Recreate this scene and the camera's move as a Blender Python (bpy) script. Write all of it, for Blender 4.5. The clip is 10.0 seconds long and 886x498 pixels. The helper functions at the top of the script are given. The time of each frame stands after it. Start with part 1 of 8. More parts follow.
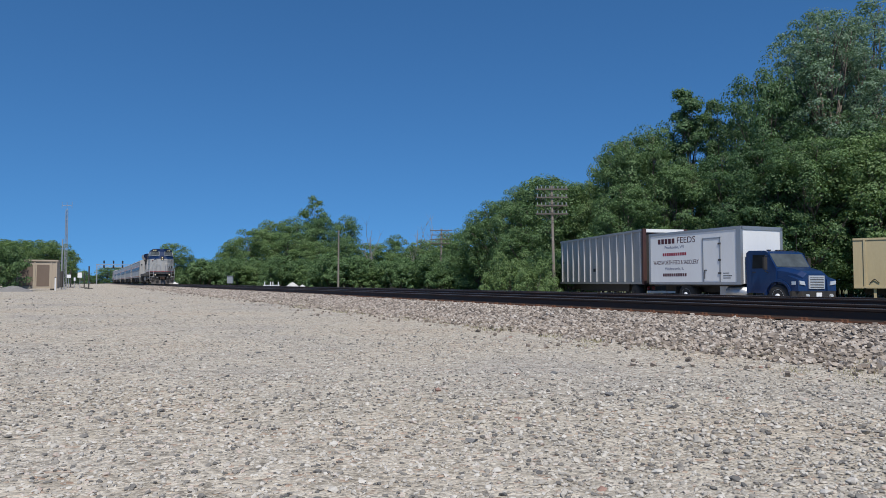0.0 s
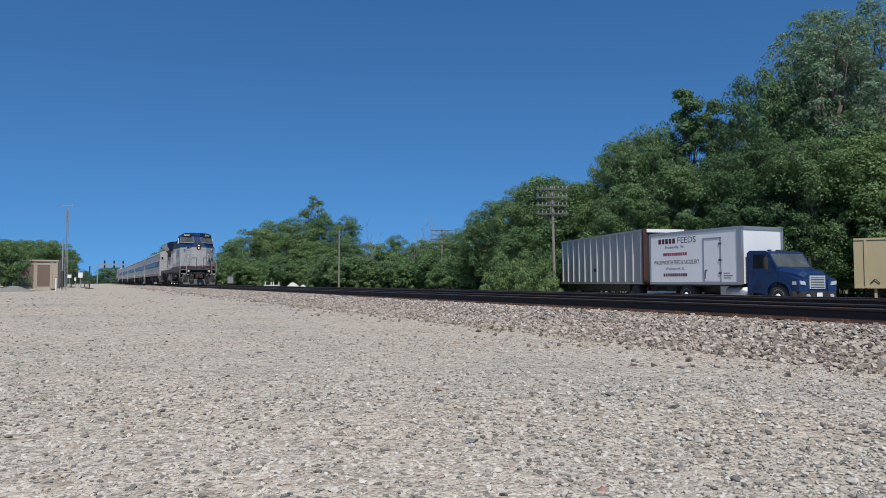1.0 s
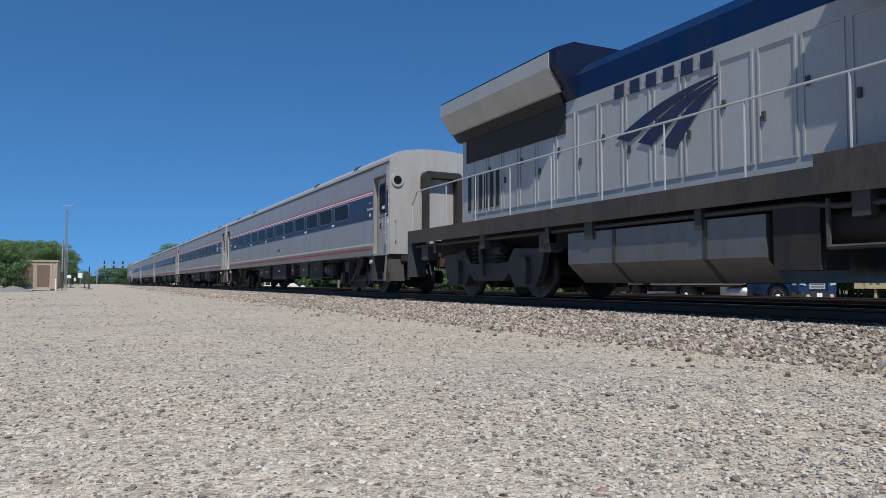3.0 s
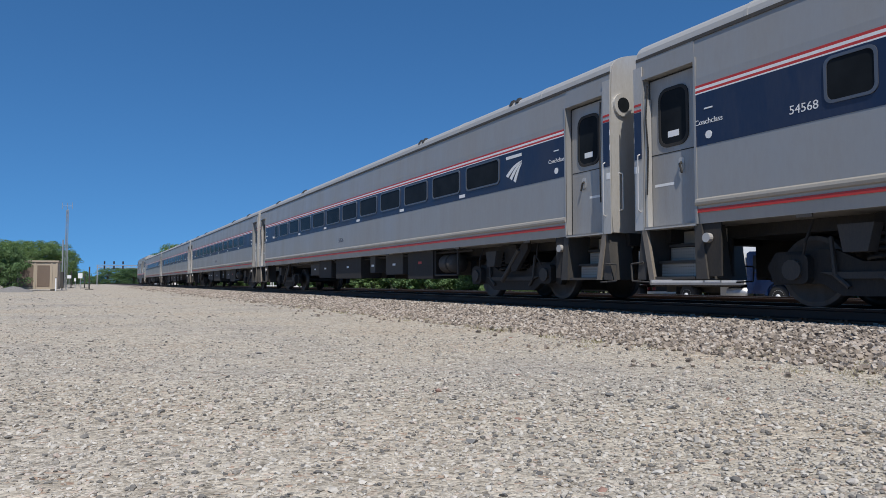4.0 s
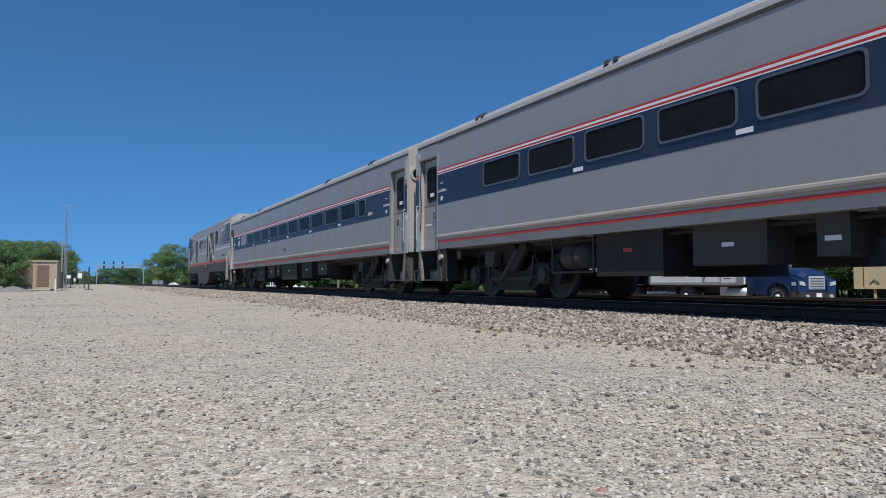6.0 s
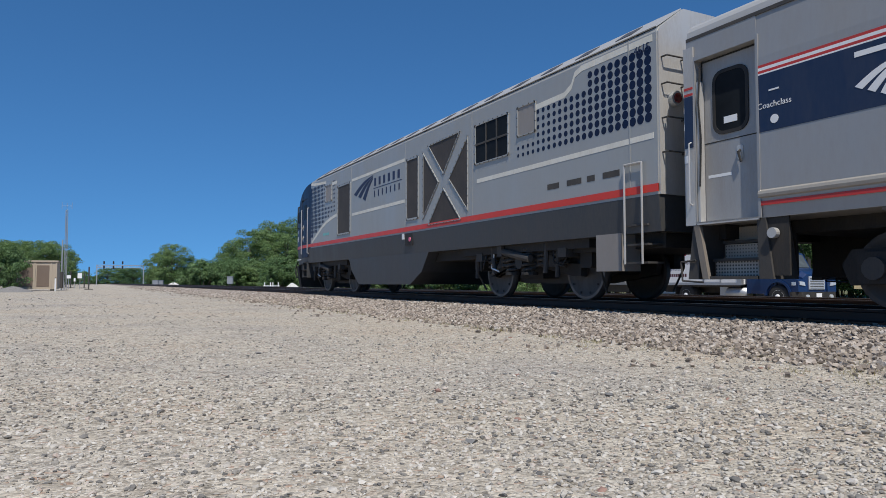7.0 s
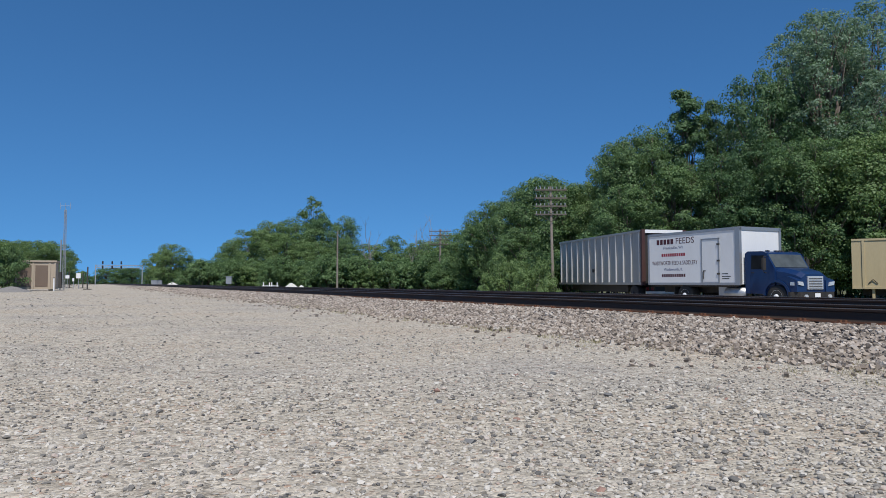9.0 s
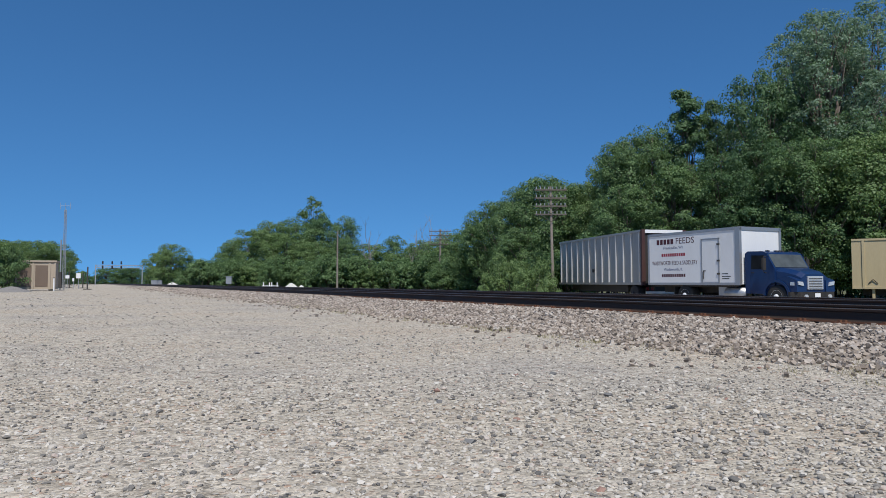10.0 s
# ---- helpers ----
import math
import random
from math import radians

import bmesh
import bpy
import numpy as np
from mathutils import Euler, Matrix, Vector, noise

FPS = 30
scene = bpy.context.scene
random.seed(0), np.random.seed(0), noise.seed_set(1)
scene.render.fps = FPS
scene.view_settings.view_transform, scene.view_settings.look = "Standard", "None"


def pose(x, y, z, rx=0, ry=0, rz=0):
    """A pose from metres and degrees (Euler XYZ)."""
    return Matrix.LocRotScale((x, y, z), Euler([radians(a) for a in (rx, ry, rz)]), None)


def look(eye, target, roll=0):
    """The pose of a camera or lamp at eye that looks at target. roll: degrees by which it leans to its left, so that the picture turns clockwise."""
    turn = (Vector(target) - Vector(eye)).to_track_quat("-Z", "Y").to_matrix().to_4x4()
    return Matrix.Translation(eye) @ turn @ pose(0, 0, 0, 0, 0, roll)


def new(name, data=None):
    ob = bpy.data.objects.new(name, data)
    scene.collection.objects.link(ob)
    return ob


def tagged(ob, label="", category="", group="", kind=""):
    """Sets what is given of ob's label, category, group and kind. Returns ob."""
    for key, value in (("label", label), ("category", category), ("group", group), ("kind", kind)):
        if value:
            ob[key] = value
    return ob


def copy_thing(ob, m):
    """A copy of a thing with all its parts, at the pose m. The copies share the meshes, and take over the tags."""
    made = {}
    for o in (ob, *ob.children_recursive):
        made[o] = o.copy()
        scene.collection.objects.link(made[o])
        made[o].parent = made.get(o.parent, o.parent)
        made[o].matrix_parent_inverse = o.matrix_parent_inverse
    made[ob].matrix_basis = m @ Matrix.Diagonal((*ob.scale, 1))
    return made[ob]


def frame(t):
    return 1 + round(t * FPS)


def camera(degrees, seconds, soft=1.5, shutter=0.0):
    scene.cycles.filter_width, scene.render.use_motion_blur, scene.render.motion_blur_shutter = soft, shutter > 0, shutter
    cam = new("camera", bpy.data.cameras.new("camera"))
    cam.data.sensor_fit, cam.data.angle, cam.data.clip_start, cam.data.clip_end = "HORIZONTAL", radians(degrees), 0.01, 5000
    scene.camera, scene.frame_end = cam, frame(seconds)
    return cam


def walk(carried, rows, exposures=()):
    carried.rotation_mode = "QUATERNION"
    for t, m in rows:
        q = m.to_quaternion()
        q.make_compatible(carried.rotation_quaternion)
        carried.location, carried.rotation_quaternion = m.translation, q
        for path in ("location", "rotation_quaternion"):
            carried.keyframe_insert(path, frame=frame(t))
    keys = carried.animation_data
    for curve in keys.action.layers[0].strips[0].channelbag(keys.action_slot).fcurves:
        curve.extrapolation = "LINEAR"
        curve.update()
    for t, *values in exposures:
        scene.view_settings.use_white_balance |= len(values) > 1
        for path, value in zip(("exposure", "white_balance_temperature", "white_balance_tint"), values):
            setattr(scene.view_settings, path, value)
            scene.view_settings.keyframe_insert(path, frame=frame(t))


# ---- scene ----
# ---- camera: low stand on the gravel, almost still, with a slight drift ----
cam = camera(66.0, 10.0, soft=0.75)
EYE = Vector((0.0, 0.0, 0.70))


def aim(yaw, pitch):
    a, b = radians(yaw), radians(pitch)
    way = Vector((math.sin(a) * math.cos(b), math.cos(a) * math.cos(b), math.sin(b)))
    return look(EYE, EYE + 10 * way)


walk(cam, [(t, aim(27.41 + dx, 2.80 + dy)) for t, dx, dy in (
    (0.0, 0.0, 0.0), (1.0, -0.04, 0.0), (2.0, -0.02, 0.0), (3.0, -0.02, 0.03), (4.0, -0.03, 0.05),
    (5.5, 0.0, 0.05), (7.0, 0.0, 0.05), (7.6, 0.0, 0.04), (8.4, 0.085, 0.05), (9.0, 0.09, 0.05), (10.0, 0.09, 0.05))])

# ---- daylight: high summer sun behind the camera, clear sky ----
SUN_ELEVATION, SUN_BEARING = 56.0, 200.0
world = bpy.data.worlds.new("sky")
scene.world = world
world.use_nodes = True
wn = world.node_tree.nodes
sky = wn.new("ShaderNodeTexSky")
sky.sky_type, sky.sun_disc = "NISHITA", False
sky.sun_elevation, sky.sun_rotation = radians(SUN_ELEVATION), radians(SUN_BEARING)
sky.altitude, sky.air_density, sky.dust_density, sky.ozone_density = 2200.0, 1.0, 0.3, 7.0
wn["Background"].inputs["Strength"].default_value = 0.125
deep = wn.new("ShaderNodeHueSaturation")
deep.inputs["Saturation"].default_value, deep.inputs["Hue"].default_value = 1.09, 0.504
# the clear blue goes down almost to the horizon
way, lift = wn.new("ShaderNodeTexCoord"), wn.new("ShaderNodeMapping")
lift.inputs["Scale"].default_value, lift.inputs["Location"].default_value = (1, 1, 0.76), (0, 0, 0.155)
world.node_tree.links.new(way.outputs["Generated"], lift.inputs["Vector"])
world.node_tree.links.new(lift.outputs["Vector"], sky.inputs["Vector"])
world.node_tree.links.new(sky.outputs[0], deep.inputs["Color"])
tint = wn.new("ShaderNodeMix")
tint.data_type, tint.blend_type = "RGBA", "MULTIPLY"
tint.inputs[0].default_value, tint.inputs[7].default_value = 1.0, (0.70, 1.0, 0.985, 1)
world.node_tree.links.new(deep.outputs[0], tint.inputs[6])
world.node_tree.links.new(tint.outputs[2], wn["Background"].inputs["Color"])
a, b = radians(SUN_BEARING), radians(SUN_ELEVATION)
sun = new("sun", bpy.data.lights.new("sun", "SUN"))
sun.data.energy, sun.data.angle, sun.data.color = 4.3, radians(0.53), (1.0, 0.955, 0.885)
sun.matrix_world = look((0, 0, 0), (-math.sin(a) * math.cos(b), -math.cos(a) * math.cos(b), -math.sin(b)))
scene.view_settings.exposure = 0.0

# ---- materials ----
def material(name):
    m = bpy.data.materials.new(name)
    m.use_nodes = True
    return m, m.node_tree.nodes, m.node_tree.links, m.node_tree.nodes["Principled BSDF"]


def coords(n, l, scale=(1, 1, 1), source="Object"):
    tc, mp = n.new("ShaderNodeTexCoord"), n.new("ShaderNodeMapping")
    mp.inputs["Scale"].default_value = scale
    l.new(tc.outputs[source], mp.inputs["Vector"])
    return mp.outputs["Vector"]


def noise_node(n, l, vec, scale, detail=4.0, rough=0.6):
    t = n.new("ShaderNodeTexNoise")
    t.inputs["Scale"].default_value, t.inputs["Detail"].default_value, t.inputs["Roughness"].default_value = scale, detail, rough
    l.new(vec, t.inputs["Vector"])
    return t.outputs["Fac"]


def ramp(n, l, fac, stops):
    r = n.new("ShaderNodeValToRGB")
    e = r.color_ramp.elements
    while len(e) < len(stops):
        e.new(0.5)
    for el, (p, c) in zip(e, stops):
        el.position, el.color = p, (*c, 1) if len(c) == 3 else c
    l.new(fac, r.inputs["Fac"])
    return r.outputs["Color"]


def mixed(n, l, fac, a, b, how="MIX"):
    m = n.new("ShaderNodeMix")
    m.data_type, m.blend_type = "RGBA", how
    for sock, v in ((m.inputs[0], fac), (m.inputs[6], a), (m.inputs[7], b)):
        if isinstance(v, (int, float)):
            sock.default_value = v
        elif isinstance(v, tuple):
            sock.default_value = (*v, 1)
        else:
            l.new(v, sock)
    return m.outputs[2]


def bump(n, l, bs, height, strength, dist):
    b = n.new("ShaderNodeBump")
    b.inputs["Strength"].default_value, b.inputs["Distance"].default_value = strength, dist
    l.new(height, b.inputs["Height"])
    l.new(b.outputs["Normal"], bs.inputs["Normal"])


def paint(name, col, rough=0.45, metal=0.0, dirt=(0.12, 0.10, 0.08), amount=0.25, scale=1.0, stretch=(1, 1, 0.25), grain=0.02, coat=0.0, gloss=0.5):
    """Painted or bare sheet with streaky grime and a fine unevenness."""
    m, n, l, bs = material(name)
    v = coords(n, l, stretch)
    big, fine = noise_node(n, l, v, 1.3 * scale, 6, 0.65), noise_node(n, l, v, 22 * scale, 4, 0.7)
    mask = ramp(n, l, mixed(n, l, 0.35, big, fine), [(0.42, (0, 0, 0)), (0.75, (amount, amount, amount))])
    l.new(mixed(n, l, mask, col, dirt), bs.inputs["Base Color"])
    rr = ramp(n, l, big, [(0.3, (max(0.03, rough - 0.08),) * 3), (0.75, (min(1, rough + 0.15),) * 3)])
    l.new(rr, bs.inputs["Roughness"])
    bs.inputs["Metallic"].default_value = metal
    bs.inputs["Coat Weight"].default_value = coat
    bs.inputs["Specular IOR Level"].default_value = gloss
    bump(n, l, bs, fine, grain * 4, 0.004)
    return m


def rough_stuff(name, stops, scale=8.0, rough=0.9, bump_s=0.6, dist=0.02, island=False):
    m, n, l, bs = material(name)
    v = coords(n, l)
    f1, f2 = noise_node(n, l, v, scale, 6, 0.7), noise_node(n, l, v, scale * 7, 4, 0.7)
    f = mixed(n, l, 0.4, f1, f2)
    if island:
        g = n.new("ShaderNodeNewGeometry")
        f = mixed(n, l, 0.3, g.outputs["Random Per Island"], f)
    l.new(ramp(n, l, f, stops), bs.inputs["Base Color"])
    bs.inputs["Roughness"].default_value = rough
    bump(n, l, bs, f2, bump_s, dist)
    return m


def glass_dark(name, col=(0.012, 0.014, 0.016), rough=0.04):
    m, n, l, bs = material(name)
    v = coords(n, l)
    f = noise_node(n, l, v, 2.0, 3)
    l.new(ramp(n, l, f, [(0.3, col), (0.8, tuple(c * 1.8 for c in col))]), bs.inputs["Base Color"])
    bs.inputs["Roughness"].default_value = rough
    bs.inputs["Specular IOR Level"].default_value = 0.14
    bs.inputs["IOR"].default_value = 1.18
    return m


def leafy(name, lo, mid, hi):
    m, n, l, bs = material(name)
    g = n.new("ShaderNodeNewGeometry")
    v = coords(n, l)
    f = mixed(n, l, 0.45, g.outputs["Random Per Island"], noise_node(n, l, v, 0.35, 3))
    c = ramp(n, l, f, [(0.2, lo), (0.5, mid), (0.8, hi)])
    l.new(c, bs.inputs["Base Color"])
    bs.inputs["Roughness"].default_value = 0.6
    tr, mx, out = n.new("ShaderNodeBsdfTranslucent"), n.new("ShaderNodeMixShader"), n["Material Output"]
    l.new(mixed(n, l, 0.5, c, (0.15, 0.26, 0.06)), tr.inputs["Color"])
    mx.inputs[0].default_value = 0.42
    l.new(bs.outputs[0], mx.inputs[1]), l.new(tr.outputs[0], mx.inputs[2]), l.new(mx.outputs[0], out.inputs["Surface"])
    return m


def glow(name, col, strength):
    m, n, l, bs = material(name)
    bs.inputs["Base Color"].default_value = (*col, 1)
    bs.inputs["Emission Color"].default_value = (*col, 1)
    bs.inputs["Emission Strength"].default_value = strength
    bs.inputs["Roughness"].default_value = 0.2
    return m


# limestone gravel of the lot: stones a few centimetres wide, dust between
def gravel_material():
    m, n, l, bs = material("limestone gravel")
    v = coords(n, l)
    vor = n.new("ShaderNodeTexVoronoi")
    vor.inputs["Scale"].default_value, vor.inputs["Randomness"].default_value = 38.0, 1.0
    l.new(v, vor.inputs["Vector"])
    vor2 = n.new("ShaderNodeTexVoronoi")
    vor2.inputs["Scale"].default_value = 90.0
    l.new(v, vor2.inputs["Vector"])
    sep, sep2 = n.new("ShaderNodeSeparateColor"), n.new("ShaderNodeSeparateColor")
    l.new(vor.outputs["Color"], sep.inputs[0]), l.new(vor2.outputs["Color"], sep2.inputs[0])
    stone = ramp(n, l, sep.outputs[0], [(0.0, (0.14, 0.13, 0.12)), (0.18, (0.38, 0.345, 0.295)), (0.55, (0.56, 0.51, 0.435)), (0.88, (0.72, 0.675, 0.60)), (0.97, (0.42, 0.28, 0.21))])
    grit = ramp(n, l, sep2.outputs[0], [(0.0, (0.22, 0.20, 0.17)), (0.6, (0.54, 0.495, 0.425)), (1.0, (0.72, 0.68, 0.61))])
    c = mixed(n, l, ramp(n, l, noise_node(n, l, v, 3.0, 5), [(0.4, (0.25,) * 3), (0.65, (0.8,) * 3)]), stone, grit)
    # broad pale and greyer patches of the lot
    patch = ramp(n, l, noise_node(n, l, v, 0.35, 5, 0.6), [(0.34, (0.76, 0.755, 0.755)), (0.5, (0.93, 0.905, 0.855)), (0.68, (0.90, 0.835, 0.755))])
    # shadows between stones, painted in as dark noise a few centimetres wide
    clod_shade = ramp(n, l, noise_node(n, l, v, 7.0, 5, 0.75), [(0.36, (0.70, 0.69, 0.67)), (0.52, (1.0, 1.0, 1.0)), (0.72, (1.12, 1.11, 1.09))])
    c = mixed(n, l, 1.0, c, clod_shade, "MULTIPLY")
    l.new(mixed(n, l, 1.0, c, patch, "MULTIPLY"), bs.inputs["Base Color"])
    bs.inputs["Roughness"].default_value = 0.95
    bs.inputs["Specular IOR Level"].default_value = 0.2
    h = mixed(n, l, 0.35, vor.outputs["Distance"], vor2.outputs["Distance"])
    b = n.new("ShaderNodeBump")
    b.invert = True
    b.inputs["Strength"].default_value, b.inputs["Distance"].default_value = 0.85, 0.014
    l.new(h, b.inputs["Height"]), l.new(b.outputs["Normal"], bs.inputs["Normal"])
    return m


GRAVEL = gravel_material()
BALLAST = rough_stuff("ballast stone", [(0.12, (0.10, 0.085, 0.072)), (0.4, (0.285, 0.235, 0.19)), (0.65, (0.39, 0.33, 0.275)), (0.9, (0.54, 0.49, 0.43))], 9, 0.9, 0.5, 0.01, True)
PEBBLE = rough_stuff("loose gravel stones", [(0.16, (0.11, 0.106, 0.10)), (0.32, (0.30, 0.275, 0.24)), (0.55, (0.455, 0.418, 0.36)), (0.78, (0.57, 0.535, 0.475)), (0.90, (0.34, 0.23, 0.18))], 12, 0.92, 0.35, 0.004, True)
STEEL_RAIL = paint("rusty rail steel", (0.035, 0.026, 0.022), 0.6, 0.3, (0.10, 0.05, 0.03), 0.6, 3, (1, 0.3, 1))
RAIL_TOP = paint("polished railhead", (0.42, 0.41, 0.40), 0.3, 1.0, (0.1, 0.07, 0.05), 0.3, 3, (1, 0.1, 1))
TIE = rough_stuff("creosoted tie wood", [(0.2, (0.05, 0.04, 0.033)), (0.8, (0.19, 0.15, 0.12))], 4, 0.9, 0.5, 0.01)
RUST = paint("rusty spike steel", (0.20, 0.09, 0.05), 0.8, 0.2, (0.05, 0.03, 0.02), 0.5, 8)
SILVER = paint("silver grey paint", (0.345, 0.34, 0.33), 0.42, 0.30, (0.26, 0.23, 0.19), 0.40, 0.9)
LOCO_SILVER = paint("silver loco paint", (0.42, 0.42, 0.405), 0.40, 0.15, (0.25, 0.20, 0.16), 0.45, 1.2)
# silver roof whose base colour is raised to carry sunlight on the curve
ROOF_SILVER = paint("roof sheet lightened for sun", (0.40, 0.40, 0.395), 0.55, 0.10, (0.3, 0.28, 0.25), 0.4, 0.7)
STAINLESS = paint("worn stainless end sheet", (0.52, 0.505, 0.475), 0.42, 0.3, (0.30, 0.24, 0.18), 0.55, 2)
BLUE_DARK = paint("deep blue paint", (0.004, 0.009, 0.034), 0.42, 0.0, (0.03, 0.03, 0.04), 0.2, 1.5, coat=0.05, gloss=0.3)
BLUE_BAND = paint("navy band", (0.012, 0.023, 0.058), 0.38, 0.0, (0.08, 0.08, 0.09), 0.35, 1.0)
BLUE_LOCO = paint("mid blue paint", (0.002, 0.020, 0.075), 0.50, 0.0, (0.03, 0.04, 0.06), 0.2, 1.5, gloss=0.2)
RED_LINE = paint("red stripe", (0.50, 0.035, 0.03), 0.45, 0, (0.15, 0.08, 0.06), 0.35, 2)
CREAM_LINE = paint("cream stripe", (0.72, 0.69, 0.60), 0.5, 0, (0.3, 0.25, 0.18), 0.4, 2)
WHITE = paint("white paint", (0.78, 0.78, 0.77), 0.45, 0, (0.35, 0.32, 0.28), 0.25, 1.5)
CHARCOAL = paint("charcoal skirt paint", (0.042, 0.044, 0.046), 0.48, 0, (0.14, 0.12, 0.10), 0.4, 1.3)
UNDER = paint("dusty black running gear", (0.020, 0.019, 0.018), 0.75, 0.1, (0.085, 0.07, 0.055), 0.6, 3)
UNDER_GREY = paint("dusty dark grey steel", (0.050, 0.047, 0.043), 0.7, 0.1, (0.13, 0.11, 0.09), 0.5, 3)
WHEEL_STEEL = paint("wheel steel", (0.085, 0.078, 0.072), 0.5, 0.5, (0.06, 0.04, 0.03), 0.6, 6)
RUBBER = paint("black rubber", (0.016, 0.016, 0.016), 0.75, 0, (0.09, 0.08, 0.07), 0.35, 5)
PANE = glass_dark("dark window glass", rough=0.16)
LAMP = glow("headlight bulb", (0.95, 0.76, 0.46), 0.36)
REFLECTOR = paint("headlight reflector", (0.46, 0.37, 0.27), 0.30, 0.5, (0.2, 0.15, 0.1), 0.3, 8)
RED_LENS = paint("red lens", (0.14, 0.012, 0.012), 0.15, 0, (0.1, 0.02, 0.02), 0.2, 6, coat=0.5)
LETTER_DARK = paint("dark blue lettering", (0.012, 0.020, 0.060), 0.5, 0, (0.1, 0.1, 0.1), 0.2, 3)
LETTER_WHITE = paint("white lettering", (0.75, 0.75, 0.74), 0.5, 0, (0.4, 0.4, 0.4), 0.2, 3)
LETTER_YELLOW = paint("pale yellow lettering", (0.82, 0.75, 0.42), 0.5, 0, (0.4, 0.4, 0.3), 0.2, 3)
BARK = rough_stuff("bark", [(0.2, (0.06, 0.048, 0.038)), (0.8, (0.20, 0.165, 0.135))], 5, 0.9, 0.8, 0.03)
LEAF_A = leafy("mid green leaves", (0.049, 0.095, 0.034), (0.118, 0.206, 0.074), (0.228, 0.352, 0.155))
LEAF_B = leafy("deep green leaves", (0.031, 0.076, 0.030), (0.080, 0.157, 0.064), (0.160, 0.270, 0.121))
LEAF_C = leafy("yellow green leaves", (0.073, 0.124, 0.035), (0.152, 0.246, 0.079), (0.265, 0.377, 0.167))
LEAF_D = leafy("grey green willow leaves", (0.084, 0.135, 0.086), (0.166, 0.259, 0.161), (0.286, 0.411, 0.293))


# ---- mesh helpers ----
def link_mesh(name, verts, faces, mat, parent=None, label="", smooth=False):
    me = bpy.data.meshes.new(name)
    me.from_pydata(verts, [], faces)
    me.materials.append(mat)
    if smooth:
        me.polygons.foreach_set("use_smooth", [True] * len(me.polygons))
    ob = new(name, me)
    ob.parent = parent
    return tagged(ob, label)


def part(name, bm, mat, parent=None, label="", smooth=False, bevel=0.0):
    """Links a bmesh as one mesh object under a thing or a part."""
    if bevel:
        bmesh.ops.bevel(bm, geom=[e for e in bm.edges if len(e.link_faces) == 2 and e.calc_face_angle(0) > 0.5], offset=bevel, segments=1, affect="EDGES")
    bmesh.ops.recalc_face_normals(bm, faces=bm.faces)
    me = bpy.data.meshes.new(name)
    if smooth:
        for f in bm.faces:
            f.smooth = True
    bm.to_mesh(me)
    bm.free()
    me.materials.append(mat)
    ob = new(name, me)
    ob.parent = parent
    return tagged(ob, label)


def prism(bm, pts, axis, a, b):
    """A polygon of (u, w) points pushed along x, y or z from a to b."""
    def at(u, w, d):
        return {"x": (d, u, w), "y": (u, d, w), "z": (u, w, d)}[axis]
    lo, hi = [bm.verts.new(at(u, w, a)) for u, w in pts], [bm.verts.new(at(u, w, b)) for u, w in pts]
    n = len(pts)
    bm.faces.new(lo), bm.faces.new(hi[::-1])
    for i in range(n):
        bm.faces.new((lo[i], hi[i], hi[(i + 1) % n], lo[(i + 1) % n]))
    return bm


def block(bm, x0, x1, y0, y1, z0, z1):
    return prism(bm, [(x0, y0), (x1, y0), (x1, y1), (x0, y1)], "z", z0, z1)


def rod(bm, p, q, r, n=8, r2=None):
    p, q = Vector(p), Vector(q)
    r2 = r if r2 is None else r2
    d = (q - p).normalized()
    u = d.orthogonal().normalized()
    w = d.cross(u)
    ring = [[bm.verts.new(c + rr * (math.cos(2 * math.pi * i / n) * u + math.sin(2 * math.pi * i / n) * w)) for i in range(n)] for c, rr in ((p, r), (q, r2))]
    bm.faces.new(ring[0]), bm.faces.new(ring[1][::-1])
    for i in range(n):
        bm.faces.new((ring[0][i], ring[1][i], ring[1][(i + 1) % n], ring[0][(i + 1) % n]))
    return bm


def pipe(bm, pts, r, n=6):
    for p, q in zip(pts, pts[1:]):
        rod(bm, p, q, r, n)
    return bm


def rounded(u0, u1, w0, w1, r, n=4):
    pts = []
    for cu, cw, a0 in ((u1 - r, w1 - r, 0), (u0 + r, w1 - r, 90), (u0 + r, w0 + r, 180), (u1 - r, w0 + r, 270)):
        for i in range(n + 1):
            a = radians(a0 + 90 * i / n)
            pts.append((cu + r * math.cos(a), cw + r * math.sin(a)))
    return pts


def loft(bm, rings, caps=True):
    """Skins rings of points, all of one count, in order."""
    vs = [[bm.verts.new(p) for p in ring] for ring in rings]
    n = len(vs[0])
    for a, b in zip(vs, vs[1:]):
        for i in range(n):
            bm.faces.new((a[i], a[(i + 1) % n], b[(i + 1) % n], b[i]))
    if caps:
        bm.faces.new(vs[0]), bm.faces.new(vs[-1][::-1])
    return bm


def B():
    return bmesh.new()


def thing(name, label, category, group="", kind=""):
    return tagged(new(name), label, category, group, kind)


def lettering(name, text, size, mat, m, parent=None, label="", width=None):
    """Flat letters, 3 mm thick, as a mesh, in Blender's built-in font."""
    cu = bpy.data.curves.new(name, "FONT")
    cu.body, cu.size, cu.extrude, cu.align_x, cu.align_y, cu.resolution_u = text, size, 0.0015, "CENTER", "CENTER", 3
    tmp = new(name, cu)
    bpy.context.view_layer.update()
    me = bpy.data.meshes.new_from_object(tmp)
    bpy.data.objects.remove(tmp)
    bpy.data.curves.remove(cu)
    if width:
        xs = [v.co.x for v in me.vertices]
        k = width / (max(xs) - min(xs))
        for v in me.vertices:
            v.co.x *= k
    me.transform(m)
    me.materials.clear()
    me.materials.append(mat)
    ob = new(name, me)
    ob.parent = parent
    return tagged(ob, label)


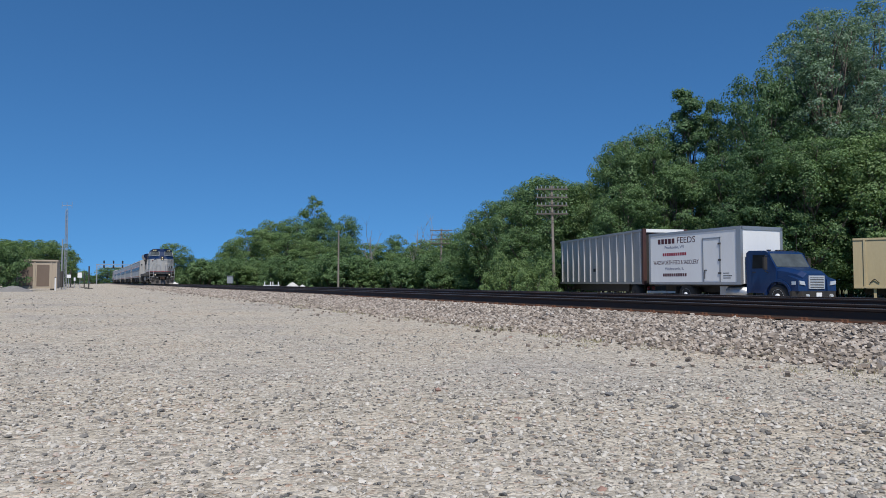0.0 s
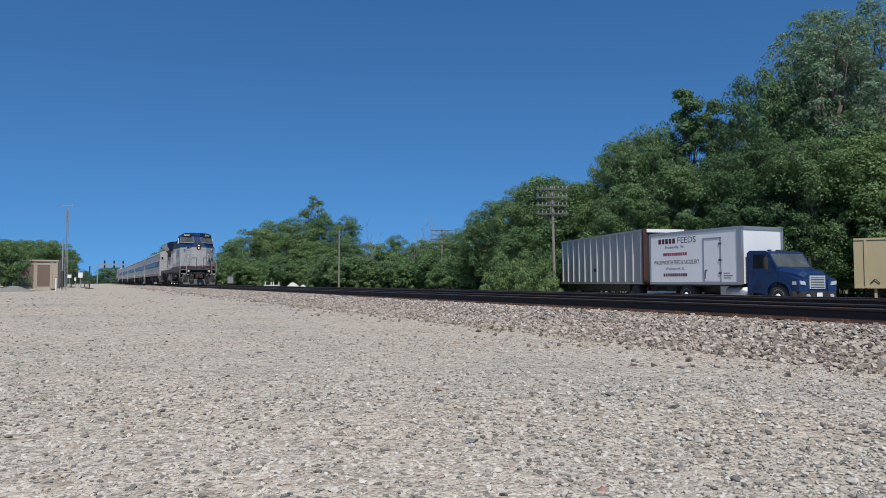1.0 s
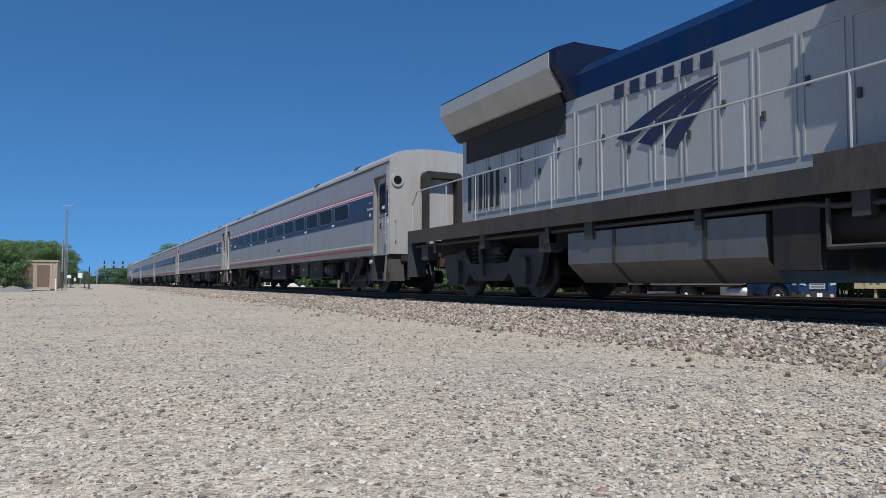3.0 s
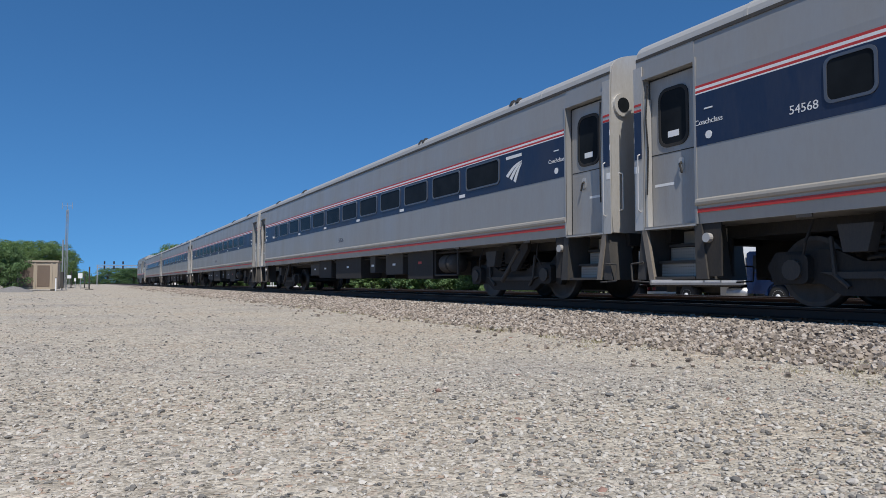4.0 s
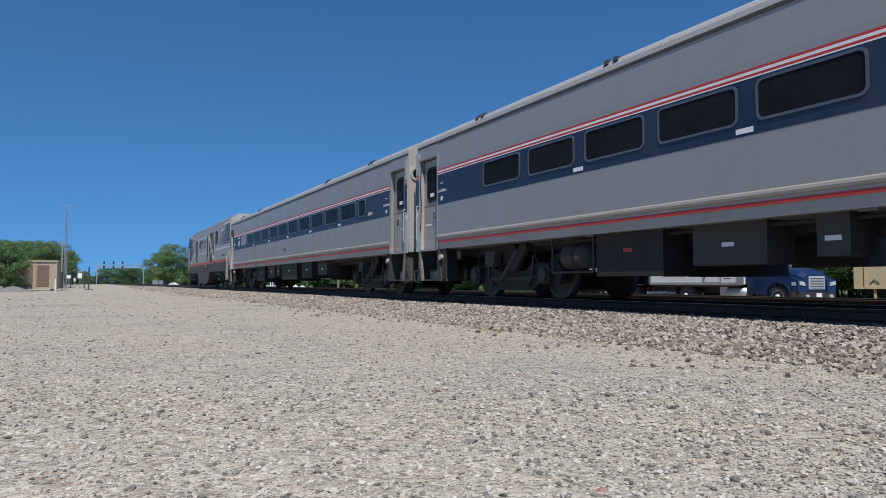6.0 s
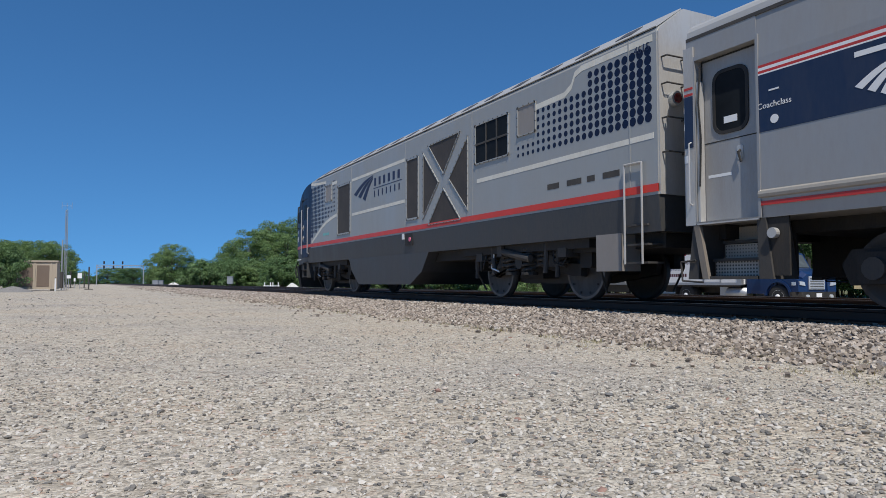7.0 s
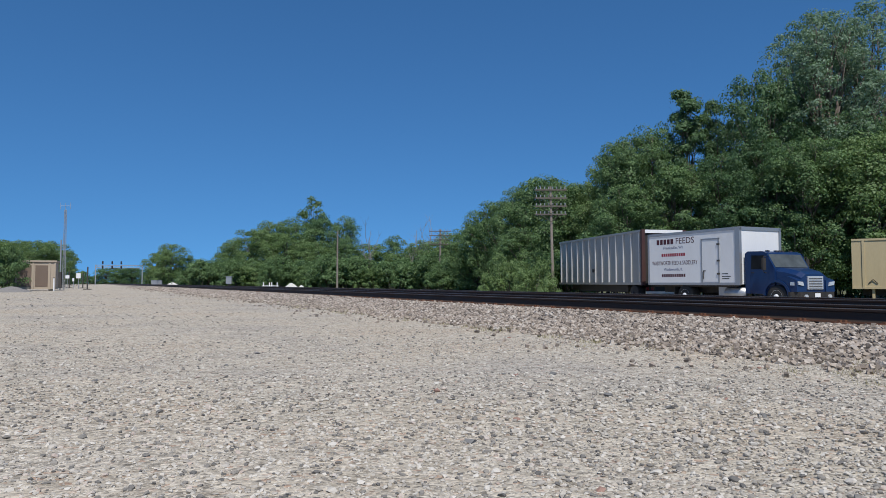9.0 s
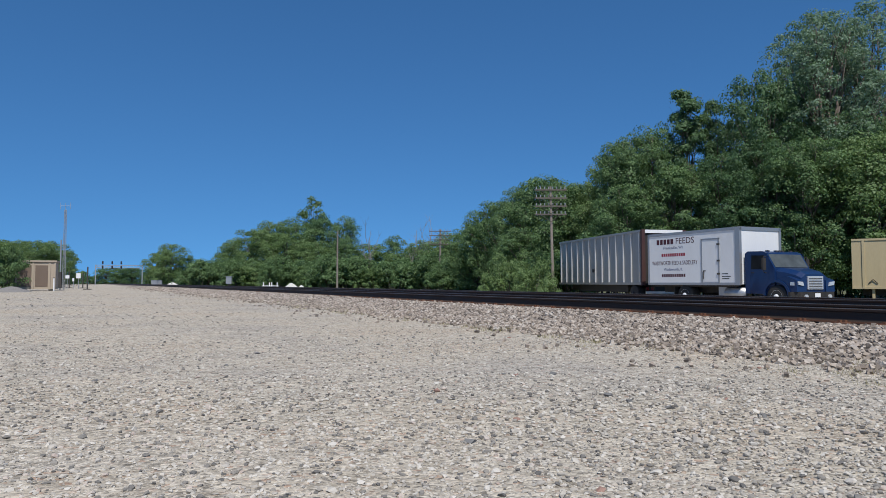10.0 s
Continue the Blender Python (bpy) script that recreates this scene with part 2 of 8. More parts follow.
def on_side(y, z, x):
    """Where letters lie upright on a flank that faces -x and read towards -y."""
    return Matrix.Translation((-x, y, z)) @ Matrix(((0, 0, -1, 0), (-1, 0, 0, 0), (0, 1, 0, 0), (0, 0, 0, 1)))

# ---- plan: y runs along the tracks, x across them; ahead(u, d) is u metres to the right of and d metres along the view line ----
TRACK_X, TRACK_2_X, RAIL_Z = 8.98, 13.30, 0.39
VIEW = radians(27.41)


def ahead(u, d, z=0.0):
    return Vector((math.cos(VIEW) * u + math.sin(VIEW) * d, -math.sin(VIEW) * u + math.cos(VIEW) * d, z))


def ground_z(x):
    knots = ((-9e3, 0), (4.9, 0), (6.2, 0.06), (7.45, 0.185), (14.9, 0.185), (17.5, -0.30), (20, -0.38), (9e3, -0.38))
    for (x0, z0), (x1, z1) in zip(knots, knots[1:]):
        if x0 <= x <= x1:
            return z0 + (z1 - z0) * (x - x0) / (x1 - x0)


def make_ground():
    xs = [-2500, -900, -300, -120, -60, -30, -16] + [-9 + 0.6 * i for i in range(23)] + [4.9 + 0.25 * i for i in range(62)] + [21, 24, 28, 34, 42, 55, 80, 130, 260, 600, 1200, 2500]
    ys = [-2500, -900, -300, -120, -60, -30, -15] + [-8 + 0.7 * i for i in range(70)] + [42 + 2.5 * i for i in range(30)] + [120, 140, 170, 220, 300, 420, 600, 900, 1500, 3000]
    verts, faces, mats = [], [], []
    for y in ys:
        for x in xs:
            v = Vector((x, y, 0))
            rough = 0.004 * noise.noise(v * 0.5)
            verts.append((x, y, ground_z(x) + (rough if abs(x) < 60 else 0)))
    w = len(xs)
    for j in range(len(ys) - 1):
        for i in range(w - 1):
            faces.append((j * w + i, j * w + i + 1, (j + 1) * w + i + 1, (j + 1) * w + i))
            mid, far = 0.5 * (xs[i] + xs[i + 1]), ys[j]
            mats.append(1 if 6.3 < mid < 16.5 else 2 if (mid > 16.5 and not (mid < 29 and far < 48)) or far > 400 or far < -100 or mid < -40 else 0)
    me = bpy.data.meshes.new("ground")
    me.from_pydata(verts, [], faces)
    for m in (GRAVEL, BALLAST_BED, EARTH):
        me.materials.append(m)
    me.polygons.foreach_set("material_index", mats)
    me.polygons.foreach_set("use_smooth", [True] * len(mats))
    tagged(new("ground", me), "pale limestone gravel lot rising to grey-brown track ballast", "ground", kind="structure")


BALLAST_BED = rough_stuff("ballast bed", [(0.2, (0.07, 0.06, 0.05)), (0.5, (0.23, 0.19, 0.16)), (0.85, (0.36, 0.31, 0.27))], 20, 0.95, 1.0, 0.03)
EARTH = rough_stuff("weedy earth", [(0.2, (0.05, 0.055, 0.02)), (0.5, (0.12, 0.125, 0.05)), (0.85, (0.24, 0.21, 0.13))], 1.5, 0.95, 0.8, 0.05)
make_ground()

ICO_V, ICO_F = [], []
_g = (1 + 5 ** 0.5) / 2
for s1 in (-1, 1):
    for s2 in (-_g, _g):
        ICO_V += [(0, s1, s2), (s1, s2, 0), (s2, 0, s1)]
ICO_V = np.array(ICO_V) / (1 + _g * _g) ** 0.5
for i in range(12):
    for j in range(i + 1, 12):
        for k in range(j + 1, 12):
            a, b, c = ICO_V[i], ICO_V[j], ICO_V[k]
            if max(np.linalg.norm(a - b), np.linalg.norm(b - c), np.linalg.norm(a - c)) < 1.1:
                ICO_F.append((i, j, k) if np.dot(np.cross(b - a, c - a), a) > 0 else (i, k, j))
ICO_F = np.array(ICO_F)


def fast_mesh(name, verts, faces, mat, smooth=False):
    """A mesh from arrays of points and of faces that all have the same number of corners."""
    me = bpy.data.meshes.new(name)
    k = faces.shape[1]
    me.vertices.add(len(verts))
    me.vertices.foreach_set("co", np.asarray(verts, dtype=np.float32).ravel())
    me.loops.add(faces.size)
    me.loops.foreach_set("vertex_index", faces.astype(np.int32).ravel())
    me.polygons.add(len(faces))
    me.polygons.foreach_set("loop_start", np.arange(0, faces.size, k, dtype=np.int32))
    me.polygons.foreach_set("use_smooth", np.full(len(faces), smooth, dtype=bool))
    me.materials.append(mat)
    me.update(calc_edges=True)
    me.validate()
    return me


def rotations(n, rng):
    q = rng.normal(size=(n, 4))
    q /= np.linalg.norm(q, axis=1)[:, None]
    w, x, y, z = q.T
    return np.stack([np.stack([1 - 2 * (y * y + z * z), 2 * (x * y - w * z), 2 * (x * z + w * y)], -1),
                     np.stack([2 * (x * y + w * z), 1 - 2 * (x * x + z * z), 2 * (y * z - w * x)], -1),
                     np.stack([2 * (x * z - w * y), 2 * (y * z + w * x), 1 - 2 * (x * x + y * y)], -1)], 1)


CUBE_V = np.array([(x, y, z) for x in (-1, 1) for y in (-1, 1) for z in (-1, 1)]) * 0.62
CUBE_F = np.array([(0, 1, 3, 2), (4, 6, 7, 5), (0, 4, 5, 1), (2, 3, 7, 6), (0, 2, 6, 4), (1, 5, 7, 3)])


def stones(name, places, sizes, mat, seed, flat=0.6, sink=0.25, angular=False):
    """Broken stones: jittered twelve-cornered lumps, or angular eight-cornered ones, lying on the ground."""
    rng = np.random.default_rng(seed)
    n = len(places)
    base, base_f = (CUBE_V, CUBE_F) if angular else (ICO_V, ICO_F)
    k = len(base)
    v = base[None] * (1 + rng.uniform(-0.38, 0.38, (n, k, 3 if angular else 1)))
    v = v * rng.uniform(0.6, 1.25, (n, 1, 3))
    v = np.einsum("nij,nkj->nki", rotations(n, rng), v)
    v[:, :, 2] *= flat
    v = v * sizes[:, None, None] * 0.5
    z = np.array([ground_z(p[0]) for p in places])
    v += np.stack([places[:, 0], places[:, 1], z + sizes * flat * (0.5 - sink)], -1)[:, None]
    f = (base_f[None] + k * np.arange(n)[:, None, None]).reshape(-1, base_f.shape[1])
    return fast_mesh(name, v.reshape(-1, 3), f, mat)


def scatter_gravel():
    rng = np.random.default_rng(5)
    pts, size = [], []
    for r0, r1, per, lo, hi in ((1.6, 3.4, 2600, 0.006, 0.027), (3.4, 5.4, 1300, 0.007, 0.029), (5.4, 8.5, 560, 0.008, 0.026), (8.5, 14, 130, 0.011, 0.030), (14, 26, 10, 0.025, 0.06), (26, 48, 2, 0.04, 0.08)):
        a0, a1 = radians(-9), radians(64)
        n = int(per * (a1 - a0) * (r1 * r1 - r0 * r0) / 2)
        r, a = np.sqrt(rng.uniform(r0 * r0, r1 * r1, n)), rng.uniform(a0, a1, n)
        p = np.stack([r * np.sin(a), r * np.cos(a)], -1)
        keep = p[:, 0] < 5.9
        pts.append(p[keep])
        size.append((lo + (hi - lo) * rng.uniform(0, 1, n) ** 3.0)[keep])
    for r0, r1, per, lo, hi in ((1.8, 4.5, 45, 0.020, 0.040), (4.5, 10, 9, 0.024, 0.044)):
        n = int(per * (a1 - a0) * (r1 * r1 - r0 * r0) / 2)
        r, a = np.sqrt(rng.uniform(r0 * r0, r1 * r1, n)), rng.uniform(a0, a1, n)
        p = np.stack([r * np.sin(a), r * np.cos(a)], -1)
        keep = p[:, 0] < 5.9
        pts.append(p[keep])
        size.append(rng.uniform(lo, hi, n)[keep])
    tagged(new("gravel", stones("gravel", np.concatenate(pts), np.concatenate(size), PEBBLE, 6, 0.62, 0.22, False)), "loose pale limestone gravel over the lot", "gravel", kind="stuff")
    pts, size = [], []
    for y0, y1, per, lo, hi in ((-4, 9, 420, 0.03, 0.072), (9, 22, 260, 0.035, 0.08), (22, 50, 110, 0.05, 0.11), (50, 110, 35, 0.06, 0.14)):
        n = int(per * (y1 - y0) * 2.9)
        x = 7.95 - 2.75 * rng.beta(1.0, 1.35, n) - np.where(rng.uniform(0, 1, n) < 0.05, rng.uniform(0, 1.3, n), 0)
        pts.append(np.stack([x, rng.uniform(y0, y1, n)], -1))
        size.append(rng.uniform(lo, hi, n))
    for x0, x1, per in ((8.0, 16.0, 22),):
        n = int(per * (x1 - x0) * 64)
        pts.append(np.stack([rng.uniform(x0, x1, n), rng.uniform(-4, 60, n)], -1))
        size.append(rng.uniform(0.04, 0.09, n))
    tagged(new("ballast", stones("ballast", np.concatenate(pts), np.concatenate(size), BALLAST, 8, 0.85, 0.2, True)), "coarse pinkish-grey crushed track ballast", "ballast", kind="stuff")
    # the larger lumps that lie about singly
    for i in range(34):
        r, a = random.uniform(2.3, 9), radians(random.uniform(-5, 58))
        p = np.array([[r * math.sin(a), r * math.cos(a)]])
        if p[0, 0] > 5.5:
            continue
        me = stones("stone", np.zeros((1, 2)), np.array([random.uniform(0.035, 0.065)]), ROCK_DARK if i % 3 else ROCK_RED, 100 + i, 0.5, 0.3, True)
        ob = new("stone", me)
        ob.location = (p[0, 0], p[0, 1], 0)
        tagged(ob, "loose dark grey stone on the gravel" if i % 3 else "loose reddish stone on the gravel", "stone", "loose stones")


def dry_grass():
    rng = np.random.default_rng(41)
    verts, faces = [], []
    for _ in range(70):
        y = rng.uniform(1.5, 24)
        x = 5.15 + rng.normal() * 0.28 + 0.02 * y
        for _ in range(22):
            a, lean, h = rng.uniform(0, 6.28), rng.uniform(0.01, 0.05), rng.uniform(0.02, 0.07)
            px, py = x + rng.normal() * 0.06, y + rng.normal() * 0.09
            k = len(verts)
            verts += [(px - 0.003, py, ground_z(px)), (px + 0.003, py, ground_z(px)), (px + lean * math.cos(a), py + lean * math.sin(a), ground_z(px) + h)]
            faces.append((k, k + 1, k + 2))
    tagged(link_mesh("dry_grass", verts, faces, STRAW), "sparse dry grass tufts along the ballast edge", "grass", kind="stuff")


STRAW = leafy("dry straw grass", (0.20, 0.17, 0.07), (0.34, 0.28, 0.13), (0.42, 0.38, 0.20))
dry_grass()
ROCK_DARK = rough_stuff("dark stone", [(0.2, (0.10, 0.10, 0.10)), (0.8, (0.24, 0.235, 0.225))], 30, 0.9, 0.5, 0.004)
ROCK_RED = rough_stuff("reddish stone", [(0.2, (0.22, 0.12, 0.09)), (0.8, (0.38, 0.25, 0.20))], 30, 0.9, 0.5, 0.004)
scatter_gravel()


# ---- two tracks: rails, ties, plates ----
def make_track(cx, label):
    t = thing("railway_track", label, "railway track", "tracks", "structure")
    y0, y1 = -260.0, 700.0
    prof = [(-0.070, 0), (0.070, 0), (0.070, 0.012), (0.012, 0.032), (0.010, 0.125), (0.034, 0.137), (0.037, 0.160), (0.030, 0.168), (-0.030, 0.168), (-0.037, 0.160), (-0.034, 0.137), (-0.010, 0.125), (-0.012, 0.032), (-0.070, 0.012)]
    for sx in (-0.7525, 0.7525):
        rail = part("rail", prism(B(), [(cx + sx + u, RAIL_Z - 0.170 + w) for u, w in prof], "y", y0, y1), STEEL_RAIL, t)
        part("rail_foot", block(B(), cx + sx - 0.074, cx + sx + 0.074, y0, y1, RAIL_Z - 0.174, RAIL_Z - 0.154), RUST, rail, "rust-orange rail foot")
        part("running_surface", block(B(), cx + sx - 0.027, cx + sx + 0.027, y0, y1, RAIL_Z - 0.0025, RAIL_Z), RAIL_TOP, rail, "shiny worn railhead")
    tie = prism(B(), [(-1.30, 0), (1.30, 0), (1.29, 0.06), (-1.29, 0.06)], "y", -0.11, 0.11)
    first = part("tie", tie, TIE, t)
    plate = B()
    for sx in (-0.7525, 0.7525):
        block(plate, sx - 0.18, sx + 0.18, -0.09, 0.09, 0.06, 0.073)
        for ex in (-0.10, 0.10):
            block(plate, sx + ex - 0.02, sx + ex + 0.02, -0.05, -0.015, 0.07, 0.10)
            block(plate, sx + ex - 0.02, sx + ex + 0.02, 0.015, 0.05, 0.07, 0.10)
    p0 = part("tie_plate", plate, RUST, t)
    base = RAIL_Z - 0.170 - 0.068
    for i in range(150):
        y = -6 + 0.53 * i
        if i:
            a, b = new("tie", first.data), new("tie_plate", p0.data)
            a.parent = b.parent = t
        else:
            a, b = first, p0
        a.location, b.location = (cx + random.uniform(-0.03, 0.03), y, base), (cx, y, base)


make_track(TRACK_X, "main railway track, dark rusty rails on ties")
make_track(TRACK_2_X, "second railway track, dark rusty rails on ties")

# ---- the train: one locomotive in front, five coaches, one locomotive behind ----
# Each vehicle's own space: y runs back along the train, z up from the railhead, x across.
SPEED, GAP_Y, CAR = 34.918, 147.93, 25.908
VEHICLES = []
TREAD = paint("worn bright wheel rim", (0.15, 0.14, 0.13), 0.4, 0.7, (0.10, 0.07, 0.05), 0.5, 6)
RAILING = paint("worn silver railing", (0.56, 0.555, 0.545), 0.45, 0.3, (0.2, 0.18, 0.15), 0.4, 4)


def plate(bm, sx, pts, x, thick=0.004):
    """A flat polygon of (y, z) points on the flank at distance x on side sx, standing proud."""
    return prism(bm, pts, "x", sx * x, sx * (x + thick))


def rect(y0, y1, z0, z1):
    return [(y0, z0), (y1, z0), (y1, z1), (y0, z1)]


def ring_plate(bm, sx, outer, inner, x, thick):
    """A frame between two outlines of the same count."""
    n = len(outer)
    rows = [[bm.verts.new((sx * d, y, z)) for y, z in o] for o, d in ((outer, x), (outer, x + thick), (inner, x + thick), (inner, x))]
    for a, b in zip(rows, rows[1:] + rows[:1]):
        for i in range(n):
            bm.faces.new((a[i], a[(i + 1) % n], b[(i + 1) % n], b[i]))
    return bm


def lathe_wheel(parent, y, r, gauge=0.7525, disc=False, steel=None):
    """One wheel of each side and the axle between, each its own part."""
    for sx in (-1, 1):
        bm = B()
        prof = [(0.045, 0.10), (0.06, r * 0.35), (0.02, r * 0.75), (0.045, r - 0.07), (0.045, r - 0.002), (-0.055, r), (-0.085, r + 0.028), (-0.09, r - 0.06), (-0.02, r * 0.75), (-0.05, 0.10)]
        n = 28
        rings = [[(sx * (gauge + u), y + w * math.cos(2 * math.pi * i / n), r + w * math.sin(2 * math.pi * i / n)) for i in range(n)] for u, w in prof]
        loft(bm, rings)
        wheel = part("wheel", bm, steel or WHEEL_STEEL, parent, "", True)
        part("tread_face", loft(B(), [[(sx * (gauge + 0.046), y + w * math.cos(2 * math.pi * i / n), r + w * math.sin(2 * math.pi * i / n)) for i in range(n)] for w in (r - 0.055, r - 0.006)], False), TREAD if steel else WHEEL_STEEL, wheel)
        if disc:
            d = B()
            for i in range(10):
                a = 2 * math.pi * i / 10
                c = (sx * (gauge + 0.045), y + r * 0.80 * math.cos(a), r + r * 0.80 * math.sin(a))
                rod(d, c, (c[0] + sx * 0.008, c[1], c[2]), 0.022, 8)
            part("bolt_ring", d, UNDER, wheel)
    part("axle", rod(B(), (-gauge, y, r), (gauge, y, r), 0.085, 12), UNDER_GREY, parent)


def coil(bm, x, y, z0, z1, r, wire=0.022, turns=5):
    n, rings = turns * 10, []
    for i in range(n + 1):
        a = 2 * math.pi * i / 10
        u, c = Vector((math.cos(a), math.sin(a), 0)), Vector((x, y, z0 + (z1 - z0) * i / n))
        rings.append([c + u * (r + wire * math.cos(b)) + Vector((0, 0, wire * math.sin(b))) for b in (0, 1.257, 2.513, 3.770, 5.027)])
    return loft(bm, rings)


def blades(name, y, z, x, size, mat, parent, label="blank swept three-blade emblem", long=1.0):
    """The emblem as three plain tapering blades on the flank that faces -x."""
    for k in range(3):
        bm = B()
        p, q, tip, tip2 = (-0.56 + 0.27 * k, -0.06 - 0.13 * k), (-0.40 + 0.27 * k, -0.15 - 0.13 * k), (0.56, 0.40 - 0.05 * k), (0.57, 0.385 - 0.05 * k)
        poly = []
        for i in range(7):
            w = i / 6
            poly.append((p[0] + (tip[0] - p[0]) * w, p[1] + (tip[1] - p[1]) * w + 0.10 * math.sin(math.pi * w)))
        for i in range(7):
            w = 1 - i / 6
            poly.append((q[0] + (tip2[0] - q[0]) * w, q[1] + (tip2[1] - q[1]) * w + 0.06 * math.sin(math.pi * w)))
        prism(bm, [(y - u * size * long, z + w * size) for u, w in poly], "x", -x - 0.004, -x)
        part(name, bm, mat, parent, label)


def strip(name, y, z, x, w, h, mat, parent):
    """A bar in place of small lettering on the flank that faces -x."""
    return part(name, plate(B(), -1, rect(y - w / 2, y + w / 2, z - h / 2, z + h / 2), x), mat, parent)


# ---------------- coaches ----------------
HW = 1.595


def coach_section(z0=1.12, grow=0.0):
    pts = [(-HW + 0.03, z0), (-HW, z0 + 0.25), (-HW, 3.05), (-HW + 0.03, 3.50)]
    return pts + [(-u, w) for u, w in pts[::-1]]


def roof_section():
    pts = []
    for i in range(25):
        a = math.pi * i / 24
        pts.append((-(HW - 0.03) * math.cos(a), 3.50 + 0.43 * math.sin(a) ** 0.72))
    return pts


def coach_truck(t, yc):
    tr = part("truck", B(), UNDER, t, "dusty black four-wheel truck")
    for sx in (-1, 1):
        bm = B()
        prism(bm, [(yc - 1.75, 0.52), (yc - 1.62, 0.70), (yc - 0.85, 0.72), (yc - 0.5, 0.56), (yc + 0.5, 0.56), (yc + 0.85, 0.72), (yc + 1.62, 0.70), (yc + 1.75, 0.52), (yc + 1.65, 0.28), (yc + 1.0, 0.30), (yc + 0.75, 0.16), (yc - 0.75, 0.16), (yc - 1.0, 0.30), (yc - 1.65, 0.28)], "x", sx * 0.98, sx * 1.10)
        part("side_frame", bm, UNDER, tr, bevel=0.015)
        for dy in (-1.30, 1.30):
            part("axle_box", prism(B(), rounded(yc + dy - 0.20, yc + dy + 0.20, 0.30, 0.66, 0.08), "x", sx * 1.10, sx * 1.22), UNDER, tr)
        for dy in (-0.32, 0.32):
            part("spring", coil(B(), sx * 1.08, yc + dy, 0.56, 0.98, 0.11), UNDER, tr)
        part("damper", rod(B(), (sx * 1.26, yc + 0.15, 0.35), (sx * 1.30, yc - 0.55, 0.98), 0.05, 8), UNDER_GREY, tr)
        arm = prism(B(), [(yc - 0.85, 1.12), (yc - 0.66, 1.12), (yc - 0.25, 0.72), (yc - 0.25, 0.55), (yc - 0.42, 0.55), (yc - 0.85, 0.98)], "x", sx * 1.22, sx * 1.30)
        part("anchor_arm", arm, UNDER, tr)
        part("sand_box", prism(B(), [(yc + 0.2, 0.98), (yc + 0.62, 0.98), (yc + 0.56, 0.66), (yc + 0.28, 0.66)], "x", sx * 1.20, sx * 1.38), UNDER_GREY, tr, bevel=0.01)
    for sx in (-1, 1):
        for dy in (-1.30, 1.30):
            part("box_cover", rod(B(), (sx * 1.22, yc + dy, 0.47), (sx * 1.26, yc + dy, 0.47), 0.13, 12), UNDER_GREY, tr)
            part("brake_lever", pipe(B(), [(sx * 1.13, yc + dy * 0.66, 0.86), (sx * 1.15, yc + dy * 0.62, 0.40), (sx * 1.13, yc + dy * 0.5, 0.26)], 0.028, 6), UNDER_GREY, tr)
            part("air_hose", pipe(B(), [(sx * 1.18, yc + dy * 0.8, 1.08), (sx * 1.26, yc + dy * 0.84, 0.82), (sx * 1.20, yc + dy * 0.9, 0.66)], 0.018, 5), RUBBER, tr)
        part("equaliser_bar", prism(B(), [(yc - 1.0, 0.44), (yc + 1.0, 0.44), (yc + 0.7, 0.36), (yc - 0.7, 0.36)], "x", *sorted((sx * 1.10, sx * 1.15))), UNDER_GREY, tr, bevel=0.01)
    part("bolster", block(B(), -1.15, 1.15, yc - 0.22, yc + 0.22, 0.72, 1.10), UNDER, tr)
    part("transom", block(B(), -0.95, 0.95, yc - 0.12, yc + 0.12, 0.35, 0.60), UNDER, tr)
    for dy in (-1.30, 1.30):
        lathe_wheel(tr, yc + dy, 0.457)


